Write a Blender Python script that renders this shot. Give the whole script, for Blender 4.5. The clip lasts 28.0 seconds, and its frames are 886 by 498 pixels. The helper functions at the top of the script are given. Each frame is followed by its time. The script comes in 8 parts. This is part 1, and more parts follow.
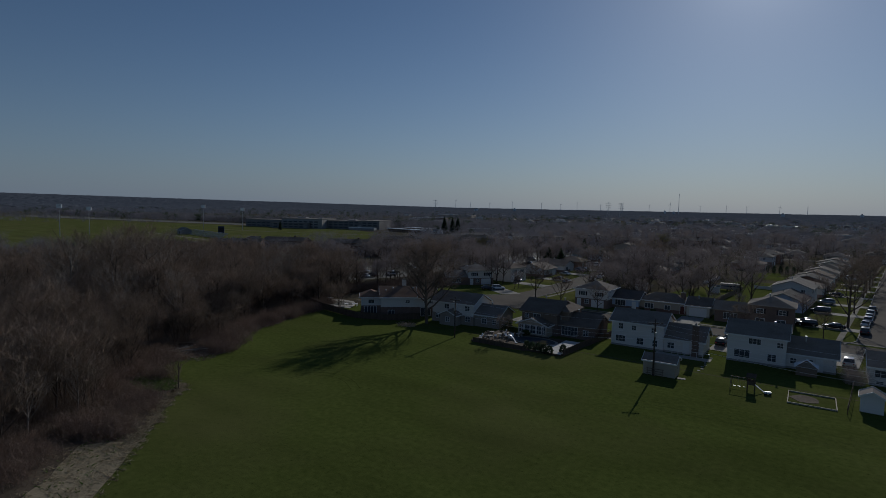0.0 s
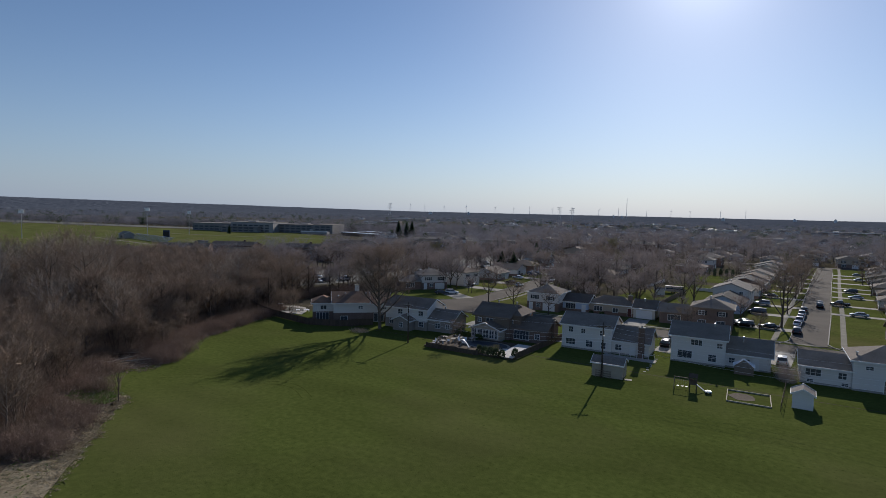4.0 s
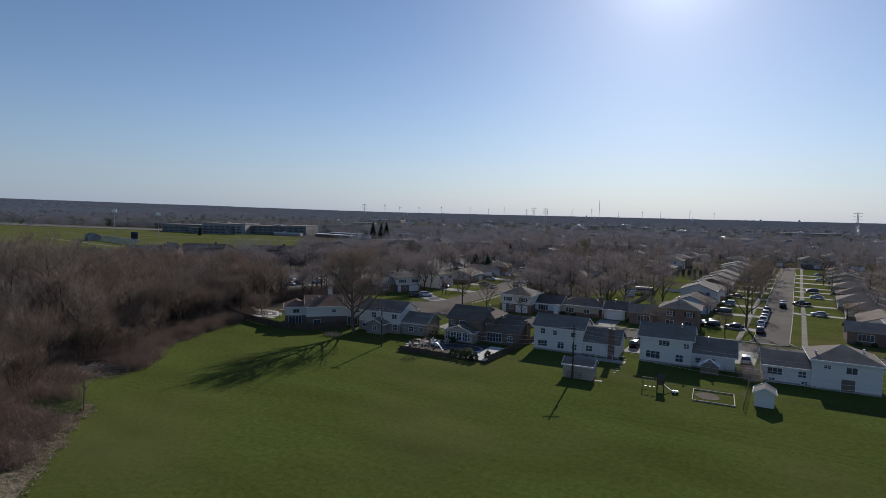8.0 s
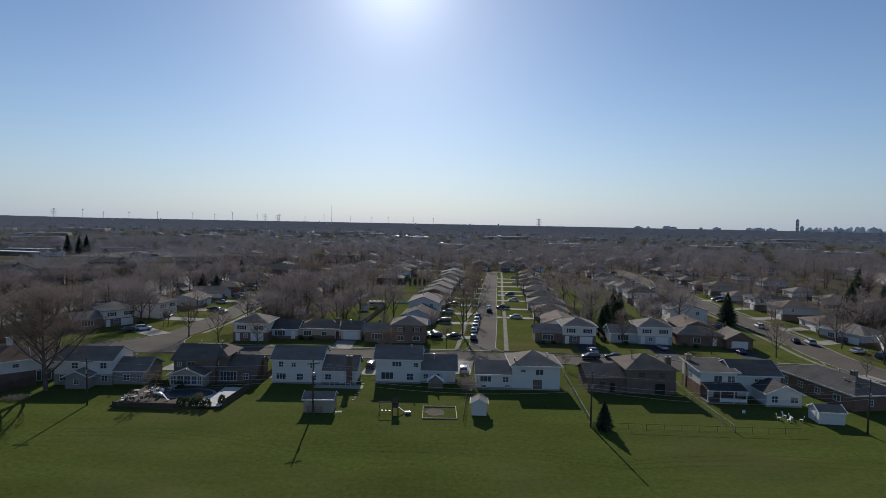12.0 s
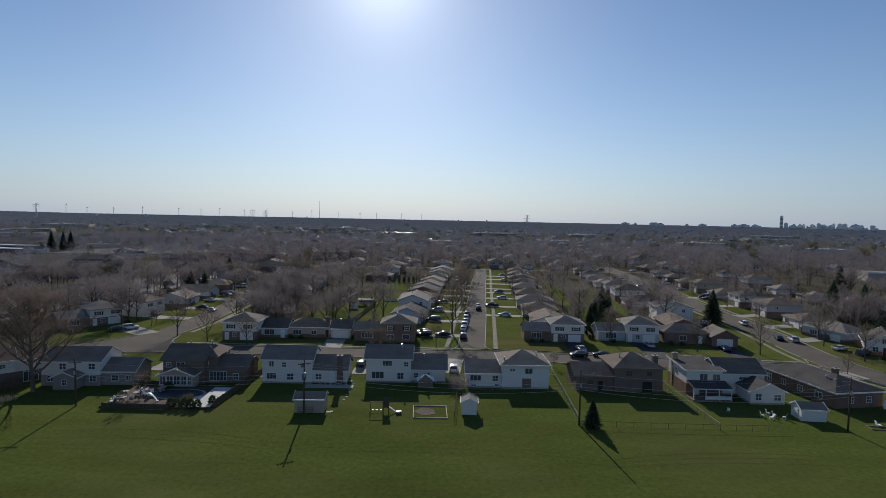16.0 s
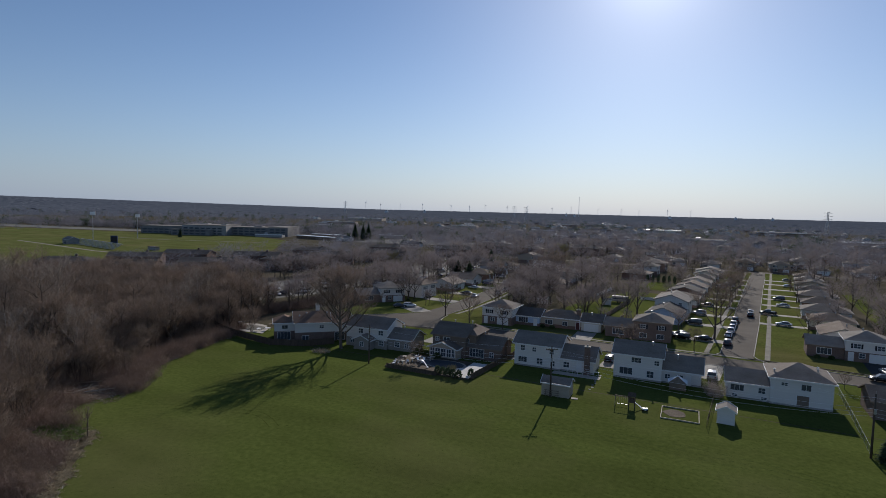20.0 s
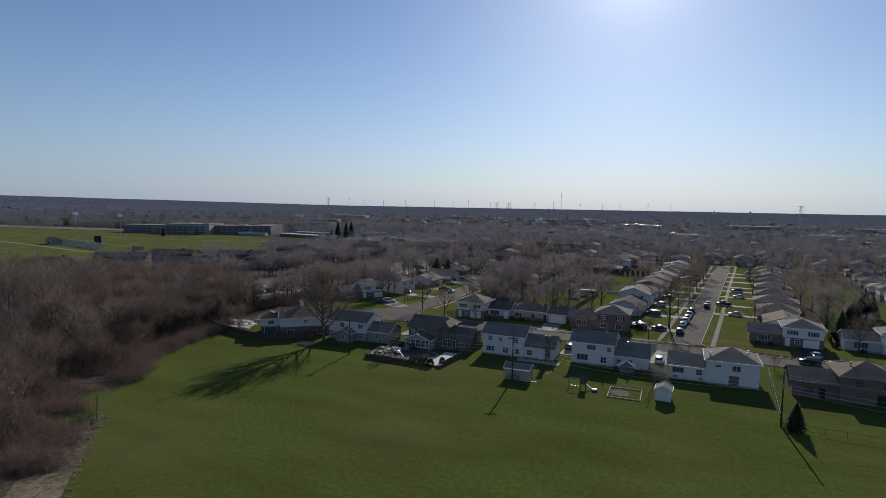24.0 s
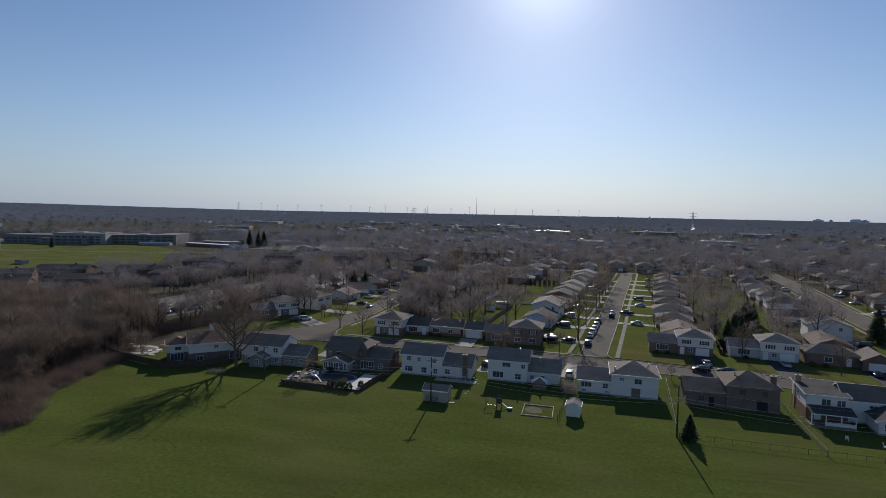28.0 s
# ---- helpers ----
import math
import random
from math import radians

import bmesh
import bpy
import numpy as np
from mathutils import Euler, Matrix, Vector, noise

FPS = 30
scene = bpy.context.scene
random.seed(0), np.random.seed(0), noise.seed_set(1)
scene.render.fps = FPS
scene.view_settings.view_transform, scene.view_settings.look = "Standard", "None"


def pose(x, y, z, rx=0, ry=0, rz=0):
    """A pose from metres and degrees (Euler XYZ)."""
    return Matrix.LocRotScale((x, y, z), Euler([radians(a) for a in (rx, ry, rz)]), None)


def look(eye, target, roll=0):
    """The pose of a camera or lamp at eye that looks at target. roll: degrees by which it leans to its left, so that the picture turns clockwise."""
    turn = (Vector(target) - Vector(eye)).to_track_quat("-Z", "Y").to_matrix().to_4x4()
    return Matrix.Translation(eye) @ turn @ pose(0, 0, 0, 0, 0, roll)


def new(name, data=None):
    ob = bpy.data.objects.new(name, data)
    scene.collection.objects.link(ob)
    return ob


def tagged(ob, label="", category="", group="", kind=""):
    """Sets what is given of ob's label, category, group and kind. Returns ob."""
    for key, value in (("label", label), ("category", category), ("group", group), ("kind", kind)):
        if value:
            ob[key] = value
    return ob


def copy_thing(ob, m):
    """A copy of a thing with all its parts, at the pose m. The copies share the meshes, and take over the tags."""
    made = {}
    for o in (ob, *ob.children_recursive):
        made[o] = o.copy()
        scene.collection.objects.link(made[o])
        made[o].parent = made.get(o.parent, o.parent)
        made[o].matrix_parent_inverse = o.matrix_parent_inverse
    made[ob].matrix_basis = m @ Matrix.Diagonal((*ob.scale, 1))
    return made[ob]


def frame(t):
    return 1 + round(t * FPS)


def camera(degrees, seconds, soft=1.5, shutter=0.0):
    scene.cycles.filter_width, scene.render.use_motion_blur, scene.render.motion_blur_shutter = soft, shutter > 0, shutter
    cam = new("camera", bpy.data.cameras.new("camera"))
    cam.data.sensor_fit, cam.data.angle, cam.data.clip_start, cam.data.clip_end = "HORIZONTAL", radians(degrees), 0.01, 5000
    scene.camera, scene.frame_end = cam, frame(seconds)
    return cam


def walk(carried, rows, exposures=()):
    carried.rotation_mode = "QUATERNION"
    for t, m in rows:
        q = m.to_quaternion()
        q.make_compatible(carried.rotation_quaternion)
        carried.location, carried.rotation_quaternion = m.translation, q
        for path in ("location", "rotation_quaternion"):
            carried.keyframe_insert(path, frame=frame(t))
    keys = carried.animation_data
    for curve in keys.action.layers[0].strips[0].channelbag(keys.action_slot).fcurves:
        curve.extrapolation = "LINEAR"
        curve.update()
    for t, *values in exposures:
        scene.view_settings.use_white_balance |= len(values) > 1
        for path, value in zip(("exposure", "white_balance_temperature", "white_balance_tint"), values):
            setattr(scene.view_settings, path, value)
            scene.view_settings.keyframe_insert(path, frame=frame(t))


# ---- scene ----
# ---- camera ----
cam = camera(76.9, 28.0, soft=0.45)

PATH = [
    (0, (-1.543, 8.541, 27.661), (-2.68, 10.179, 27.51), 1.10),
    (0.5, (-1.406, 8.82, 27.842), (-2.526, 10.47, 27.691), 1.13),
    (1, (-1.141, 9.094, 27.982), (-2.245, 10.755, 27.831), 1.17),
    (1.5, (-0.854, 9.34, 28.052), (-1.941, 11.012, 27.902), 1.20),
    (2, (-0.727, 9.293, 27.978), (-1.798, 10.975, 27.83), 1.23),
    (2.5, (-0.874, 9.085, 27.882), (-1.925, 10.781, 27.739), 1.27),
    (3, (-1.18, 8.82, 27.837), (-2.21, 10.529, 27.697), 1.30),
    (3.5, (-1.288, 8.729, 27.887), (-2.303, 10.447, 27.75), 1.30),
    (5.5, (-1.263, 8.548, 28.415), (-2.225, 10.296, 28.282), 1.30),
    (6, (-1.171, 8.581, 28.476), (-2.125, 10.334, 28.343), 1.30),
    (6.5, (-1.044, 8.669, 28.51), (-1.99, 10.427, 28.379), 1.30),
    (7, (-0.879, 8.759, 28.554), (-1.817, 10.52, 28.422), 1.30),
    (7.5, (-0.735, 8.677, 28.553), (-1.666, 10.442, 28.422), 1.30),
    (8, (-0.715, 8.455, 28.588), (-1.638, 10.225, 28.458), 1.30),
    (8.5, (-0.9, 8.381, 28.945), (-1.821, 10.151, 28.813), 1.40),
    (9, (-0.952, 8.353, 29.449), (-1.869, 10.126, 29.322), 1.40),
    (9.5, (-0.903, 8.358, 30.112), (-1.779, 10.152, 29.988), 1.40),
    (10, (-0.898, 8.371, 30.889), (-1.71, 10.194, 30.766), 1.40),
    (10.5, (-0.846, 8.297, 31.746), (-1.593, 10.148, 31.624), 1.40),
    (11, (-0.867, 8.145, 32.602), (-1.446, 10.056, 32.485), 1.40),
    (11.5, (-1.032, 8.013, 33.328), (-1.401, 9.976, 33.224), 1.30),
    (12, (-1.157, 7.953, 34.032), (-1.181, 9.95, 33.938), 1.10),
    (12.1, (-1.153, 7.986, 34.153), (-1.098, 9.984, 34.065), 1.00),
    (12.2, (-1.149, 8.020, 34.274), (-0.994, 10.012, 34.189), 0.90),
    (12.3, (-1.144, 8.053, 34.396), (-0.895, 10.036, 34.312), 0.85),
    (12.4, (-1.140, 8.087, 34.517), (-0.812, 10.058, 34.433), 0.85),
    (12.5, (-1.136, 8.12, 34.638), (-0.751, 10.081, 34.557), 1.00),
    (14.5, (-1.48, 7.227, 35.11), (-1.464, 9.224, 35.011), 1.20),
    (15, (-1.385, 7.127, 35.099), (-1.435, 9.124, 34.997), 1.30),
    (15.5, (-1.367, 7.209, 35.026), (-1.382, 9.206, 34.924), 1.30),
    (16, (-1.568, 7.374, 34.921), (-1.55, 9.371, 34.813), 1.20),
    (16.5, (-1.919, 7.574, 34.809), (-1.688, 9.558, 34.706), 1.20),
    (17, (-2.09, 7.585, 34.76), (-2.051, 9.582, 34.648), 1.20),
    (17.1, (-1.976, 7.624, 34.741), (-2.154, 9.613, 34.626), 1.40),
    (17.2, (-1.862, 7.663, 34.723), (-2.271, 9.617, 34.600), 1.60),
    (17.3, (-1.748, 7.702, 34.704), (-2.365, 9.600, 34.577), 1.70),
    (17.4, (-1.634, 7.741, 34.686), (-2.322, 9.614, 34.554), 1.60),
    (17.5, (-1.52, 7.78, 34.667), (-2.254, 9.635, 34.526), 1.50),
    (18, (-0.873, 7.937, 34.559), (-1.692, 9.757, 34.419), 1.50),
    (18.5, (-0.356, 7.637, 34.475), (-1.188, 9.45, 34.332), 1.40),
    (19, (-0.095, 6.857, 34.392), (-0.949, 8.661, 34.255), 1.30),
    (19.5, (0.163, 5.461, 34.34), (-0.696, 7.261, 34.201), 1.40),
    (20, (0.72, 3.565, 34.352), (-0.141, 5.364, 34.211), 1.40),
    (20.5, (1.704, 1.969, 34.436), (0.848, 3.772, 34.298), 1.40),
    (21, (2.858, 0.464, 34.553), (2.019, 2.274, 34.415), 1.20),
    (21.5, (3.939, -0.823, 34.692), (3.09, 0.983, 34.554), 1.10),
    (23.5, (7.698, -5.353, 36.005), (6.871, -3.539, 35.848), 1.10),
    (24, (7.944, -5.608, 36.099), (7.135, -3.786, 35.944), 1.00),
    (24.5, (7.916, -5.635, 36.188), (7.102, -3.814, 36.037), 1.10),
    (25, (7.877, -5.771, 36.388), (7.088, -3.939, 36.248), 1.30),
    (25.5, (7.791, -5.882, 37.132), (7.011, -4.046, 36.993), 1.20),
    (26, (7.863, -6.044, 37.978), (7.11, -4.197, 37.84), 1.20),
    (26.5, (8.086, -6.113, 38.843), (7.378, -4.248, 38.707), 1.30),
    (27, (8.23, -6.1, 39.632), (7.561, -4.221, 39.497), 1.10),
    (27.5, (8.199, -6.263, 39.997), (7.576, -4.367, 39.866), 1.30),
    (28, (8.017, -6.313, 40.278), (7.485, -4.389, 40.144), 1.10),
]
EXPOSURES = [(0, -1.0, 5950, 9), (1.0, -0.50, 6100, 11), (2.0, -0.04, 6200, 12.5), (3.0, 0.22, 6240, 13), (10.5, 0.22, 6240, 13), (12.0, 0.22, 6240, 10.5), (16.5, 0.22, 6240, 10.5), (18.5, 0.22, 6240, 13), (28.0, 0.22, 6240, 13)]
SKY, SUN = 0.072, 3.8
walk(cam, [(t, look(eye, target, roll)) for t, eye, target, roll in PATH], EXPOSURES)

# ---- world and light ----
SUN_AZ, SUN_EL = -6.0, 24.0      # degrees: azimuth from +y towards +x, height over the horizon
world = bpy.data.worlds.new("sky")
scene.world = world
world.use_nodes = True
sky = world.node_tree.nodes.new("ShaderNodeTexSky")
sky.sky_type = "NISHITA"
sky.sun_disc = False
sky.sun_elevation = radians(SUN_EL)
sky.sun_rotation = radians(SUN_AZ)
sky.air_density, sky.dust_density, sky.ozone_density = 1.0, 0.35, 3.5
sky.altitude = 900.0
wt = world.node_tree
backing = wt.nodes["Background"]
backing.inputs["Strength"].default_value = SKY


def sky_math(operation, a, b=None):
    n = wt.nodes.new("ShaderNodeMath")
    n.operation = operation
    for slot, value in ((0, a), (1, b)):
        if isinstance(value, (int, float)):
            n.inputs[slot].default_value = value
        elif value is not None:
            wt.links.new(value, n.inputs[slot])
    return n.outputs[0]


# spring haze: the low sky is pale all round, and whiter round the sun
way = wt.nodes.new("ShaderNodeTexCoord")
axes = wt.nodes.new("ShaderNodeSeparateXYZ")
wt.links.new(way.outputs["Generated"], axes.inputs[0])
towards = wt.nodes.new("ShaderNodeVectorMath")
towards.operation = "DOT_PRODUCT"
wt.links.new(way.outputs["Generated"], towards.inputs[0])
towards.inputs[1].default_value = (math.sin(radians(SUN_AZ)) * math.cos(radians(SUN_EL)), math.cos(radians(SUN_AZ)) * math.cos(radians(SUN_EL)), math.sin(radians(SUN_EL)))
near_sun = sky_math("MAXIMUM", towards.outputs["Value"], 0.0)
low = sky_math("MULTIPLY", sky_math("POWER", sky_math("SUBTRACT", 1.0, sky_math("MAXIMUM", axes.outputs["Z"], 0.0)), 8.0), 0.90)
haze_tone = wt.nodes.new("ShaderNodeMix")
haze_tone.data_type = "RGBA"
haze_tone.inputs["A"].default_value, haze_tone.inputs["B"].default_value = (3.3, 4.1, 5.3, 1), (7.0, 7.6, 8.1, 1)
wt.links.new(sky_math("POWER", near_sun, 4.0), haze_tone.inputs["Factor"])
haze = wt.nodes.new("ShaderNodeMix")
haze.data_type = "RGBA"
wt.links.new(low, haze.inputs["Factor"])
wt.links.new(sky.outputs[0], haze.inputs["A"])
wt.links.new(haze_tone.outputs["Result"], haze.inputs["B"])
glow = sky_math("ADD", sky_math("MULTIPLY", sky_math("POWER", near_sun, 260.0), 5.0), sky_math("MULTIPLY", sky_math("POWER", near_sun, 26.0), 1.2))
shine = wt.nodes.new("ShaderNodeMix")
shine.data_type, shine.blend_type = "RGBA", "ADD"
shine.inputs["Factor"].default_value = 1.0
wt.links.new(haze.outputs["Result"], shine.inputs["A"])
wt.links.new(glow, shine.inputs["B"])
wt.links.new(shine.outputs["Result"], backing.inputs["Color"])
lamp = bpy.data.lights.new("sun", "SUN")
lamp.energy, lamp.angle, lamp.color = SUN, radians(0.55), (1.0, 0.93, 0.82)
sun = new("sun", lamp)
sun.matrix_world = look((0, 0, 60), (-60 * math.sin(radians(SUN_AZ)), -60 * math.cos(radians(SUN_AZ)), 60 - 60 * math.tan(radians(SUN_EL))))


# ---- materials ----
def node(nt, kind, **values):
    n = nt.nodes.new(kind)
    for key, value in values.items():
        n.inputs[key].default_value = value
    return n


def surface(name, colour, rough=0.85, big=0.3, fine=6.0, spread=0.25, bump=0.15, metal=0.0, vary=0.0, other=None, stretch=(1, 1, 1), spec=0.12, coords="Object", thin=0.0):
    """A material with noise at two scales in its colour, fine relief, and a change of tone from object to object."""
    m = bpy.data.materials.new(name)
    m.use_nodes = True
    nt = m.node_tree
    b = nt.nodes["Principled BSDF"]
    b.inputs["Roughness"].default_value, b.inputs["Metallic"].default_value = rough, metal
    b.inputs["Specular IOR Level"].default_value = spec
    tc = nt.nodes.new("ShaderNodeTexCoord")
    mp = node(nt, "ShaderNodeMapping", Scale=stretch)
    nt.links.new(tc.outputs[coords], mp.inputs["Vector"])
    n1 = node(nt, "ShaderNodeTexNoise", Scale=big, Detail=4.0)
    n2 = node(nt, "ShaderNodeTexNoise", Scale=fine, Detail=3.0)
    for n in (n1, n2):
        nt.links.new(mp.outputs[0], n.inputs["Vector"])
    add = nt.nodes.new("ShaderNodeMath")
    add.operation = "ADD"
    nt.links.new(n1.outputs["Fac"], add.inputs[0])
    nt.links.new(n2.outputs["Fac"], add.inputs[1])
    rng = node(nt, "ShaderNodeMapRange", **{"From Min": 0.65, "From Max": 1.35})
    nt.links.new(add.outputs[0], rng.inputs["Value"])
    mix = nt.nodes.new("ShaderNodeMix")
    mix.data_type = "RGBA"
    second = other or tuple(min(1.0, c * (1 + spread)) for c in colour)
    first = colour if other else tuple(c * (1 - spread) for c in colour)
    mix.inputs["A"].default_value, mix.inputs["B"].default_value = (*first, 1), (*second, 1)
    nt.links.new(rng.outputs[0], mix.inputs["Factor"])
    out = mix.outputs["Result"]
    if vary:
        info = nt.nodes.new("ShaderNodeObjectInfo")
        tone = node(nt, "ShaderNodeMapRange", **{"To Min": 1 - vary, "To Max": 1 + vary})
        nt.links.new(info.outputs["Random"], tone.inputs["Value"])
        hsv = nt.nodes.new("ShaderNodeHueSaturation")
        nt.links.new(tone.outputs[0], hsv.inputs["Value"])
        nt.links.new(out, hsv.inputs["Color"])
        out = hsv.outputs[0]
    nt.links.new(out, b.inputs["Base Color"])
    if thin:
        # sprays so fine that part of the light goes through them
        through_light = nt.nodes.new("ShaderNodeBsdfTranslucent")
        nt.links.new(out, through_light.inputs["Color"])
        both = node(nt, "ShaderNodeMixShader", Fac=thin)
        nt.links.new(b.outputs[0], both.inputs[1])
        nt.links.new(through_light.outputs[0], both.inputs[2])
        nt.links.new(both.outputs[0], nt.nodes["Material Output"].inputs["Surface"])
    if bump:
        bp = node(nt, "ShaderNodeBump", Strength=bump, Distance=0.05)
        nt.links.new(n2.outputs["Fac"], bp.inputs["Height"])
        nt.links.new(bp.outputs[0], b.inputs["Normal"])
    return m


def pieces(name, tones, rough=0.85, spec=0.2):
    """One of several tones for each loose piece, with a light grain."""
    m = surface(name, tones[0], rough, 0.4, 5.0, spread=0.12, bump=0, spec=spec)
    nt = m.node_tree
    b = nt.nodes["Principled BSDF"]
    island = nt.nodes.new("ShaderNodeNewGeometry")
    ramp = nt.nodes.new("ShaderNodeValToRGB")
    ramp.color_ramp.interpolation = "CONSTANT"
    while len(ramp.color_ramp.elements) < len(tones):
        ramp.color_ramp.elements.new(0.5)
    for i, tone in enumerate(tones):
        ramp.color_ramp.elements[i].position = i / len(tones)
        ramp.color_ramp.elements[i].color = (*tone, 1)
    nt.links.new(island.outputs["Random Per Island"], ramp.inputs["Fac"])
    nt.links.new(ramp.outputs["Color"], b.inputs["Base Color"])
    return m


def lawn(name, dark, light, dry, dry_amount=0.5, sheen=0.0):
    """Mown grass: broad patches, mowing streaks, tufts and dry spots."""
    m = bpy.data.materials.new(name)
    m.use_nodes = True
    nt = m.node_tree
    b = nt.nodes["Principled BSDF"]
    b.inputs["Roughness"].default_value = 0.9
    b.inputs["Specular IOR Level"].default_value = 0.0
    # blades catch the light where they are seen along the ground
    b.inputs["Sheen Weight"].default_value, b.inputs["Sheen Roughness"].default_value = sheen, 0.45
    b.inputs["Sheen Tint"].default_value = (0.42, 0.50, 0.16, 1)
    place = nt.nodes.new("ShaderNodeTexCoord")

    def noise_at(scale, stretch=(1, 1, 1), detail=4.0):
        mp = node(nt, "ShaderNodeMapping", Scale=stretch)
        nt.links.new(place.outputs["Object"], mp.inputs["Vector"])
        n = node(nt, "ShaderNodeTexNoise", Scale=scale, Detail=detail)
        nt.links.new(mp.outputs[0], n.inputs["Vector"])
        return n.outputs["Fac"]

    def blend(fac, a, c, lo, hi):
        r = node(nt, "ShaderNodeMapRange", **{"From Min": lo, "From Max": hi})
        nt.links.new(fac, r.inputs["Value"])
        mx = nt.nodes.new("ShaderNodeMix")
        mx.data_type = "RGBA"
        nt.links.new(r.outputs[0], mx.inputs["Factor"])
        for slot, value in (("A", a), ("B", c)):
            if isinstance(value, tuple):
                mx.inputs[slot].default_value = (*value, 1)
            else:
                nt.links.new(value, mx.inputs[slot])
        return mx.outputs["Result"]

    tufts = noise_at(1.3, (1, 1, 1), 9.0)
    c = blend(tufts, dark, light, 0.29, 0.71)
    streaks = noise_at(0.9, (0.25, 1, 1), 8.0)
    c2 = blend(streaks, dark, light, 0.35, 0.65)
    mx = nt.nodes.new("ShaderNodeMix")
    mx.data_type = "RGBA"
    mx.inputs["Factor"].default_value = 0.10
    nt.links.new(c, mx.inputs["A"])
    nt.links.new(c2, mx.inputs["B"])
    patches = noise_at(0.035, (1, 1, 1), 5.0)
    c3 = blend(patches, mx.outputs["Result"], dry, 0.43 + 0.1 * (1 - dry_amount), 0.80)
    specks = noise_at(2.6, (1, 1, 1), 2.0)
    c3 = blend(specks, tuple(k * 0.72 for k in dark), c3, 0.25, 0.36)
    broad = noise_at(0.11, (0.4, 1, 1), 3.0)
    hsv = nt.nodes.new("ShaderNodeHueSaturation")
    r = node(nt, "ShaderNodeMapRange", **{"From Min": 0.3, "From Max": 0.7, "To Min": 0.82, "To Max": 1.15})
    nt.links.new(broad, r.inputs["Value"])
    nt.links.new(r.outputs[0], hsv.inputs["Value"])
    nt.links.new(c3, hsv.inputs["Color"])
    nt.links.new(hsv.outputs[0], b.inputs["Base Color"])
    bp = node(nt, "ShaderNodeBump", Strength=0.2, Distance=0.1)
    nt.links.new(noise_at(5.0), bp.inputs["Height"])
    nt.links.new(bp.outputs[0], b.inputs["Normal"])
    return m


def glossy(name, colour, rough=0.08, metal=0.0, vary=0.0):
    m = surface(name, colour, rough, spread=0.05, bump=0, metal=metal, vary=vary, spec=0.5)
    return m


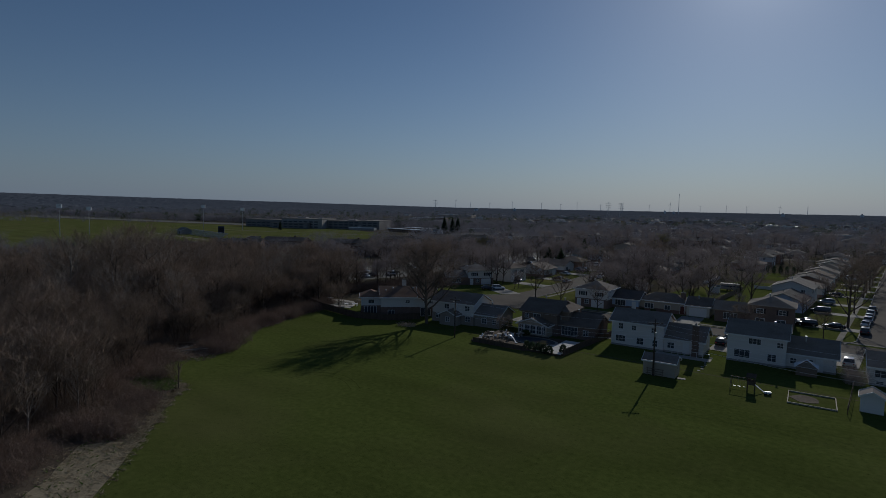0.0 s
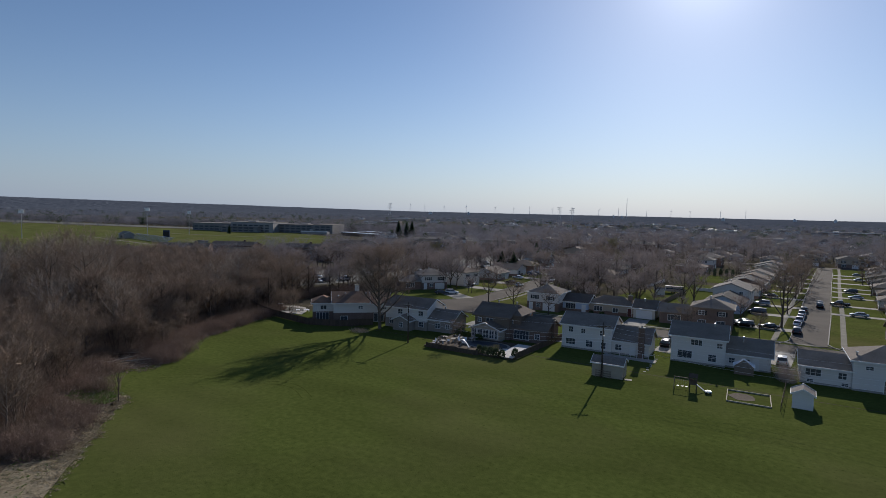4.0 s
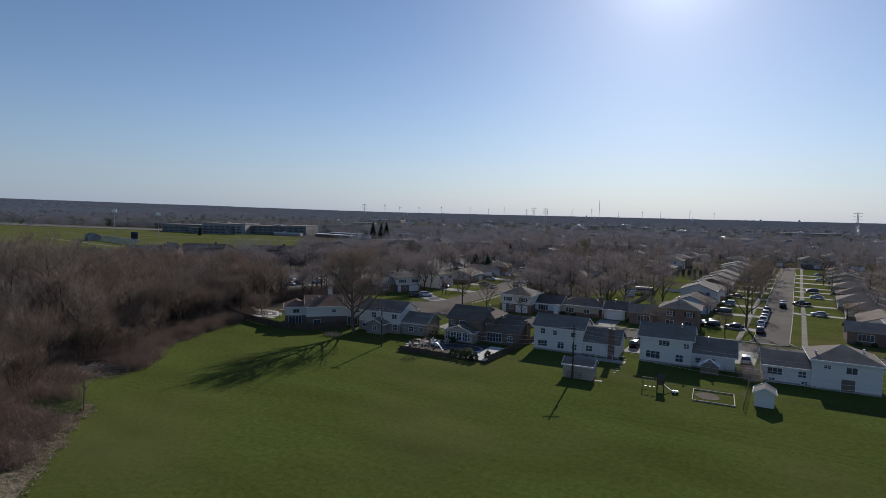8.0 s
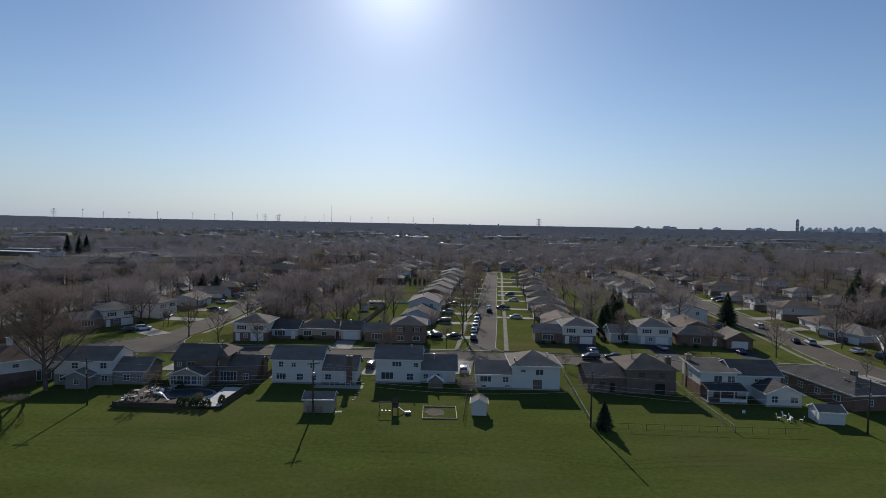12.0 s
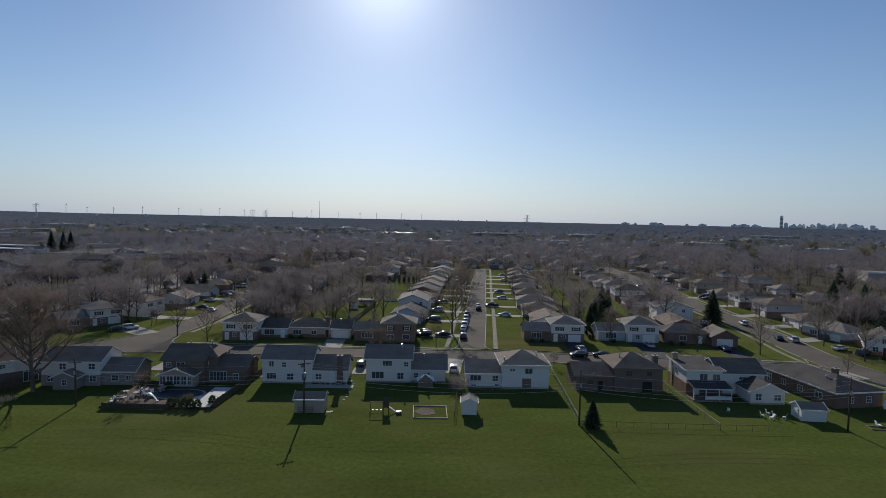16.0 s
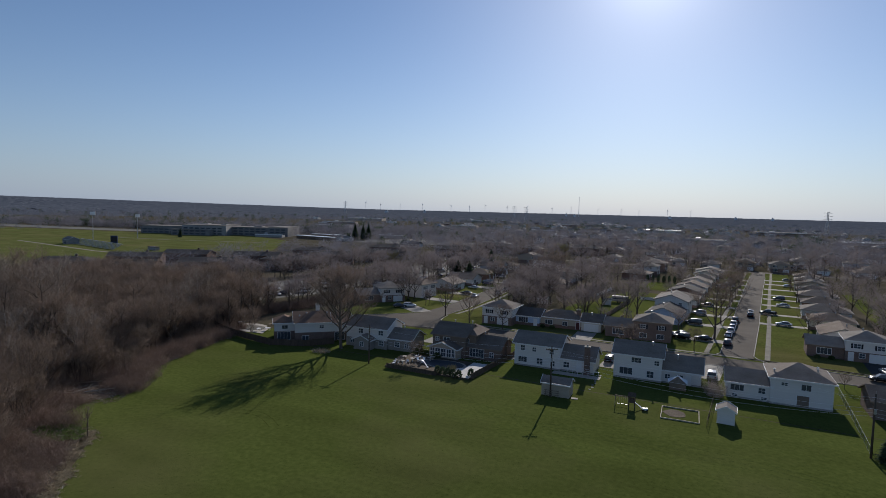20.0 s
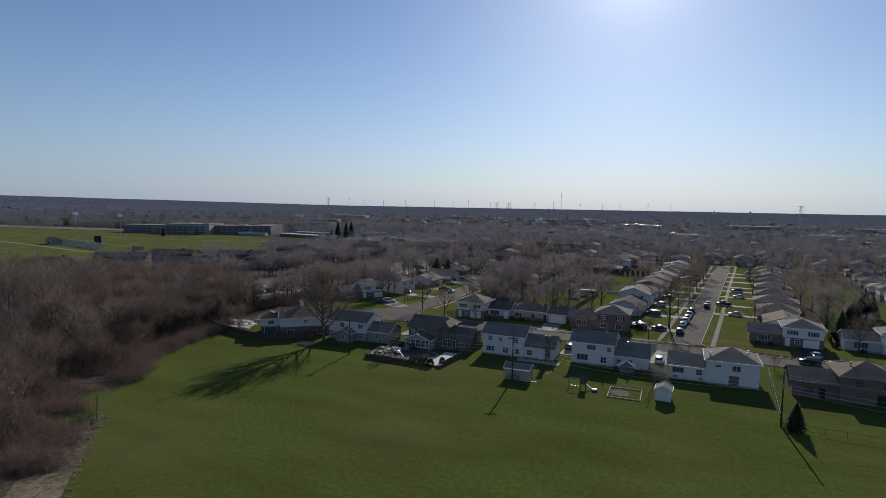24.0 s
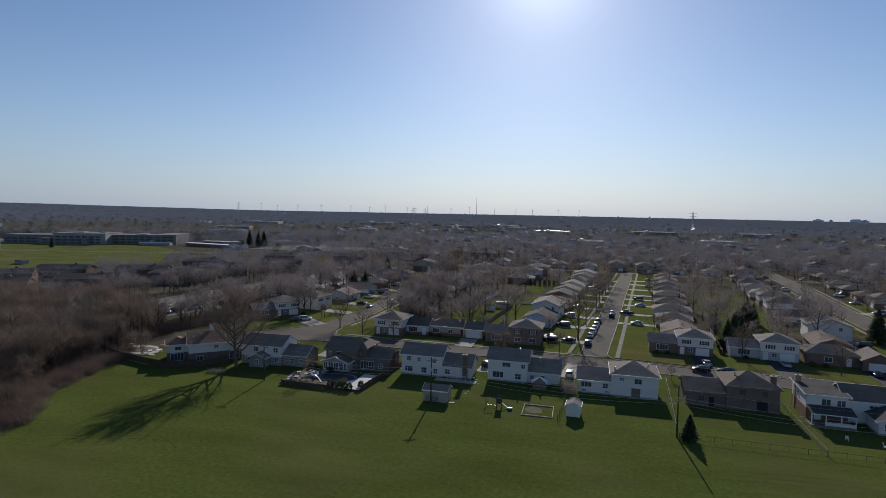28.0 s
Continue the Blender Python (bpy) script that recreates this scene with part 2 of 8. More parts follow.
M = {
    "grass": lawn("field_grass", (0.049, 0.064, 0.015), (0.081, 0.099, 0.025), (0.088, 0.087, 0.034), 0.6, 0.085),
    "lawn": lawn("yard_grass", (0.058, 0.072, 0.021), (0.110, 0.126, 0.034), (0.135, 0.112, 0.052), 0.6, 0.04),
    "sports": lawn("sports_grass", (0.085, 0.098, 0.032), (0.130, 0.142, 0.050), (0.150, 0.135, 0.062), 0.5),
    "scrub": lawn("scrub_ground", (0.060, 0.054, 0.036), (0.105, 0.094, 0.066), (0.130, 0.112, 0.085), 0.9),
    "litter": surface("leaf_litter", (0.056, 0.044, 0.032), 0.95, 0.25, 3.0, other=(0.135, 0.106, 0.077), bump=0.6),
    "straw": surface("dry_straw", (0.230, 0.190, 0.125), 0.95, 0.5, 5.0, other=(0.450, 0.385, 0.270), bump=0.5, thin=0.25),
    "weeds": surface("green_weeds", (0.075, 0.125, 0.030), 0.9, 0.6, 5.0, other=(0.150, 0.205, 0.060), bump=0.5, thin=0.35),
    "asphalt": surface("asphalt", (0.092, 0.080, 0.068), 0.95, 0.12, 9.0, other=(0.146, 0.129, 0.110), bump=0.15, spec=0.04),
    "lot": surface("lot_asphalt", (0.115, 0.112, 0.098), 0.9, 0.1, 9.0, other=(0.185, 0.180, 0.160), bump=0.1),
    "blacktop": surface("fresh_blacktop", (0.050, 0.050, 0.055), 0.85, 0.2, 9.0, spread=0.3, bump=0.1),
    "concrete": surface("concrete", (0.225, 0.210, 0.182), 0.9, 0.3, 5.0, other=(0.345, 0.325, 0.288), bump=0.1),
    "white": surface("white_siding", (0.670, 0.645, 0.610), 0.6, 0.4, 1.2, spread=0.06, bump=0.06, stretch=(0.3, 0.3, 8)),
    "cream": surface("cream_siding", (0.60, 0.56, 0.48), 0.65, 0.4, 1.2, spread=0.08, bump=0.06, stretch=(0.3, 0.3, 8)),
    "grey": surface("grey_siding", (0.42, 0.44, 0.46), 0.65, 0.4, 1.2, spread=0.08, bump=0.06, stretch=(0.3, 0.3, 8)),
    "blue": surface("pale_blue_siding", (0.44, 0.53, 0.66), 0.65, 0.4, 1.2, spread=0.08, bump=0.06, stretch=(0.3, 0.3, 8)),
    "tan": surface("tan_siding", (0.408, 0.348, 0.276), 0.7, 0.4, 1.2, spread=0.1, bump=0.06, stretch=(0.3, 0.3, 8)),
    "brown": surface("brown_siding", (0.195, 0.150, 0.117), 0.75, 0.4, 1.2, spread=0.15, bump=0.06, stretch=(0.3, 0.3, 8)),
    "brick": surface("red_brown_brick", (0.150, 0.092, 0.070), 0.9, 0.5, 9.0, other=(0.250, 0.158, 0.122), bump=0.25),
    "orange_brick": surface("orange_brick", (0.30, 0.150, 0.085), 0.9, 0.5, 9.0, other=(0.44, 0.25, 0.150), bump=0.25),
    "yellow_brick": surface("yellow_brick", (0.310, 0.225, 0.120), 0.9, 0.5, 9.0, other=(0.430, 0.325, 0.185), bump=0.25),
    "tan_brick": surface("grey_tan_brick", (0.235, 0.205, 0.180), 0.9, 0.5, 9.0, other=(0.345, 0.308, 0.275), bump=0.25),
    "dark_brick": surface("dark_brick", (0.138, 0.098, 0.082), 0.9, 0.5, 9.0, other=(0.235, 0.168, 0.140), bump=0.25),
    "shingle": surface("grey_shingle", (0.170, 0.143, 0.120), 0.9, 0.35, 5.0, other=(0.278, 0.241, 0.206), bump=0.35, stretch=(1, 1, 3), spec=0.04),
    "shingle_brown": surface("brown_shingle", (0.132, 0.103, 0.082), 0.9, 0.35, 5.0, other=(0.224, 0.184, 0.152), bump=0.35, stretch=(1, 1, 3), spec=0.04),
    "shingle_rust": surface("rusty_shingle", (0.150, 0.098, 0.072), 0.9, 0.35, 5.0, other=(0.240, 0.166, 0.124), bump=0.35, stretch=(1, 1, 3), spec=0.04),
    "shingle_tan": surface("tan_shingle", (0.148, 0.128, 0.110), 0.9, 0.35, 5.0, other=(0.241, 0.213, 0.186), bump=0.35, stretch=(1, 1, 3), spec=0.04),
    "shingle_light": surface("light_grey_shingle", (0.168, 0.151, 0.133), 0.9, 0.35, 5.0, other=(0.269, 0.246, 0.222), bump=0.3, stretch=(1, 1, 3), spec=0.04),
    "shingle_dark": surface("charcoal_shingle", (0.058, 0.054, 0.052), 0.9, 0.35, 5.0, other=(0.114, 0.106, 0.101), bump=0.35, stretch=(1, 1, 3), spec=0.04),
    "trim": surface("white_trim", (0.70, 0.70, 0.69), 0.5, 0.5, 4.0, spread=0.04, bump=0),
    "weathered_trim": surface("weathered_trim", (0.300, 0.280, 0.255), 0.7, 0.5, 4.0, spread=0.15, bump=0),
    "glass": glossy("window_glass", (0.075, 0.082, 0.092), 0.06),
    "dark": surface("dark_paint", (0.030, 0.030, 0.034), 0.6, 0.5, 4.0, spread=0.2, bump=0),
    "door_red": surface("door_paint", (0.110, 0.040, 0.035), 0.5, 0.5, 4.0, spread=0.1, bump=0),
    "wood": surface("weathered_wood", (0.150, 0.115, 0.085), 0.9, 0.6, 4.0, other=(0.27, 0.215, 0.165), bump=0.3, stretch=(4, 4, 0.6)),
    "pole_wood": surface("utility_pole_wood", (0.060, 0.045, 0.035), 0.9, 0.6, 4.0, other=(0.120, 0.095, 0.075), bump=0.3, stretch=(4, 4, 0.4)),
    "fence_dark": surface("dark_fence_wood", (0.070, 0.053, 0.042), 0.9, 0.5, 3.0, other=(0.133, 0.101, 0.078), bump=0.2, stretch=(3, 3, 0.5)),
    "pale_wood": surface("pale_wood", (0.40, 0.35, 0.27), 0.8, 0.5, 4.0, spread=0.15, bump=0.1),
    "track": lawn("worn_grass", (0.030, 0.040, 0.009), (0.060, 0.070, 0.016), (0.060, 0.060, 0.020), 0.3),
    "walk": surface("weathered_concrete", (0.170, 0.157, 0.125), 0.95, 0.3, 5.0, other=(0.280, 0.262, 0.218), bump=0.1, spec=0.05),
    # fallen wood coloured pale all over, as its lit tops look
    "deadwood": surface("sunlit_deadwood", (0.34, 0.30, 0.25), 0.9, 0.6, 4.0, other=(0.52, 0.47, 0.40), bump=0.3),
    "apt_brick": surface("purple_brown_brick", (0.088, 0.060, 0.052), 0.9, 0.5, 9.0, other=(0.150, 0.104, 0.090), bump=0.25, spec=0.05),
    # school walls and windows in muted tones, so haze is in their colour
    "school": surface("school_panels", (0.165, 0.160, 0.158), 0.9, 0.05, 0.4, other=(0.250, 0.240, 0.232), bump=0),
    "school_glass": surface("hazed_glazing", (0.085, 0.090, 0.098), 0.4, 0.05, 0.4, spread=0.2, bump=0),
    "sand": surface("sand_and_soil", (0.105, 0.088, 0.066), 0.95, 0.8, 6.0, other=(0.185, 0.158, 0.124), bump=0.4),
    "steel": surface("galvanised_steel", (0.38, 0.39, 0.40), 0.45, 1.0, 6.0, spread=0.12, bump=0.03, metal=0.8),
    "wire": surface("cable", (0.80, 0.80, 0.80), 0.30, 1.0, 6.0, spread=0.1, bump=0, metal=0.8),
    "goal": surface("goal_paint", (0.82, 0.82, 0.78), 0.4, 1.0, 6.0, spread=0.05, bump=0),
    "vinyl": surface("white_vinyl", (0.80, 0.81, 0.83), 0.4, 0.5, 3.0, spread=0.03, bump=0),
    "pool_wall": surface("pool_wall", (0.200, 0.225, 0.260), 0.4, 0.5, 3.0, spread=0.08, bump=0),
    "water": glossy("pool_water", (0.10, 0.15, 0.19), 0.05),
    "cover": surface("pool_cover", (0.035, 0.045, 0.060), 0.5, 0.4, 3.0, spread=0.3, bump=0.3),
    "pale_stone": surface("bleached_paving", (0.56, 0.54, 0.51), 0.9, 0.6, 4.0, spread=0.15, bump=0.15),
    "stone": surface("pale_paving", (0.40, 0.37, 0.33), 0.9, 0.6, 4.0, spread=0.15, bump=0.15),
    "bark": surface("bark", (0.062, 0.050, 0.042), 0.95, 0.5, 4.0, other=(0.130, 0.106, 0.088), bump=0.4, vary=0.2),
    "maple_bark": surface("maple_bark", (0.100, 0.080, 0.065), 0.95, 0.5, 4.0, other=(0.190, 0.155, 0.128), bump=0.4),
    "pale_bark": surface("pale_bark", (0.19, 0.165, 0.14), 0.95, 0.5, 4.0, other=(0.31, 0.275, 0.24), bump=0.4, vary=0.15),
    "twig": surface("twigs", (0.124, 0.092, 0.072), 0.9, 0.30, 2.0, other=(0.366, 0.282, 0.216), bump=0, vary=0.2, thin=0.14),
    "twig_yard": surface("yard_twigs", (0.148, 0.124, 0.118), 0.9, 0.15, 2.0, other=(0.372, 0.318, 0.302), bump=0, vary=0.2, thin=0.28),
    "maple_twig": surface("maple_twigs", (0.130, 0.098, 0.078), 0.9, 0.15, 2.0, other=(0.340, 0.262, 0.208), bump=0, vary=0.2, thin=0.2),
    "twig_pale": surface("pale_twigs", (0.235, 0.195, 0.155), 0.9, 0.15, 2.0, other=(0.37, 0.315, 0.255), bump=0, vary=0.15),
    "twig_red": surface("red_twigs", (0.165, 0.116, 0.094), 0.9, 0.25, 2.0, other=(0.350, 0.258, 0.208), bump=0, vary=0.3, thin=0.15),
    "twig_bud": surface("budding_twigs", (0.200, 0.170, 0.080), 0.9, 0.15, 2.0, other=(0.330, 0.290, 0.150), bump=0, vary=0.2),
    "needles": surface("conifer_needles", (0.042, 0.062, 0.038), 0.9, 0.3, 4.0, other=(0.098, 0.130, 0.076), bump=0, vary=0.2, thin=0.30),
    "hedge": surface("bush_leaves", (0.045, 0.066, 0.024), 0.9, 0.4, 4.0, other=(0.090, 0.115, 0.045), bump=0, vary=0.2),
    # blue-grey base colour stands in for the air's haze over far woods
    "far_twig": surface("hazed_distant_twigs", (0.130, 0.134, 0.156), 0.95, 0.012, 0.10, other=(0.245, 0.244, 0.270), bump=0, coords="Object", thin=0.30),
    # twigs cooled and lifted in colour, a thinner haze for the middle distance
    "mid_twig": surface("hazed_wood_twigs", (0.137, 0.131, 0.145), 0.95, 0.03, 0.25, other=(0.292, 0.279, 0.304), bump=0, thin=0.28),
    # horizon haze painted into the crowns and the hill as a blue cast
    "canopy": surface("hazed_woods_canopy", (0.064, 0.075, 0.095), 0.95, 0.02, 0.11, other=(0.116, 0.129, 0.153), bump=0, spec=0.0),
    "tyre": surface("tyre_rubber", (0.022, 0.022, 0.023), 0.8, 1.0, 6.0, spread=0.1, bump=0),
    "rim": glossy("alloy_rim", (0.45, 0.45, 0.46), 0.3, 0.9),
    "lamp_clear": glossy("headlight_lens", (0.70, 0.70, 0.70), 0.1),
    "lamp_red": glossy("tail_light_lens", (0.30, 0.02, 0.02), 0.15),
    "roof_white": surface("white_roof_membrane", (0.70, 0.70, 0.70), 0.35, 0.1, 1.0, spread=0.08, bump=0, spec=0.5),
    "far_wall": pieces("house_walls", ((0.68, 0.66, 0.62), (0.36, 0.30, 0.24), (0.62, 0.60, 0.56), (0.19, 0.12, 0.09), (0.70, 0.69, 0.67), (0.45, 0.46, 0.48))),
    "far_roof": pieces("house_roofs", ((0.17, 0.145, 0.125), (0.13, 0.10, 0.08), (0.19, 0.175, 0.16), (0.09, 0.08, 0.075), (0.21, 0.195, 0.18)), 0.85, 0.1),
    "block": surface("grey_masonry", (0.30, 0.29, 0.28), 0.9, 0.2, 2.0, spread=0.12, bump=0.1),
    # skyline tone raised to a pale grey in place of haze
    "haze_block": surface("haze_paled_masonry", (0.700, 0.700, 0.700), 0.9, 0.02, 0.2, spread=0.15, bump=0),
    "score_blue": surface("scoreboard_blue", (0.030, 0.045, 0.090), 0.6, 0.5, 2.0, spread=0.1, bump=0),
    "bleacher": surface("bleacher_metal", (0.30, 0.33, 0.38), 0.6, 0.2, 2.0, spread=0.12, bump=0, metal=0.3),
}
for paint, colour in (("white", (0.74, 0.74, 0.74)), ("black", (0.012, 0.012, 0.014)), ("silver", (0.42, 0.43, 0.45)), ("charcoal", (0.060, 0.062, 0.068)),
                      ("navy", (0.020, 0.032, 0.085)), ("maroon", (0.120, 0.015, 0.018)), ("champagne", (0.36, 0.32, 0.26))):
    M["car_" + paint] = glossy("car_paint_" + paint, colour, 0.20, 0.1)


# ---- mesh helpers ----
class Geo:
    """Lists of points and faces, and the shapes that fill them."""

    def __init__(self):
        self.v, self.f = [], []

    def poly(self, *pts):
        n = len(self.v)
        self.v.extend(tuple(p) for p in pts)
        self.f.append(tuple(range(n, n + len(pts))))
        return self

    def box(self, x0, y0, z0, x1, y1, z1):
        n = len(self.v)
        self.v += [(x0, y0, z0), (x1, y0, z0), (x1, y1, z0), (x0, y1, z0), (x0, y0, z1), (x1, y0, z1), (x1, y1, z1), (x0, y1, z1)]
        self.f += [(n, n + 3, n + 2, n + 1), (n + 4, n + 5, n + 6, n + 7), (n, n + 1, n + 5, n + 4), (n + 1, n + 2, n + 6, n + 5), (n + 2, n + 3, n + 7, n + 6), (n + 3, n, n + 4, n + 7)]
        return self

    def prism(self, ring, shift):
        """The ring of points, and the same ring moved by shift, as a closed solid."""
        n, k = len(self.v), len(ring)
        self.v += [tuple(p) for p in ring] + [tuple(Vector(p) + Vector(shift)) for p in ring]
        self.f += [tuple(range(n + k - 1, n - 1, -1)), tuple(range(n + k, n + 2 * k))]
        self.f += [(n + i, n + (i + 1) % k, n + k + (i + 1) % k, n + k + i) for i in range(k)]
        return self

    def tube(self, p, q, r0, r1, n=6, caps=True):
        p, q = Vector(p), Vector(q)
        d = q - p
        if d.length < 1e-5:
            return self
        a = d.orthogonal().normalized()
        b = d.normalized().cross(a)
        k = len(self.v)
        for c, r in ((p, r0), (q, r1)):
            for i in range(n):
                t = 2 * math.pi * i / n
                self.v.append(tuple(c + a * (r * math.cos(t)) + b * (r * math.sin(t))))
        self.f += [(k + i, k + (i + 1) % n, k + n + (i + 1) % n, k + n + i) for i in range(n)]
        if caps:
            self.f += [tuple(range(k + n - 1, k - 1, -1)), tuple(range(k + n, k + 2 * n))]
        return self

    def bar(self, p, q, w, h=None):
        """A square bar from p to q."""
        return self.tube(p, q, w * 0.7, (h or w) * 0.7, 4)

    def sliver(self, p, q, w, rng):
        """A thin pointed blade from p to q."""
        p, q = Vector(p), Vector(q)
        side = (q - p).cross(Vector((rng.uniform(-1, 1), rng.uniform(-1, 1), rng.uniform(-1, 1))))
        if side.length < 1e-6:
            return self
        side = side.normalized() * (w * 0.5)
        n = len(self.v)
        self.v += [tuple(p - side), tuple(p + side), tuple(q)]
        self.f.append((n, n + 1, n + 2))
        return self

    def mesh(self, name, material, smooth=False):
        me = bpy.data.meshes.new(name)
        me.from_pydata(self.v, [], self.f)
        me.materials.append(material)
        if smooth:
            me.polygons.foreach_set("use_smooth", [True] * len(me.polygons))
        return me


def part(name, geo, material, parent, label="", smooth=False):
    ob = new(name, geo.mesh(name, material, smooth))
    ob.parent = parent
    return tagged(ob, label) if label else ob


def empty(name, m, label="", category="", group="", kind=""):
    ob = new(name)
    ob.empty_display_size = 0.2
    ob.matrix_basis = m
    return tagged(ob, label, category, group, kind)


def single(name, geo, material, label="", category="", group="", kind="", m=None, smooth=False):
    """A thing of one mesh."""
    ob = new(name, geo.mesh(name, material, smooth))
    if m is not None:
        ob.matrix_basis = m
    return tagged(ob, label, category, group, kind)


# ---- ground, roads, kerbs ----
g = Geo().poly((-6000, -2500, 0), (6000, -2500, 0), (6000, 6000, 0), (-6000, 6000, 0))
single("ground", g, M["scrub"],
                "brown scrub ground between houses and bare woods", "ground", kind="structure")


def patch(name, pts, z, material, label, category="ground"):
    return single(name, Geo().poly(*[(x, y, z) for x, y in pts]), material, label, category, kind="structure")


def offset(line, d):
    """The line moved sideways by d, to its right where d is positive."""
    out = []
    for i, (x, y) in enumerate(line):
        a, b = line[max(i - 1, 0)], line[min(i + 1, len(line) - 1)]
        dx, dy = b[0] - a[0], b[1] - a[1]
        k = math.hypot(dx, dy)
        out.append((x + dy / k * d, y - dx / k * d))
    return out


def smooth_line(pts, steps=6):
    """A curve through the points."""
    out = []
    for i in range(len(pts) - 1):
        p0, p1, p2, p3 = (Vector(pts[min(max(i + k, 0), len(pts) - 1)]) for k in (-1, 0, 1, 2))
        for s in range(steps):
            t = s / steps
            q = 0.5 * ((2 * p1) + (p2 - p0) * t + (2 * p0 - 5 * p1 + 4 * p2 - p3) * t * t + (3 * p1 - p0 - 3 * p2 + p3) * t ** 3)
            out.append((q.x, q.y))
    return out + [tuple(pts[-1])]


def ribbon(name, line, width, z, material, label, category, height=0.0):
    """A strip of that width along the line; with a height, a solid one."""
    l, r = offset(line, -width / 2), offset(line, width / 2)
    g = Geo()
    for i in range(len(line) - 1):
        g.poly((*l[i], z), (*r[i], z), (*r[i + 1], z), (*l[i + 1], z))
        if height:
            g.poly((*l[i], z - height), (*l[i], z), (*l[i + 1], z), (*l[i + 1], z - height))
            g.poly((*r[i], z), (*r[i], z - height), (*r[i + 1], z - height), (*r[i + 1], z))
    return single(name, g, material, label, category, kind="structure")


# the wide mown field and the yards of the houses
FIELD_EDGE = [(-38, 12), (-48.4, 23.8), (-58.4, 33.2), (-65.5, 39.9), (-72.4, 46.2), (-79.8, 53.5), (-86, 54.6), (-93.0, 57.6), (-94.2, 62), (-92.2, 69), (-97, 76), (-102.4, 83), (-106.2, 94), (-109.4, 104.5), (-111, 111)]
FIELD_EDGE = smooth_line(FIELD_EDGE, 5)
FIELD_EDGE = [(x + 0.9 * noise.noise((x * 0.35, y * 0.35, 3)), y + 0.9 * noise.noise((x * 0.35, y * 0.35, 7))) for x, y in FIELD_EDGE]
patch("field", [(-30, -60), (330, -60), (330, 106)] + [(-80, 112)] + FIELD_EDGE[::-1], 0.010, M["grass"], "broad mown green school field", "grass")
patch("back_yards", [(-112, 112.5), (-80, 112.3), (330, 106.3), (330, 139), (97, 137), (60, 140), (20, 143.6), (-100, 145)], 0.008, M["grass"], "green back lawns behind the houses", "grass")
patch("front_yards", [(-110, 150), (97, 140), (330, 136), (330, 175), (128, 205), (95, 205), (90, 180), (46, 178), (-20, 176), (-66, 176), (-74, 262), (-84, 262), (-100, 262), (-110, 200)], 0.006, M["lawn"], "green front lawns between houses and streets", "grass")
patch("verge", [(9.5, 176), (46, 178), (50, 205), (38, 207), (54, 398), (12, 398), (-6, 200), (-20, 176)], 0.007, M["lawn"], "green lawns along the side street", "grass")
patch("verge", [(95, 205), (128, 205), (136, 300), (106, 300)], 0.007, M["lawn"], "green lawns along the curved street", "grass")
patch("verge", [(-48, 178), (-20.5, 177), (-19, 195), (-15, 235), (-16, 262), (-30, 262), (-44, 215)], 0.007, M["lawn"], "green back lawn among bare trees", "grass")
ribbon("track", [(-520, 270), (-470, 262), (-380, 246), (-343, 248), (-310, 262)], 3.2, 0.03, M["walk"], "pale running path beside the sports field", "path")
ribbon("track", [(-520, 352), (-454, 362), (-340, 402), (-318, 420)], 2.6, 0.03, M["lot"], "pale path across the sports field", "path")
patch("verge", [(138, 172), (160, 168), (178, 195), (196, 246), (176, 240), (150, 215)], 0.007, M["lawn"], "green lawn beneath tall bare trees", "grass")
patch("verge", [(142, 152), (175, 136), (215, 150), (228, 200), (200, 214), (178.4, 195), (160.4, 168), (139, 171.6)], 0.005, M["lawn"], "green lawn behind the houses of the curved street", "grass")
for arc in ([(-86, 63), (-82.2, 66.4), (-78.1, 67.8), (-74.9, 69.4)], [(-69.5, 70.6), (-66, 71.8), (-62.6, 71), (-59, 68.9)]):
    for d in (-0.7, 0.7):
        ribbon("tyre_mark", offset(smooth_line(arc, 5), d), 0.10, 0.016, M["track"], "faint dark tyre mark curving over the grass", "tyre mark")
patch("leaf_litter", [(-230, -20)] + [(-40, 10)] + [(x - 0.5, y) for x, y in FIELD_EDGE] + [(-114, 114), (-130, 122), (-230, 150), (-330, 140)], 0.012, M["litter"], "brown leaf litter under the bare thicket", "ground")
side = FIELD_EDGE[:27]


def straw_width(y):
    return 1.0 + min(8.5, max(0.0, (39.5 - y) * 1.9))


for_wide = [(x - straw_width(y) - 0.9 * noise.noise((y * 0.4, 0, 0)), y + 0.6) for x, y in side]
patch("straw_strip", side + for_wide[::-1], 0.018, M["straw"], "pale dry straw along the field's edge", "ground")
patch("weed_patch", [(-85.6 + 3.2 * math.cos(a) * (1 + 0.25 * math.sin(3 * a)), 52.4 + 1.7 * math.sin(a)) for a in [i * math.pi / 8 for i in range(16)]], 0.030, M["litter"], "bare earth under green weeds beside the thicket", "ground")
patch("sports_field", [(-1100, 330), (-760, 395), (-590, 432), (-505, 490), (-375, 432), (-300, 330), (-335, 285), (-300, 210), (-290, 150), (-420, 120), (-1100, 200)], 0.010, M["sports"], "bright green sports field before the school", "grass")

patch("verge", [(-31, 272), (-12, 274), (-10, 308), (-28, 306)], 0.0075, M["lawn"], "bright back lawn behind the side street", "grass")
patch("verge", [(50.5, 178.5), (66, 179), (70, 205), (77, 240), (82, 310), (56, 310), (52, 240), (50.5, 205)], 0.007, M["lawn"], "green back lawns with scattered bare trees", "grass")
patch("pool_deck", [(-122.5, 119.4), (-116, 116.3), (-111.6, 115.3), (-106, 115.8), (-108.3, 120.4), (-112.5, 124.3), (-118, 124.8)], 0.10, M["stone"], "pale paved deck around a covered pool", "deck")
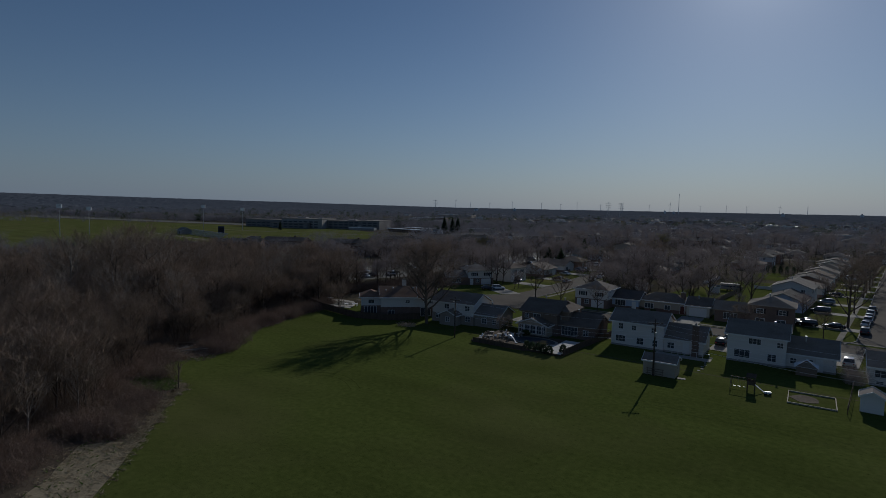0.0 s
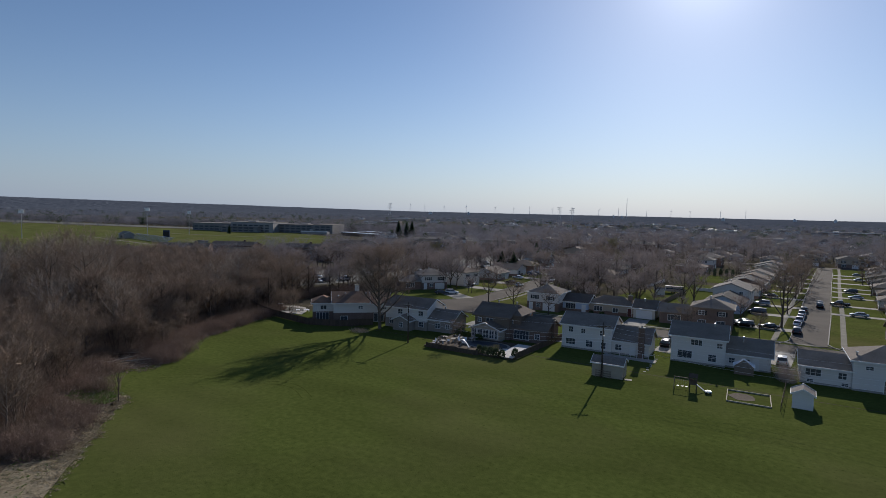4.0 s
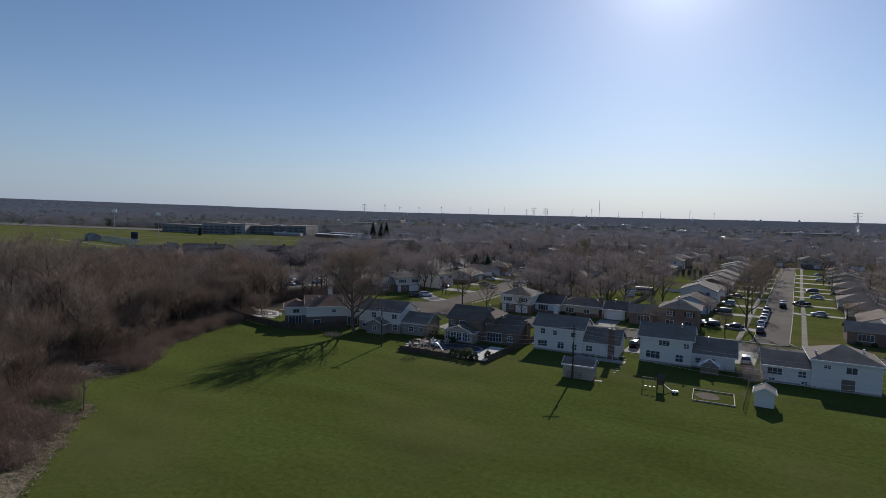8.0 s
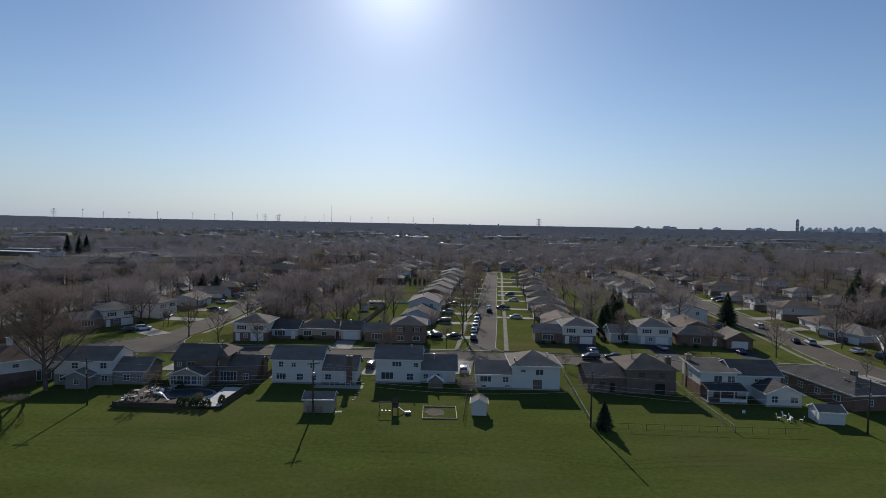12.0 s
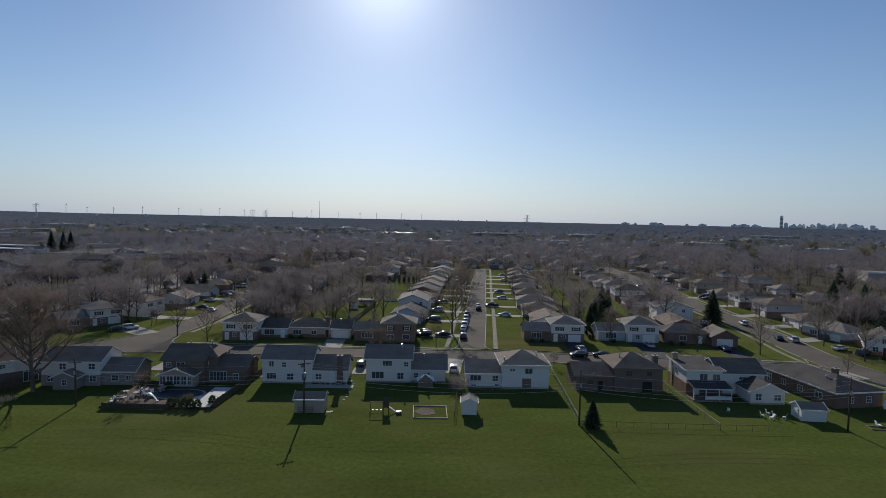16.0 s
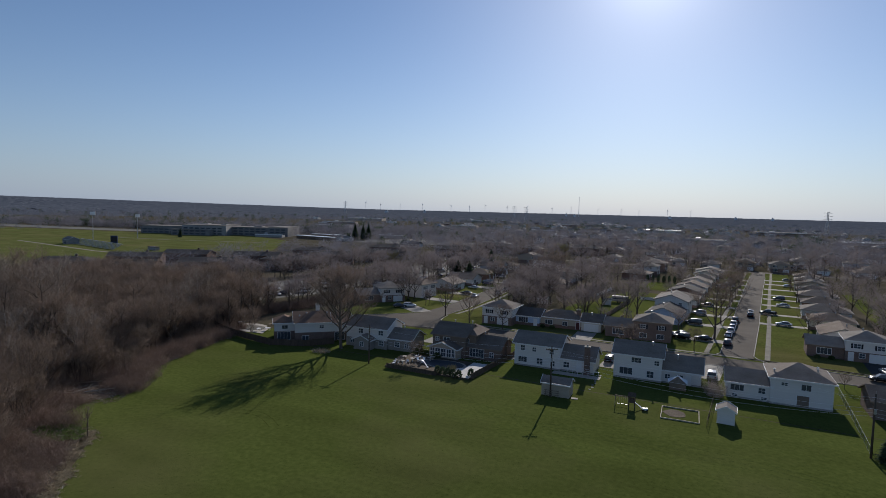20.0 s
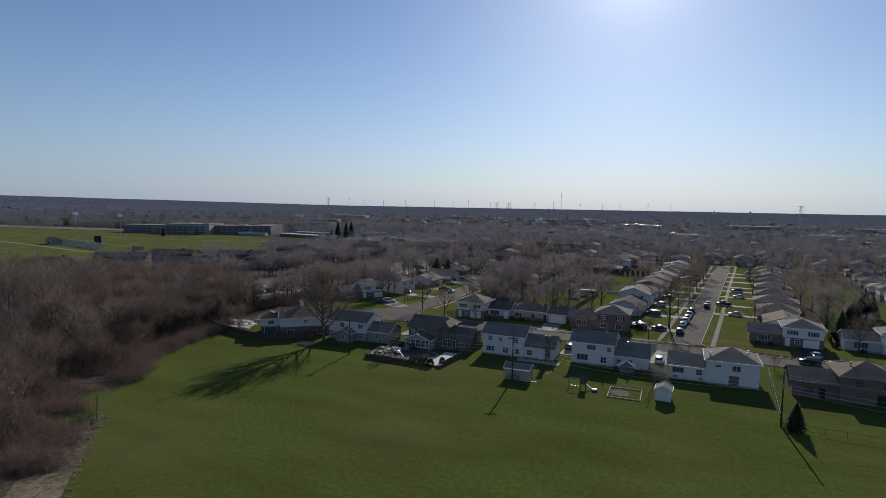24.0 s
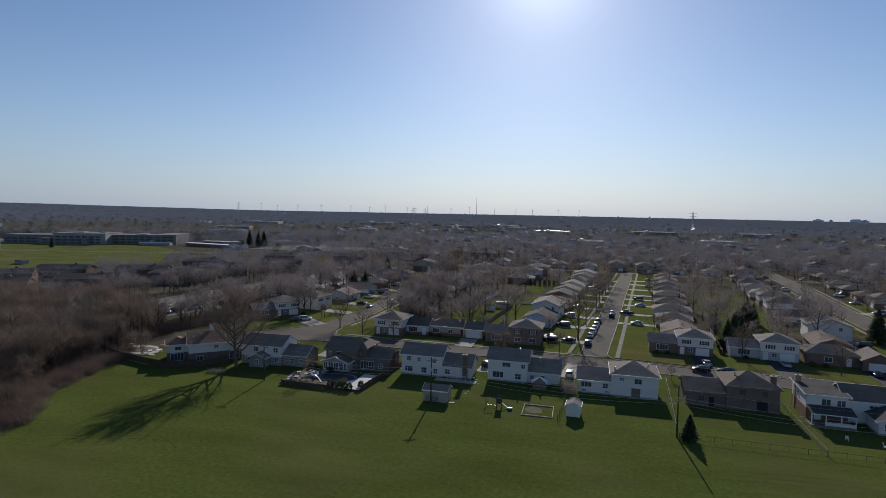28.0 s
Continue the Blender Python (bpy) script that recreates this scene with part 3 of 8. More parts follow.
MAIN = [(8.0, 156.5), (12.1, 203), (16.2, 254), (20.6, 306), (26.2, 368), (28.5, 396)]
CROSS = smooth_line([(-92, 152.5), (-60, 150.6), (-20, 149.8), (10, 149.3), (40, 146.6), (65, 144.0), (98, 141)], 4)
RIGHT = smooth_line([(330, 40), (200, 72), (150, 91), (121, 107), (108, 121), (101.5, 137), (100.8, 155), (104.5, 180), (107.8, 215), (111, 260), (116, 310), (122, 370), (127, 440)], 6)
LEFT = smooth_line([(-80.5, 152), (-80.2, 168), (-79.0, 184), (-79.2, 204), (-80.4, 228), (-82, 256), (-83.0, 284)], 5)
FAR_CROSS = [(-140, 404), (28, 400), (128, 396), (260, 392)]
ribbon("road", MAIN, 7.4, 0.020, M["asphalt"], "grey asphalt side street lined with parked cars", "road")
ribbon("road", CROSS, 9.0, 0.024, M["asphalt"], "grey asphalt street behind the first houses", "road")
ribbon("road", RIGHT, 10.0, 0.028, M["asphalt"], "wide curved grey asphalt street", "road")
ribbon("road", LEFT, 8.6, 0.032, M["asphalt"], "grey asphalt street between bare trees", "road")
ribbon("road", FAR_CROSS, 8.0, 0.024, M["asphalt"], "grey asphalt street across the far end", "road")
knuckle = smooth_line([(-108, 147.5), (-98.3, 152.2), (-92.4, 157.6), (-86.5, 164), (-84, 169), (-83.4, 176)], 4) + [(-74.6, 176), (-75.8, 166), (-73.5, 158), (-69.5, 154.6), (-69.5, 146.4), (-96, 144.4), (-108, 142.5)]
patch("road_bend", knuckle, 0.036, M["asphalt"], "wide asphalt bend of the street", "road")

KERB = [
    smooth_line([(-74.8, 166), (-73.6, 159), (-70.5, 155.6), (-65, 155.0), (-40, 154.6), (-2, 154.0), (2.6, 155.2), (4.5, 159.0)], 4) + offset(MAIN[1:-1], -3.85),
    offset(MAIN[1:-1], 3.85)[::-1] + smooth_line([(11.9, 159.0), (13.3, 155.2), (17, 153.4), (40, 151.2), (65, 148.6), (90, 146.6), (94.5, 149.5), (96.0, 156)], 4),
    smooth_line([(-73, 146.6), (-20, 145.2), (10, 144.7), (40, 142.0), (65, 139.4), (90, 137.1), (95.5, 134), (98, 128.5)], 4),
    offset(RIGHT[24:], 5.15), offset(RIGHT[:40], -5.15), offset(RIGHT[40:70], -5.15), offset(LEFT[6:], 4.4), offset(LEFT[9:], -4.4), smooth_line([(-98.3, 152.4), (-92.4, 157.8), (-86.6, 164.2)], 4),
]
for line in KERB:
    ribbon("kerb", line, 0.22, 0.15, M["concrete"], "pale concrete kerb", "kerb", 0.15)
WALKS = [offset(MAIN, 6.6), offset(MAIN, -6.7), offset(CROSS[3:17], -6.6), offset(CROSS[12:-1], -6.8), offset(RIGHT[12:66], -7.6), offset(RIGHT[42:66], 7.6), offset(LEFT[6:], 6.4)]
for line in WALKS:
    ribbon("sidewalk", line, 1.2, 0.06, M["walk"], "narrow pale concrete sidewalk", "sidewalk", 0.06)


def drive(x0, y0, x1, y1, w, material="concrete"):
    ribbon("driveway", [(x0, y0), (x1, y1)], w, 0.075, M[material], "pale concrete driveway" if material == "concrete" else "dark asphalt driveway", "driveway", 0.07)


drive(-29.9, 165.0, -29.7, 153.9, 5.4)
drive(2.0, 132.0, 3.4, 145.4, 4.0)
drive(-18.8, 130, -18.0, 145.6, 3.4)
drive(-63.4, 130, -63.0, 146.4, 4.2)
drive(-38.6, 126, -38.2, 145.9, 3.0)
drive(38.0, 167, 37.2, 151.6, 5.2, "blacktop")
drive(57.6, 168, 57.4, 149.6, 6.0, "blacktop")
drive(80.0, 166, 79.6, 147.6, 6.0, "blacktop")
drive(97, 133, 96, 139, 4.0)
drive(-97.0, 176.5, -84.6, 167.5, 6.4)
drive(-97, 194, -83.6, 192, 5.5)
drive(-96, 213, -84, 212, 5.5)
drive(-96, 236, -85.4, 235, 5.5)
drive(-96, 257, -86.4, 256, 5.5)
for i, y in enumerate((209.7, 230.5, 254.3, 273.2, 288.3, 310.2, 332.9, 352)):
    x = 12.1 + (y - 203) * 0.0862
    drive(x + 3.9, y, x + 17.5, y - 0.8, 3.4 if i < 5 else 4.4)
for y in (172.5, 196.0, 216, 238, 259, 278, 299, 320, 345):
    x = 12.1 + (y - 203) * 0.0862
    drive(x - 3.9, y, x - 15.5, y + 0.4, 4.2)
for y in (175, 196, 218, 242, 268):
    drive(104.5 + (y - 180) * 0.09 + 5.1, y, 121 + (y - 180) * 0.09, y + 4, 5.0)
patch("parking_lot", [(-152, 138), (-138, 178), (-137, 222), (-120, 290), (-112, 340), (-150, 345), (-168, 260), (-176, 190), (-186, 160)], 0.020, M["lot"], "pale asphalt parking lot of the apartments", "parking lot")
patch("parking_lot", [(-166, 345.5), (-128, 345.5), (-126, 364), (-164, 366)], 0.021, M["lot"], "pale asphalt lot behind the apartments", "parking lot")
patch("school_lot", [(-330, 470), (-250, 480), (-200, 540), (-310, 560)], 0.020, M["lot"], "pale asphalt parking lot beside the school", "parking lot")
patch("school_drive", [(-1100, 345), (-640, 432), (-600, 452), (-640, 470), (-1100, 400)], 0.022, M["lot"], "pale asphalt lot along the sports field", "parking lot")
patch("pale_gap", [(-40, 762), (60, 765), (62, 772), (-40, 770)], 0.02, M["concrete"], "pale paved strip among distant woods", "parking lot")


# ---- houses ----
def roof_geo(x0, x1, y0, y1, z, kind, rise, over=0.45, thick=0.18):
    """A closed roof over the block: gable along x or y, hip, or low slope."""
    g = Geo()
    a0, a1, b0, b1 = x0 - over, x1 + over, y0 - over, y1 + over
    if kind in ("gx", "gy"):
        if kind == "gx":
            half = (y1 - y0) / 2
            drop = rise * over / half
            c = (y0 + y1) / 2
            ring = [(a0, b0, z - drop), (a0, c, z + rise), (a0, b1, z - drop), (a0, b1, z - drop + thick), (a0, c, z + rise + thick), (a0, b0, z - drop + thick)]
            g.prism(ring, (a1 - a0, 0, 0))
        else:
            half = (x1 - x0) / 2
            drop = rise * over / half
            c = (x0 + x1) / 2
            ring = [(a0, b0, z - drop), (a0, b0, z - drop + thick), (c, b0, z + rise + thick), (a1, b0, z - drop + thick), (a1, b0, z - drop), (c, b0, z + rise)]
            g.prism(ring, (0, b1 - b0, 0))
    elif kind == "hip":
        w, d = a1 - a0, b1 - b0
        run = min(w, d) / 2 * 0.96
        top = z + rise + thick
        if w >= d:
            r0, r1 = (a0 + run, (b0 + b1) / 2, top), (a1 - run, (b0 + b1) / 2, top)
        else:
            r0, r1 = ((a0 + a1) / 2, b0 + run, top), ((a0 + a1) / 2, b1 - run, top)
        e = [(a0, b0, z + thick), (a1, b0, z + thick), (a1, b1, z + thick), (a0, b1, z + thick)]
        low = [(p[0], p[1], z - 0.02) for p in e]
        if w >= d:
            g.poly(e[0], e[1], r1, r0).poly(e[1], e[2], r1).poly(e[2], e[3], r0, r1).poly(e[3], e[0], r0)
        else:
            g.poly(e[0], e[1], r0).poly(e[1], e[2], r1, r0).poly(e[2], e[3], r1).poly(e[3], e[0], r0, r1)
        for i in range(4):
            j = (i + 1) % 4
            g.poly(low[i], low[j], e[j], e[i])
        g.poly(*low[::-1])
    else:
        ring = [(a0, b0, z), (a0, b1, z + rise), (a0, b1, z + rise + thick), (a0, b0, z + thick)]
        g.prism(ring, (a1 - a0, 0, 0))
    return g


def trim_geo(x0, x1, y0, y1, z, kind, rise, over=0.45):
    """One white board that runs along the eaves and up the gable edges."""
    a0, a1, b0, b1 = x0 - over, x1 + over, y0 - over, y1 + over
    cx, cy = (x0 + x1) / 2, (y0 + y1) / 2
    if kind == "gx":
        e = z - rise * over / ((y1 - y0) / 2)
        loop = [(a0, b0, e), (a1, b0, e), (a1, cy, z + rise), (a1, b1, e), (a0, b1, e), (a0, cy, z + rise)]
    elif kind == "gy":
        e = z - rise * over / ((x1 - x0) / 2)
        loop = [(a0, b0, e), (cx, b0, z + rise), (a1, b0, e), (a1, b1, e), (cx, b1, z + rise), (a0, b1, e)]
    else:
        far = z if kind == "hip" else z + rise
        loop = [(a0, b0, z), (a1, b0, z), (a1, b1, far), (a0, b1, far)]
    g, n = Geo(), len(loop)
    for x, y, h in loop:
        ox = 0.06 * ((x > cx + 0.01) - (x < cx - 0.01))
        oy = 0.06 * ((y > cy + 0.01) - (y < cy - 0.01))
        g.v += [(x, y, h - 0.06), (x, y, h + 0.19), (x + ox, y + oy, h - 0.06), (x + ox, y + oy, h + 0.19)]
    for i in range(n):
        p, q = 4 * i, 4 * ((i + 1) % n)
        g.f += [(p + 2, q + 2, q + 3, p + 3), (p + 3, q + 3, q + 1, p + 1), (p, q, q + 2, p + 2), (p + 1, q + 1, q, p)]
    return g


def lattice(at, cols, rows, o0, o1):
    """A window frame in one piece. cols and rows: pairs of a width and whether it is a bar, from a first edge on."""
    xs, zs = [cols[0]], [rows[0]]
    for w, bar in cols[1:]:
        xs.append(xs[-1] + w)
    for w, bar in rows[1:]:
        zs.append(zs[-1] + w)
    g, found = Geo(), {}

    def solid(i, j):
        return 0 <= i < len(cols) - 1 and 0 <= j < len(rows) - 1 and (cols[i + 1][1] or rows[j + 1][1])

    def corner(i, j, k):
        if (i, j, k) not in found:
            found[i, j, k] = len(g.v)
            g.v.append(at(xs[i], o1 if k else o0, zs[j]))
        return found[i, j, k]

    for i in range(len(cols) - 1):
        for j in range(len(rows) - 1):
            if solid(i, j):
                g.f.append((corner(i, j, 1), corner(i + 1, j, 1), corner(i + 1, j + 1, 1), corner(i, j + 1, 1)))
                for di, dj, p, q in ((-1, 0, (0, 0), (0, 1)), (1, 0, (1, 0), (1, 1)), (0, -1, (0, 0), (1, 0)), (0, 1, (0, 1), (1, 1))):
                    if not solid(i + di, j + dj):
                        g.f.append((corner(i + p[0], j + p[1], 0), corner(i + q[0], j + q[1], 0), corner(i + q[0], j + q[1], 1), corner(i + p[0], j + p[1], 1)))
    return g


def wall_geo(x0, x1, y0, y1, z, kind, rise, z0=0.0):
    g = Geo().box(x0, y0, z0, x1, y1, z)
    if kind == "gx":
        g.prism([(x0, y0, z), (x0, y1, z), (x0, (y0 + y1) / 2, z + rise - 0.02)], (x1 - x0, 0, 0))
    elif kind == "gy":
        g.prism([(x0, y0, z), ((x0 + x1) / 2, y0, z + rise - 0.02), (x1, y0, z)], (0, y1 - y0, 0))
    elif kind == "shed":
        g.prism([(x0, y0, z), (x0, y1, z), (x0, y1, z + rise - 0.02)], (x1 - x0, 0, 0))
    return g


def on_face(block, face):
    """Maps (along, out, up) on a block's face to its space."""
    x0, x1, y0, y1 = block[:4]
    return {"S": lambda u, o, w: (u, y0 - o, w), "N": lambda u, o, w: (u, y1 + o, w),
            "W": lambda u, o, w: (x0 - o, u, w), "E": lambda u, o, w: (x1 + o, u, w)}[face]


def slab(g, at, u0, u1, o0, o1, w0, w1):
    a, b = at(u0, o0, w0), at(u1, o1, w1)
    return g.box(min(a[0], b[0]), min(a[1], b[1]), w0, max(a[0], b[0]), max(a[1], b[1]), w1)


def opening(parent, block, face, u, z, w, h, kind="w", shutter="dark"):
    """A window, door or garage door on one face: w plain, s with shutters, b wide with bars, d door, g garage door, p patio door."""
    at = on_face(block, face)
    o = 0.05 if len(block) > 9 and block[9] and z < block[10] else 0.0
    f = 0.09
    if kind in "wsbp":
        n = max(1, round(w / 0.75)) if kind in "bp" else 2
        cols = [u - w / 2 - f, (f, True)]
        for i in range(n):
            cols += ([(0.06, True)] if i else []) + [((w - 0.06 * (n - 1)) / n, False)]
        rows = [z - f, (f, True)] + ([((h - 0.05) / 2, False), (0.05, True), ((h - 0.05) / 2, False)] if kind in "ws" else [(h, False)]) + [(f, True)]
        g = lattice(at, cols + [(f, True)], rows, o, o + 0.07)
        frame_ob = part("window", g, M["brown" if shutter == "plain" else "trim"], parent)
        part("pane", slab(Geo(), at, u - w / 2, u + w / 2, o - 0.02, o + 0.02, z, z + h), M["glass"], frame_ob)
        if kind == "s":
            for c in (u - w / 2 - f - 0.22, u + w / 2 + f + 0.22):
                part("shutter", slab(Geo(), at, c - 0.2, c + 0.2, o, o + 0.05, z - 0.05, z + h + 0.05), M[shutter], frame_ob, "dark louvred shutter")
    elif kind == "d":
        g = slab(Geo(), at, u - w / 2, u + w / 2, o, o + 0.05, z, z + h)
        slab(g, at, u - w / 2 + 0.15, u + w / 2 - 0.15, o + 0.05, o + 0.07, z + 0.2, z + h * 0.45)
        slab(g, at, u - w / 2 + 0.15, u + w / 2 - 0.15, o + 0.05, o + 0.07, z + h * 0.55, z + h - 0.15)
        door = part("door", g, M["door_red" if shutter == "red" else "brown" if shutter == "wood" else "trim" if shutter == "white" else "dark"], parent)
        g = Geo()
        slab(g, at, u - w / 2 - f, u - w / 2, o, o + 0.07, z, z + h)
        slab(g, at, u + w / 2, u + w / 2 + f, o, o + 0.07, z, z + h)
        slab(g, at, u - w / 2 - f, u + w / 2 + f, o, o + 0.07, z + h, z + h + f)
        part("door_frame", g, M["brown" if shutter == "plain" else "trim"], door)
    else:
        g = Geo()
        for i in range(4):
            slab(g, at, u - w / 2, u + w / 2, o, o + 0.05, z + h * i / 4 + 0.02, z + h * (i + 1) / 4 - 0.02)
        slab(g, at, u - w / 2, u + w / 2, o, o + 0.02, z, z + h)
        part("garage_door", g, M["trim" if shutter != "dark" else "dark"], parent)


FOOTPRINTS = []


def house(x, y, rz, blocks, openings, label, roof="shingle", group="", chimney=None, vents=(), category="house"):
    """A house. blocks: x0, x1, y0, y1, eave, roof kind, rise, wall material, (bottom), lower wall material, its height."""
    ob = empty("house", pose(x, y, 0, 0, 0, rz), label, category, group)
    FOOTPRINTS.append((x, y, math.cos(radians(rz)), math.sin(radians(rz)), min(b[0] for b in blocks), max(b[1] for b in blocks), min(b[2] for b in blocks), max(b[3] for b in blocks)))
    for b in blocks:
        x0, x1, y0, y1, z, kind, rise, wall = b[:8]
        own_roof = b[8] if len(b) > 8 and b[8] else roof
        part("wall", wall_geo(x0, x1, y0, y1, z, kind, rise), M[wall], ob)
        if len(b) > 9 and b[9]:
            part("lower_wall", Geo().box(x0 - 0.05, y0 - 0.05, 0, x1 + 0.05, y1 + 0.05, b[10]), M[b[9]], ob, "brick lower wall")
        elif wall in ("white", "cream", "grey", "blue", "tan", "brown"):
            part("plinth", Geo().box(x0 - 0.03, y0 - 0.03, 0, x1 + 0.03, y1 + 0.03, 0.35), M["block"], ob, "grey block plinth")
        part("roof", roof_geo(x0, x1, y0, y1, z, kind, rise), M[own_roof], ob)
        part("fascia", trim_geo(x0, x1, y0, y1, z, kind, rise), M["weathered_trim" if group.startswith("houses along the s") else "trim" if wall not in ("brown", "dark_brick", "apt_brick") else "brown"], ob)
    for bi, *rest in openings:
        opening(ob, blocks[bi], *rest)
    if chimney:
        cx, cy, cz, ch, cm = chimney
        c = part("chimney", Geo().box(cx - 0.55, cy - 0.4, cz, cx + 0.55, cy + 0.4, cz + ch), M[cm], ob)
        part("chimney_cap", Geo().box(cx - 0.65, cy - 0.5, cz + ch, cx + 0.65, cy + 0.5, cz + ch + 0.15).tube((cx, cy, cz + ch + 0.15), (cx, cy, cz + ch + 0.5), 0.18, 0.15, 8), M["concrete"], c)
    for vx, vy, vz in vents:
        part("roof_vent", Geo().tube((vx, vy, vz - 0.5), (vx, vy, vz + 0.45), 0.14, 0.14, 8).tube((vx, vy, vz + 0.45), (vx, vy, vz + 0.6), 0.26, 0.18, 8), M["steel"], ob, "small metal roof vent")
    return ob


S = "S"
# the first row, whose backs face the field
house(-74.8, 118.0, 3, [(-5.3, 6.0, 0, 8.4, 5.0, "gx", 1.9, "white", "shingle", "tan_brick", 2.2), (6.0, 12.4, 0.6, 8.0, 2.9, "gx", 1.8, "tan_brick", "shingle", None, 0), (-1.6, 2.8, -2.6, 0, 2.5, "gy", 1.0, "tan_brick", "shingle", None, 0)],
      [(0, S, -3.2, 0.9, 1.9, 1.1, "b"), (0, S, -1.2, 3.4, 1.2, 1.1), (0, S, 4.4, 3.4, 1.2, 1.1), (0, S, 4.6, 0.9, 1.2, 1.1), (1, S, 8.6, 0.9, 1.2, 1.1), (1, S, 11.2, 1.0, 0.9, 0.9), (0, "E", 4.2, 3.2, 0.9, 1.1), (2, S, 0.6, 0.9, 0.9, 1.0)],
      "white two-storey house with grey shingle roof beside the big tree", "shingle", "houses along the field", vents=((8.8, 4.2, 4.8), (3.0, 5.5, 6.2)))
house(-50.5, 120.9, 0, [(-7.0, 1.4, 0, 9.2, 5.0, "gx", 2.1, "brown", None, "dark_brick", 2.5), (1.4, 9.6, 0.8, 8.8, 2.9, "gx", 2.0, "dark_brick", None, None, 0), (-6.4, 0.4, -3.0, 0, 2.6, "gy", 1.3, "tan", None, None, 0), (-1.4, 3.4, 1.6, 9.0, 5.3, "hip", 1.6, "brown", None, None, 0)],
      [(0, S, -3.4, 3.3, 1.6, 1.1, "b"), (0, S, -5.8, 3.4, 0.8, 0.9), (3, S, 1.2, 3.4, 0.8, 0.9), (2, S, -5.6, 0.7, 1.0, 1.7), (2, S, -4.2, 0.7, 1.2, 1.7), (2, S, -2.8, 0.7, 1.2, 1.7), (2, S, -1.4, 0.7, 1.0, 1.7), (2, S, -0.3, 0.7, 0.6, 1.7), (1, S, 4.0, 0.5, 3.4, 1.9, "p"), (1, S, 7.6, 0.9, 1.0, 1.1)],
      "dark brown brick house with sunroom and brown roof", "shingle_brown", "houses along the field", chimney=(9.7, 4.6, 0, 4.6, "dark_brick"), vents=((-4, 6.2, 7.0), (0.4, 6.6, 7.0), (4.2, 5.4, 5.0)))
ob = empty("skylight", pose(-43.0, 126.6, 4.45, 9, 0, 0), "bright domed skylight on the brown roof", "skylight")
g = Geo()
for i in range(7):
    for j in range(7):
        u, v = i / 3 - 1, j / 3 - 1
        g.v.append((u * 1.1, v * 0.7, 0.16 * (1 - u * u) * (1 - v * v)))
g.f += [(i * 7 + j, (i + 1) * 7 + j, (i + 1) * 7 + j + 1, i * 7 + j + 1) for i in range(6) for j in range(6)]
part("dome", g, M["rim"], ob, smooth=True)
part("curb", Geo().box(-1.15, -0.75, -0.25, 1.15, 0.75, -0.01), M["trim"], ob)
house(-32.2, 122.3, 0.5, [(-5.4, 4.9, 0, 8.0, 5.1, "gx", 1.9, "white", None, None, 0), (4.9, 12.0, 0.4, 8.0, 2.9, "gx", 2.2, "white", None, None, 0)],
      [(0, S, -3.5, 3.5, 0.9, 1.1), (0, S, -0.9, 3.5, 0.8, 0.9), (0, S, 3.0, 3.4, 0.9, 1.0), (0, S, -3.5, 0.9, 1.9, 1.2, "b"), (0, S, 0.4, 0.8, 1.3, 1.3), (0, S, 3.3, 0.8, 0.9, 1.2), (1, S, 9.0, 0.2, 1.0, 2.1, "d", "white"), (1, S, 6.2, 0.9, 1.2, 1.1), (0, "E", 4, 3.4, 0.8, 1.1)],
      "white two-storey house with charcoal roof and patio", "shingle", "houses along the field", chimney=(10.7, -0.1, 0, 6.0, "dark_brick"))
house(-11.4, 124.2, 0.5, [(-4.9, 4.6, 0, 7.6, 5.2, "gx", 2.0, "white", None, None, 0), (4.6, 12.0, 0.6, 7.6, 2.9, "gx", 2.3, "white", "shingle", None, 0)],
      [(0, S, -0.4, 3.6, 1.9, 1.0, "b"), (0, S, 3.6, 3.5, 0.9, 0.9), (0, S, -2.4, 0.9, 2.5, 1.4, "b"), (0, S, 2.4, 0.8, 1.3, 1.3), (1, S, 5.7, 1.0, 0.9, 0.9), (1, S, 8.0, 0.9, 1.2, 1.1), (1, S, 9.6, 0.1, 0.9, 2.05, "d", "white")],
      "white two-storey house with grey gable roof", "shingle", "houses along the field", vents=((2.5, 3.0, 7.1), (7.4, 2.6, 5.2)))
house(13.2, 121.4, 0.5, [(-8.2, -1.0, 0.4, 8.6, 3.1, "gx", 1.7, "white", None, None, 0), (-1.0, 8.8, 0, 9.8, 4.9, "hip", 2.1, "white", None, None, 0)],
      [(0, S, -6.4, 1.5, 2.2, 1.1, "b"), (0, S, -2.3, 1.5, 1.1, 1.0), (0, S, -6.8, 0.35, 0.9, 0.45), (0, S, -1.9, 0.35, 0.9, 0.45), (1, S, 1.2, 3.7, 1.0, 0.55), (1, S, 4.6, 3.2, 1.5, 1.1, "b"), (1, S, 4.2, 0.2, 1.9, 2.0, "d", "wood")],
      "white split-level house with grey hip roof", "shingle", "houses along the field", vents=((6.8, 4.0, 6.0), (7.2, 6.5, 5.8), (-0.3, 2.2, 5.6)))
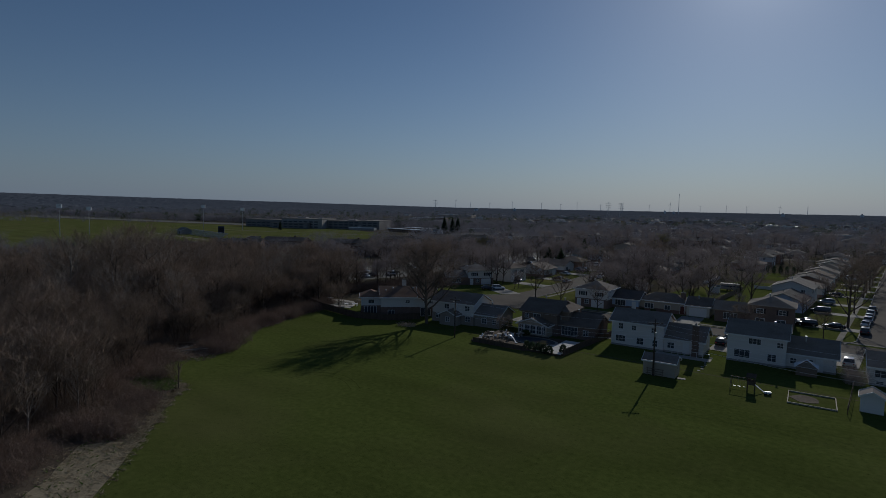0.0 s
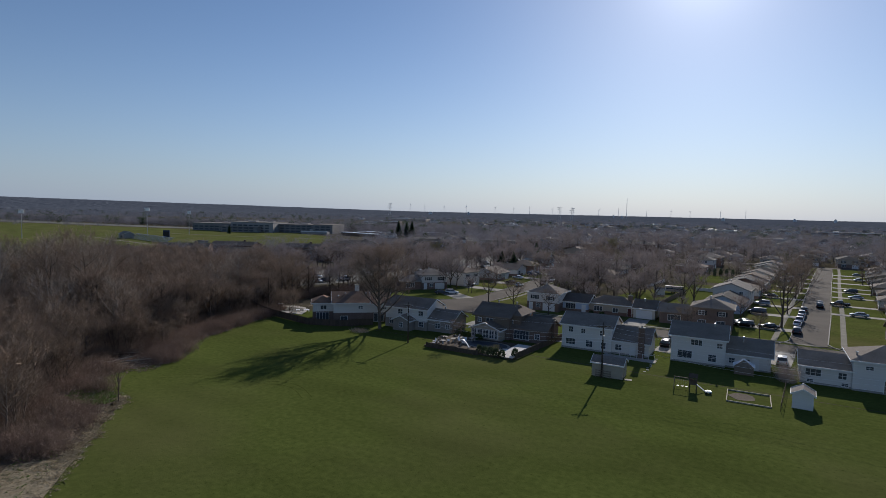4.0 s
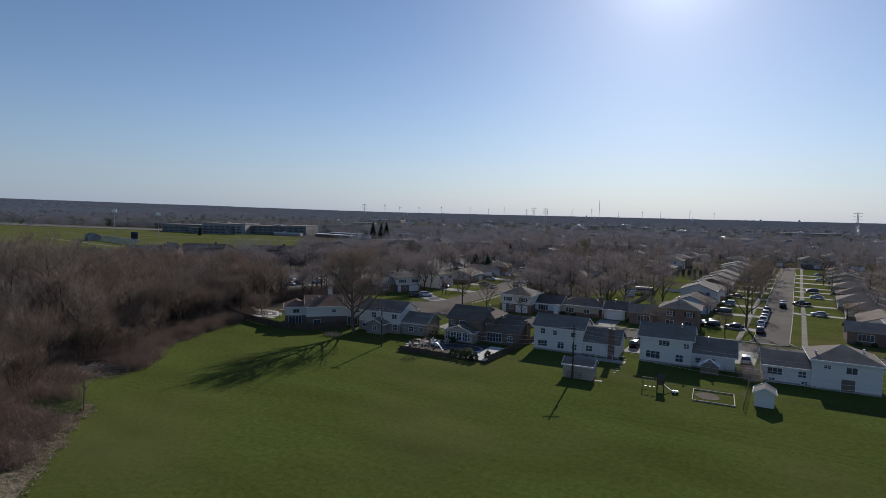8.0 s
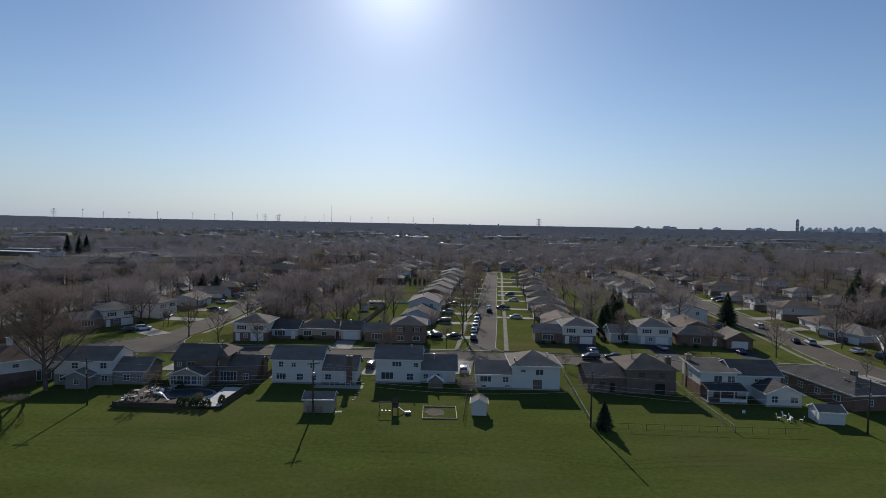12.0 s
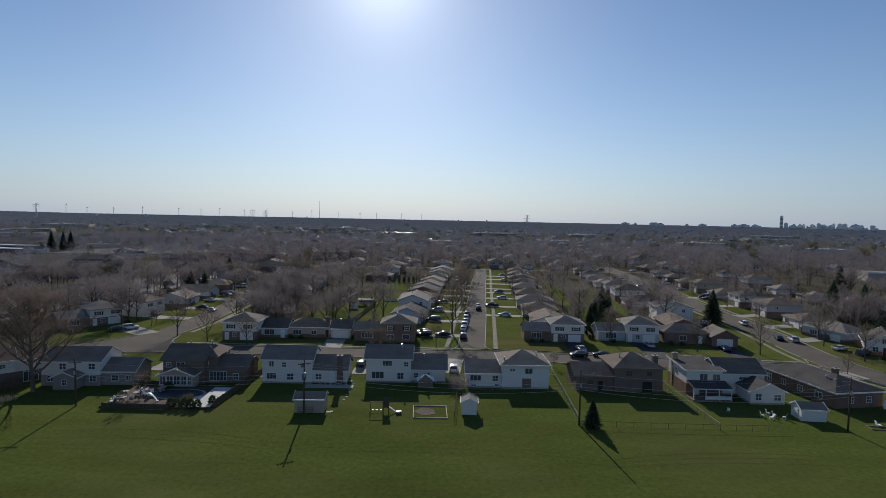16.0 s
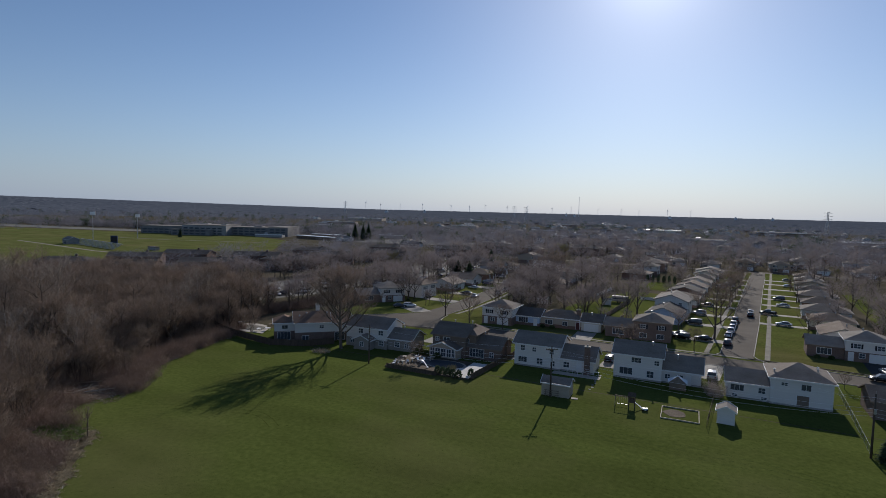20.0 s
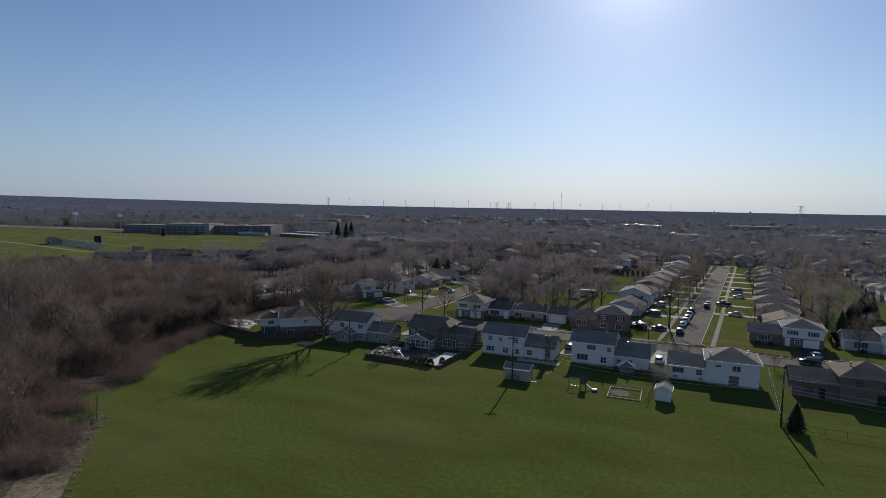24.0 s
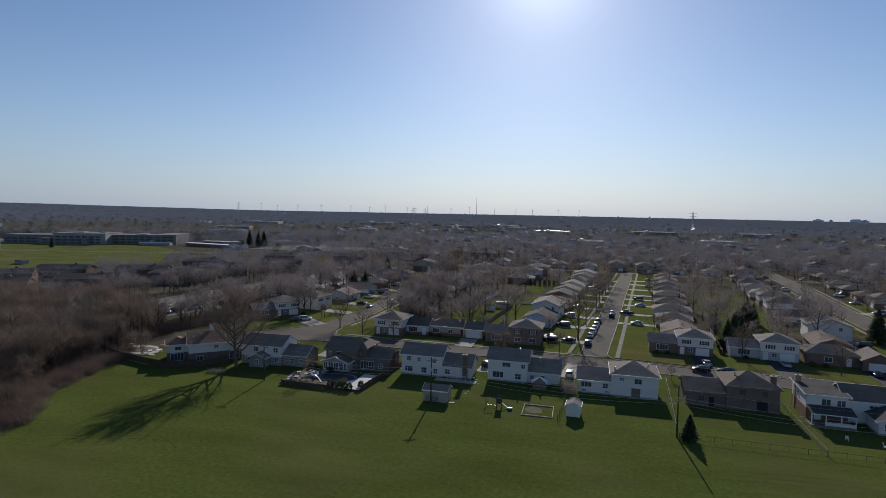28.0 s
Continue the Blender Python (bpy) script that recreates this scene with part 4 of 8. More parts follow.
house(36.2, 120.6, 0.5, [(-8.6, -0.8, 0.4, 8.8, 3.2, "gx", 1.7, "dark_brick", None, None, 0), (-0.8, 9.2, 0, 9.8, 4.9, "hip", 2.2, "brown", None, "dark_brick", 2.5)],
      [(0, S, -5.6, 1.2, 1.1, 1.0, "w", "plain"), (0, S, -3.6, 0.1, 1.0, 2.0, "d", "plain"), (1, S, 6.4, 3.4, 1.0, 0.9, "w", "plain"), (1, S, 2.2, 3.4, 1.2, 0.9, "w", "plain"), (1, S, 6.0, 0.1, 2.0, 2.1, "d", "plain")],
      "dark brown brick split-level house with tan hip roof", "shingle_brown", "houses along the field", vents=((1.5, 4.2, 6.5), (7.4, 6.2, 5.9)), chimney=(8.6, 3.0, 3.5, 3.4, "dark_brick"))
house(56.2, 118.8, -1.5, [(-6.6, 0.6, 0, 9.5, 5.2, "shed", 0.5, "white", "shingle_dark", "brick", 2.5), (0.6, 9.6, 1.0, 9.6, 4.6, "gx", 2.0, "white", "shingle_brown", None, 0), (4.0, 10.6, -4.6, 1.0, 2.6, "gy", 1.5, "white", "shingle_dark", None, 0)],
      [(0, S, -3.2, 3.3, 1.5, 1.2, "b"), (0, S, -0.6, 3.3, 1.4, 1.2, "b"), (1, S, 5.2, 3.3, 1.4, 0.5, "b"), (2, S, 5.5, 0.9, 1.1, 1.2), (2, S, 9.2, 0.9, 1.3, 1.1), (0, S, -4.6, 0.1, 1.0, 2.0, "d", "white"), (0, "W", 5.4, 3.2, 1.0, 1.1)],
      "white two-storey house with brick base and porch", "shingle", "houses along the field", chimney=(-6.2, 7.6, 0, 6.9, "yellow_brick"))
house(79.5, 121.5, 9.5, [(-5.6, 5.2, -8.4, 11.4, 3.0, "hip", 2.0, "brick", None, None, 0)],
      [(0, S, 2.0, 1.0, 1.0, 1.1), (0, S, -2.0, 1.0, 1.0, 1.1), (0, "W", -4.6, 1.0, 1.6, 1.1, "b"), (0, "W", 0.0, 1.0, 1.2, 1.1), (0, "W", 4.4, 1.0, 1.2, 1.1), (0, "W", 8.4, 0.6, 1.0, 1.6)],
      "orange brick ranch house with dark hip roof", "shingle_dark", "houses along the field", chimney=(1.6, -1.0, 3.6, 2.0, "dark_brick"), vents=((0.2, 1.0, 5.0), (-2.4, -3.0, 4.4), (-2.2, -5.0, 4.2)))
house(-92.2, 112.6, 42, [(0, 8.6, 0, 9.4, 5.0, "gx", 2.0, "white", None, "dark_brick", 2.5), (8.6, 14.0, 0.5, 9.0, 4.7, "gx", 1.9, "white", None, "dark_brick", 2.4), (-5.0, 0, 3.0, 9.0, 4.4, "hip", 1.5, "white", None, "dark_brick", 2.4)],
      [(0, S, 6.6, 3.5, 1.0, 0.7), (0, S, 2.6, 0.6, 1.6, 1.1, "b"), (1, S, 11.2, 0.2, 2.4, 2.0, "p"), (1, S, 12.6, 3.3, 0.9, 0.7), (2, S, -2.6, 0.3, 3.0, 1.9, "p"), (2, S, -2.4, 3.0, 1.4, 0.9, "b")],
      "two-storey white house with rusty brown roof behind a fence", "shingle_rust", "houses along the field", chimney=(6.0, 5.8, 5.6, 3.0, "white"), vents=((3.0, 3.6, 6.4), (1.2, 2.4, 6.0), (8.2, 3.6, 6.4), (10.6, 5.0, 6.4)))


# the row across the street, whose fronts face the field
def split_level(x, y, rz, wall, brick, roof, label, mirror=1, wing=True, group="houses across the street", garage=True):
    s = mirror
    main = (min(0, 9.4 * s), max(0, 9.4 * s), 0, 9.6, 5.0, "hip", 2.0, wall, None, brick, 2.45)
    blocks, op = [main], [(0, S, 2.3 * s, 3.3, 1.4, 1.05, "s"), (0, S, 7.0 * s, 3.3, 1.4, 1.05, "s")]
    if garage:
        op += [(0, S, 6.6 * s, 0.1, 3.6, 2.15, "g", "white"), (0, S, 1.2 * s, 0.1, 1.0, 2.1, "d", "white"), (0, S, 3.4 * s, 1.0, 1.1, 1.1)]
    else:
        op += [(0, S, 2.4 * s, 0.8, 1.8, 1.2, "b"), (0, S, 6.8 * s, 0.8, 1.8, 1.2, "b")]
    if wing:
        blocks.append((min(-7.8 * s, 0), max(-7.8 * s, 0), 0.6, 8.6, 3.0, "gx", 1.7, brick, None, None, 0))
        op += [(1, S, -4.2 * s, 0.9, 3.0, 1.5, "b")]
    return house(x, y, rz, blocks, op, label, roof, group, vents=((4.0 * s, 5.0, 7.0),))


split_level(-61.0, 161.6, 0, "white", "dark_brick", "shingle_tan", "white split-level house with dark brick base", 1, False)
house(-47.6, 165.6, 0, [(-4.2, 3.4, 0, 8.4, 2.9, "gx", 1.8, "blue", "shingle_dark", "dark_brick", 0.9)], [(0, S, -1.6, 0.9, 2.8, 1.5, "b"), (0, S, 2.2, 0.1, 1.0, 2.1, "d", "white"), (0, "E", 4.2, 1.2, 1.0, 1.1)],
      "pale blue single-storey house with picture window", "shingle_dark", "houses across the street")
house(-35.4, 166.2, 0, [(-9.4, 3.6, 0.6, 8.6, 2.9, "hip", 1.9, "tan", None, "brick", 1.0), (3.6, 9.2, 0, 8.0, 2.9, "gx", 1.8, "cream", None, None, 0)],
      [(1, S, 6.4, 0.1, 4.2, 2.2, "g", "white"), (0, S, 2.4, 0.2, 1.0, 2.1, "d", "red"), (0, S, -1.4, 0.9, 1.4, 1.2, "b"), (0, S, -6.2, 0.9, 2.2, 1.3, "b")],
      "tan ranch house with white garage door", "shingle_brown", "houses across the street", chimney=(2.0, 3.4, 3.6, 1.9, "dark_brick"), vents=((6.0, 3.0, 4.6),))
split_level(-16.9, 163.4, 1, "dark_brick", "dark_brick", "shingle_tan", "dark red-brown brick split-level house with tan roof", 1, True, garage=False)
split_level(31.8, 167.2, -3, "white", "dark_brick", "shingle_light", "white split-level house with dark brick wing")
split_level(54.0, 168.8, -4, "white", "grey", "shingle_light", "white and grey split-level house with wide garage")
house(74.6, 167.0, -6, [(-9.6, 3.0, 0.6, 9.0, 3.0, "hip", 2.0, "dark_brick", None, None, 0), (3.0, 10.0, -2.0, 7.0, 2.9, "gy", 1.9, "dark_brick", None, None, 0)],
      [(1, S, 6.5, 0.1, 4.4, 2.2, "g", "white"), (0, S, -4.2, 0.9, 1.8, 1.4, "b"), (0, S, 0.6, 0.2, 1.0, 2.1, "d", "white")],
      "brick ranch house with tan hip roof and garage", "shingle_tan", "houses across the street")


# houses along the side streets
def street_house(x, y, rz, wall, brick, roof, label, two=False, w=10.5, d=12.5, group="houses along the side streets", kind=None):
    """A house whose front faces its own -y side."""
    z = 5.0 if two else 3.0
    op = [(0, S, -w * 0.26, 0.9, 2.2, 1.4, "b"), (0, S, w * 0.27, 0.1, 3.4, 2.15, "g", "white"), (0, "W", 0.0, 1.0, 1.1, 1.0), (0, "E", 1.0, 1.0, 1.1, 1.0)]
    if two:
        op += [(0, S, -w * 0.27, 3.4, 1.3, 1.1, "s"), (0, S, w * 0.25, 3.4, 1.3, 1.1, "s"), (0, "W", -3.0, 3.4, 1.0, 1.1), (0, "E", -3.0, 3.4, 1.0, 1.1)]
    return house(x, y, rz, [(-w / 2, w / 2, -d / 2, d / 2, z, kind or "hip", 2.0, wall, None, brick, 1.0 if not two else 2.45)], op, label, roof, group, vents=((0.6, 1.0, z + 2.0),))


rng = random.Random(5)
WALLS = [("white", "white siding"), ("cream", "cream siding"), ("tan", "tan siding"), ("brick", "brown brick"), ("white", "white siding"), ("grey", "grey siding")]
ROOFS = [("shingle", "grey"), ("shingle_tan", "tan"), ("shingle_brown", "brown"), ("shingle_light", "light grey"), ("shingle_dark", "charcoal"), ("shingle_brown", "brown"), ("shingle_dark", "charcoal")]


def any_house(x, y, rz, two=None, kind=None, w=None):
    wall, roof = rng.choice(WALLS), rng.choice(ROOFS)
    two = rng.random() < 0.35 if two is None else two
    street_house(x, y, rz, wall[0], "dark_brick" if wall[0] != "brick" else "brick", roof[0],
                 f"{'two-storey' if two else 'low'} {wall[1]} house with {roof[1]} roof", two, w or rng.uniform(10, 12), rng.uniform(11.5, 14), kind=kind)


street_house(-11.0, 199, 85, "blue", "blue", "shingle_dark", "pale blue single-storey house with dark roof", False, 14, 10, kind="gx")
street_house(-9.8, 216, 85, "white", "white", "shingle_light", "white two-storey house with light grey roof", True, 13, 10.5, kind="gx")
for y in (236.5, 257.5, 277, 297, 317, 338, 360):
    any_house(-15.6 + 0.0862 * (y - 160), y, 85, False, rng.choice(("gx", "hip")))
street_house(35.0, 190, -95, "white", "white", "shingle_brown", "white single-storey house with brown gable roof", False, 14, 10.5, kind="gx")
for y in (212, 233, 253, 276, 296, 319, 341, 362):
    any_house(31.6 + 0.0862 * (y - 160), y, -95, False, rng.choice(("hip", "gx", "hip")))
for x, y in ((-18, 420), (2, 416), (22, 417), (41, 414), (62, 412), (84, 410), (104, 409), (-40, 421), (-62, 424), (150, 408), (172, 405)):
    any_house(x, y, rng.uniform(-3, 3))
# along the curved street and beyond it
street_house(83.8, 209, 84, "white", "white", "shingle_light", "white two-storey house with light roof", True, 10, 12.5, kind="gx")
house(77, 188, 84, [(-7, 7, -5, 5, 3.0, "gx", 1.9, "brick", None, None, 0)], [(0, S, -2, 1, 2.0, 1.2, "b"), (0, "W", 0, 1, 1.2, 1.1)], "low brick house with brown roof", "shingle_brown", "houses along the side streets")
for y in (236, 258, 280, 303, 327, 352, 378):
    any_house(78 + 0.09 * (y - 180), y, 84)
for y in (198, 221, 245, 268, 292, 316, 341, 366):
    any_house(126 + 0.1 * (y - 180), y, -95)
house(125.0, 162.4, -32, [(-4.8, 4.8, -6.5, 6.5, 3.1, "gy", 2.9, "white", "shingle_dark", "orange_brick", 1.1), (4.8, 12.0, -4.4, 5.6, 2.8, "gx", 2.6, "white", "shingle_dark", "orange_brick", 1.1)], [(0, S, 0.0, 3.4, 1.3, 1.1, "s"), (0, S, 2.4, 0.8, 2.0, 1.5, "b"), (0, S, -2.6, 0.9, 1.2, 1.3), (0, S, -0.4, 0.1, 1.0, 2.1, "d", "red"), (1, S, 8.4, 0.9, 1.8, 1.3, "b")],
      "white gabled house with wide brown roof", "shingle_brown", "houses along the curved street")
house(128.5, 136.0, -55, [(-6.5, 2.0, -4.5, 4.5, 3.0, "hip", 1.5, "yellow_brick", "shingle_dark", None, 0), (2.0, 11.5, -4.0, 5.5, 4.9, "hip", 1.9, "tan", "shingle_dark", "brick", 2.4)],
      [(0, S, -2.6, 0.9, 3.2, 1.5, "b"), (1, S, 4.4, 0.8, 1.5, 1.2, "b"), (1, S, 8.8, 0.1, 3.6, 2.1, "g", "white"), (1, S, 6.8, 3.3, 1.3, 1.0, "s")],
      "yellow brick house with taller cream wing", "shingle_brown", "houses along the curved street", chimney=(-6.7, -1.0, 0, 4.6, "yellow_brick"))
house(123.5, 180.0, -72, [(-7, 7, -5, 6, 3.1, "hip", 2.0, "grey", "shingle_light", "brick", 1.0)], [(0, S, -3, 0.9, 2.2, 1.4, "b"), (0, S, 3.6, 0.1, 4.0, 2.1, "g", "white")], "grey ranch house with light grey hip roof", "shingle_light", "houses along the curved street")
for x, y, r in ((150, 118, -40), (172, 104, -35), (198, 94, -30), (228, 84, -28)):
    any_house(x + 6, y + 8, r)
# along the other street
split_level(-106.5, 176.0, 50, "white", "dark_brick", "shingle_light", "white split-level house with light roof", 1, True, "houses along the side streets")
split_level(-98.6, 193.0, 80, "white", "white", "shingle_brown", "white two-storey house with brown roof", 1, False, "houses along the side streets")
house(-89.0, 338.0, 4, [(-7, 4, -4, 5, 5.4, "gx", 2.0, "white", "shingle_light", None, 0), (4, 10, -3, 4.5, 3.0, "gx", 1.6, "white", "shingle_light", None, 0)],
      [(0, S, -4, 3.4, 1.4, 1.1), (0, S, 1, 3.4, 1.4, 1.1), (0, S, -3, 0.9, 1.8, 1.2), (1, S, 7, 0.1, 2.6, 2.1, "g", "white")], "white two-storey house at the end of the street", "shingle_light", "houses along the side streets")
for y in (222, 243, 265, 288, 312, 365):
    any_house(-101.5 - 0.04 * (y - 222), y, 90, None, rng.choice(("gy", "hip", "gx")))
for y in (252, 275, 299, 325, 352, 380):
    any_house(-63.0 - 0.04 * (y - 252), y, -91)
for y in (319, 345, 370):
    any_house(-40 + 0.09 * (y - 250), y, 86)
for y in (230, 262, 290, 322, 355):
    any_house(170 + 0.1 * (y - 230), y, rng.choice((84, -95)))
for i in range(26):
    any_house(rng.uniform(-120, 330), rng.uniform(440, 640), rng.choice((0, 86, -95, 180)))
for x, y, r in ((-205, 92, 30), (-222, 112, 25), (-240, 128, 20), (-196, 122, 30), (-262, 100, 30)):
    any_house(x, y, r, False)


# ---- things on the field and in the yards ----
def utility_pole(x, y, h, turn, arm=True, lamp_arm=False):
    ob = empty("utility_pole", pose(x, y, 0, 0, 0, turn), "tall dark wooden utility pole standing in the grass", "pole", "utility poles along the yards")
    part("post", Geo().tube((0, 0, -0.3), (0, 0, h), 0.17, 0.11, 10), M["pole_wood"], ob, smooth=True)
    if arm:
        a = part("crossarm", Geo().box(-1.15, -0.16, h - 0.75, 1.15, -0.05, h - 0.6), M["pole_wood"], ob)
        for k in (-1.0, -0.5, 0.5, 1.0):
            part("insulator", Geo().tube((k, -0.1, h - 0.6), (k, -0.1, h - 0.42), 0.05, 0.035, 6), M["block"], a)
        part("brace", Geo().bar((-0.7, -0.12, h - 0.72), (0, -0.12, h - 1.3), 0.04).bar((0.7, -0.12, h - 0.72), (0, -0.12, h - 1.3), 0.04), M["steel"], ob)
    else:
        part("pin", Geo().tube((0, 0, h), (0, 0, h + 0.35), 0.03, 0.03, 6), M["steel"], ob)
    part("splice_box", Geo().tube((0, -0.28, h - 2.9), (0, -0.28, h - 2.2), 0.16, 0.16, 8), M["steel"], ob, "grey metal box on the pole")
    return ob


POLES = [(-65.9, 106.2, 8.7), (-24.7, 104.6, 9.6), (23.3, 101.3, 9.5), (69.3, 100.6, 9.3)]
for i, (x, y, h) in enumerate(POLES):
    utility_pole(x, y, h, 3 if i != 1 else 28, i in (0, 1))


def cable(p, q, sag, r=0.010):
    p, q = Vector(p), Vector(q)
    pts = [p.lerp(q, i / 14) - Vector((0, 0, sag * 4 * (i / 14) * (1 - i / 14))) for i in range(15)]
    g = Geo()
    for i, c in enumerate(pts):
        g.v += [(c.x, c.y - r, c.z), (c.x, c.y, c.z + r), (c.x, c.y + r, c.z), (c.x, c.y, c.z - r)]
        if i:
            g.f += [(4 * i - 4 + k, 4 * i - 4 + (k + 1) % 4, 4 * i + (k + 1) % 4, 4 * i + k) for k in range(4)]
    return single("power_line", g, M["wire"], "thin grey cable hanging between the poles", "cable", "cables between the poles")


for (x0, y0, h0), (x1, y1, h1) in zip(POLES, POLES[1:]):
    for dz, dx, sag in ((-0.5, -0.9, 0.9), (-2.2, 0, 1.0), (-2.8, 0.1, 1.2), (-3.3, 0.0, 1.5)):
        cable((x0, y0 + dx * 0.2, h0 + dz), (x1, y1 + dx * 0.2, h1 + dz), sag, 0.017 if dz < -1 else 0.010)
cable((23.3, 101.3, 8.6), (17.0, 121.3, 5.2), 0.8)
cable((23.3, 101.3, 8.6), (31.5, 120.4, 4.6), 0.8)
cable((-24.7, 104.6, 8.4), (-27.6, 122.2, 5.0), 0.8)
cable((-24.7, 104.6, 8.4), (-7.5, 124.0, 5.0), 0.9)
cable((69.3, 100.6, 8.2), (62.0, 114.8, 3.2), 0.8)
cable((-65.9, 106.2, 7.4), (-71.0, 117.4, 4.6), 0.7)


def shed(x, y, rz, w, d, h, rise, wall, roof, label, kind="gx", door="S"):
    ob = empty("garden_shed", pose(x, y, 0, 0, 0, rz), label, "shed", "garden sheds")
    b = (-w / 2, w / 2, 0, d, h, kind, rise, wall)
    part("wall", wall_geo(*b[:7]), M[wall], ob)
    part("roof", roof_geo(*b[:7], over=0.22, thick=0.08), M[roof], ob)
    part("fascia", trim_geo(*b[:7], over=0.22), M["trim"], ob)
    at = on_face(b, door)
    lo, hi = (-0.7, 0.7) if door in "SN" else (d / 2 - 0.7, d / 2 + 0.7)
    dr = part("door", slab(Geo(), at, lo, hi, 0, 0.05, 0.1, 1.95), M[wall], ob)
    part("hinge", slab(slab(Geo(), at, lo, lo + 0.3, 0.05, 0.065, 0.5, 0.56), at, lo, lo + 0.3, 0.05, 0.065, 1.5, 1.56), M["dark"], dr)
    return ob


shed(4.6, 105.4, -3, 2.7, 2.9, 2.2, 0.75, "white", "shingle_light", "small white garden shed with pale gable roof", "gy", "N")
shed(-23.9, 105.0, 1, 5.2, 3.6, 2.4, 0.9, "tan", "shingle", "tan garden shed with grey roof beside a pole", "gx", "E")
shed(66.4, 105.0, -6, 4.3, 3.6, 2.1, 0.9, "white", "shingle", "white garden shed with blue-grey roof", "gx", "W")
rack = empty("lumber_rack", pose(-24.4, 104.4, 0, 0, 0, 1), "low wooden rack against the tan shed", "rack")
for k in (-1.2, 0, 1.2):
    part("upright", Geo().box(k - 0.05, 0, 0, k + 0.05, 0.1, 1.3), M["wood"], rack)
for z in (0.4, 0.8, 1.2):
    part("rail", Geo().box(-1.4, -0.06, z, 1.4, 0.0, z + 0.09), M["wood"], rack)
single("paving_slab", Geo().box(-0.6, -0.4, 0, 0.6, 0.4, 0.08), M["stone"], "pale stone slab beside the tan shed", "slab", m=pose(-20.4, 105.6, 0.01, 0, 0, 12))

box = empty("sandbox", pose(-2.4, 106.4, 0, 0, 0, 1.5), "rectangular play area with pale timber border", "sandbox")
for a in ((-3.05, -3.2, 3.05, -3.08), (-3.05, 3.08, 3.05, 3.2), (-3.05, -3.08, -2.93, 3.08), (2.93, -3.08, 3.05, 3.08)):
    part("timber", Geo().box(a[0], a[1], 0, a[2], a[3], 0.2), M["pale_wood"], box)
part("sand", Geo().prism([(-0.9 + 1.8 * math.cos(i * 0.6283) * (1 + 0.2 * math.sin(3 * i)), 0.3 + 2.0 * math.sin(i * 0.6283), 0.01) for i in range(10)], (0, 0, 0.03)), M["litter"], box, "worn patch of brown soil")

swing = empty("swing_set", pose(-11.6, 105.6, 0, 0, 0, 1) @ Matrix.Diagonal((0.85, 0.85, 0.78, 1)), "wooden swing set with dark tower and slide", "swing set")
part("top_beam", Geo().box(-1.9, 0.4, 2.3, 1.4, 0.52, 2.45), M["wood"], swing)
for x in (-1.8,):
    for y in (-0.8, 1.7):
        part("leg", Geo().bar((x, 0.46, 2.35), (x, y, 0), 0.09), M["wood"], swing)
for x in (0.9, 2.1):
    for y in (-0.2, 1.1):
        part("tower_post", Geo().box(x - 0.06, y - 0.06, 0, x + 0.06, y + 0.06, 3.0), M["fence_dark"], swing)
part("platform", Geo().box(0.85, -0.25, 1.3, 2.15, 1.15, 1.4), M["fence_dark"], swing)
part("tower_wall", Geo().box(0.86, -0.24, 1.4, 2.14, -0.2, 2.1), M["fence_dark"], swing)
part("tower_wall", Geo().box(0.86, 1.1, 1.4, 2.14, 1.14, 2.1), M["fence_dark"], swing)
part("tower_roof", roof_geo(0.8, 2.2, -0.3, 1.2, 2.9, "gx", 0.6, 0.1, 0.05), M["fence_dark"], swing)
part("slide", Geo().prism([(2.1, 0.2, 1.35), (2.1, 0.7, 1.35), (2.1, 0.7, 1.42), (2.1, 0.2, 1.42)], (1.6, 0, -1.25)), M["vinyl"], swing, "pale plastic slide")
for x in (-1.2, -0.4, 0.4):
    s = part("swing_seat", Geo().box(x - 0.22, 0.36, 0.5, x + 0.22, 0.56, 0.54), M["vinyl"], swing)
    part("chain", Geo().tube((x - 0.2, 0.46, 0.54), (x - 0.2, 0.46, 2.3), 0.012, 0.012, 4).tube((x + 0.2, 0.46, 0.54), (x + 0.2, 0.46, 2.3), 0.012, 0.012, 4), M["steel"], s)
toy = empty("toy_cart", pose(-8.0, 105.4, 0, 0, 0, 20), "small white toy cart on the grass", "toy")
part("tub", Geo().box(-0.45, -0.25, 0.18, 0.45, 0.25, 0.5), M["vinyl"], toy)
for x in (-0.3, 0.3):
    for y in (-0.3, 0.24):
        part("wheel", Geo().tube((x, y, 0.15), (x, y + 0.06, 0.15), 0.15, 0.15, 10), M["tyre"], toy)

gaz = empty("gazebo", pose(-3.6, 121.6, 0, 0, 0, 2) @ Matrix.Diagonal((0.85, 0.85, 0.9, 1)), "low gazebo canopy with pale roof edges", "gazebo")
part("roof", Geo().poly((-1.9, -1.4, 1.7), (1.9, -1.4, 1.7), (0, 0, 2.9)).poly((1.9, 1.4, 1.7), (-1.9, 1.4, 1.7), (0, 0, 2.9)).poly((-1.9, 1.4, 1.7), (1.9, 1.4, 1.7), (1.9, -1.4, 1.7), (-1.9, -1.4, 1.7)), M["wood"], gaz)
# white sides and edges put sunlight into the roof's colour
for s in (-1, 1):
    part("sunlit_roof_side", Geo().prism([(s * 1.9, -1.4, 1.71), (s * 1.9, 1.4, 1.71), (0, 0, 2.91)], (s * 0.02, 0, 0.05)), M["vinyl"], gaz, "roof side coloured pale as if sunlit")
part("curtain", Geo().box(-1.8, -1.35, 0.1, 1.8, -1.3, 1.7), M["brown"], gaz, "dark hanging screen")
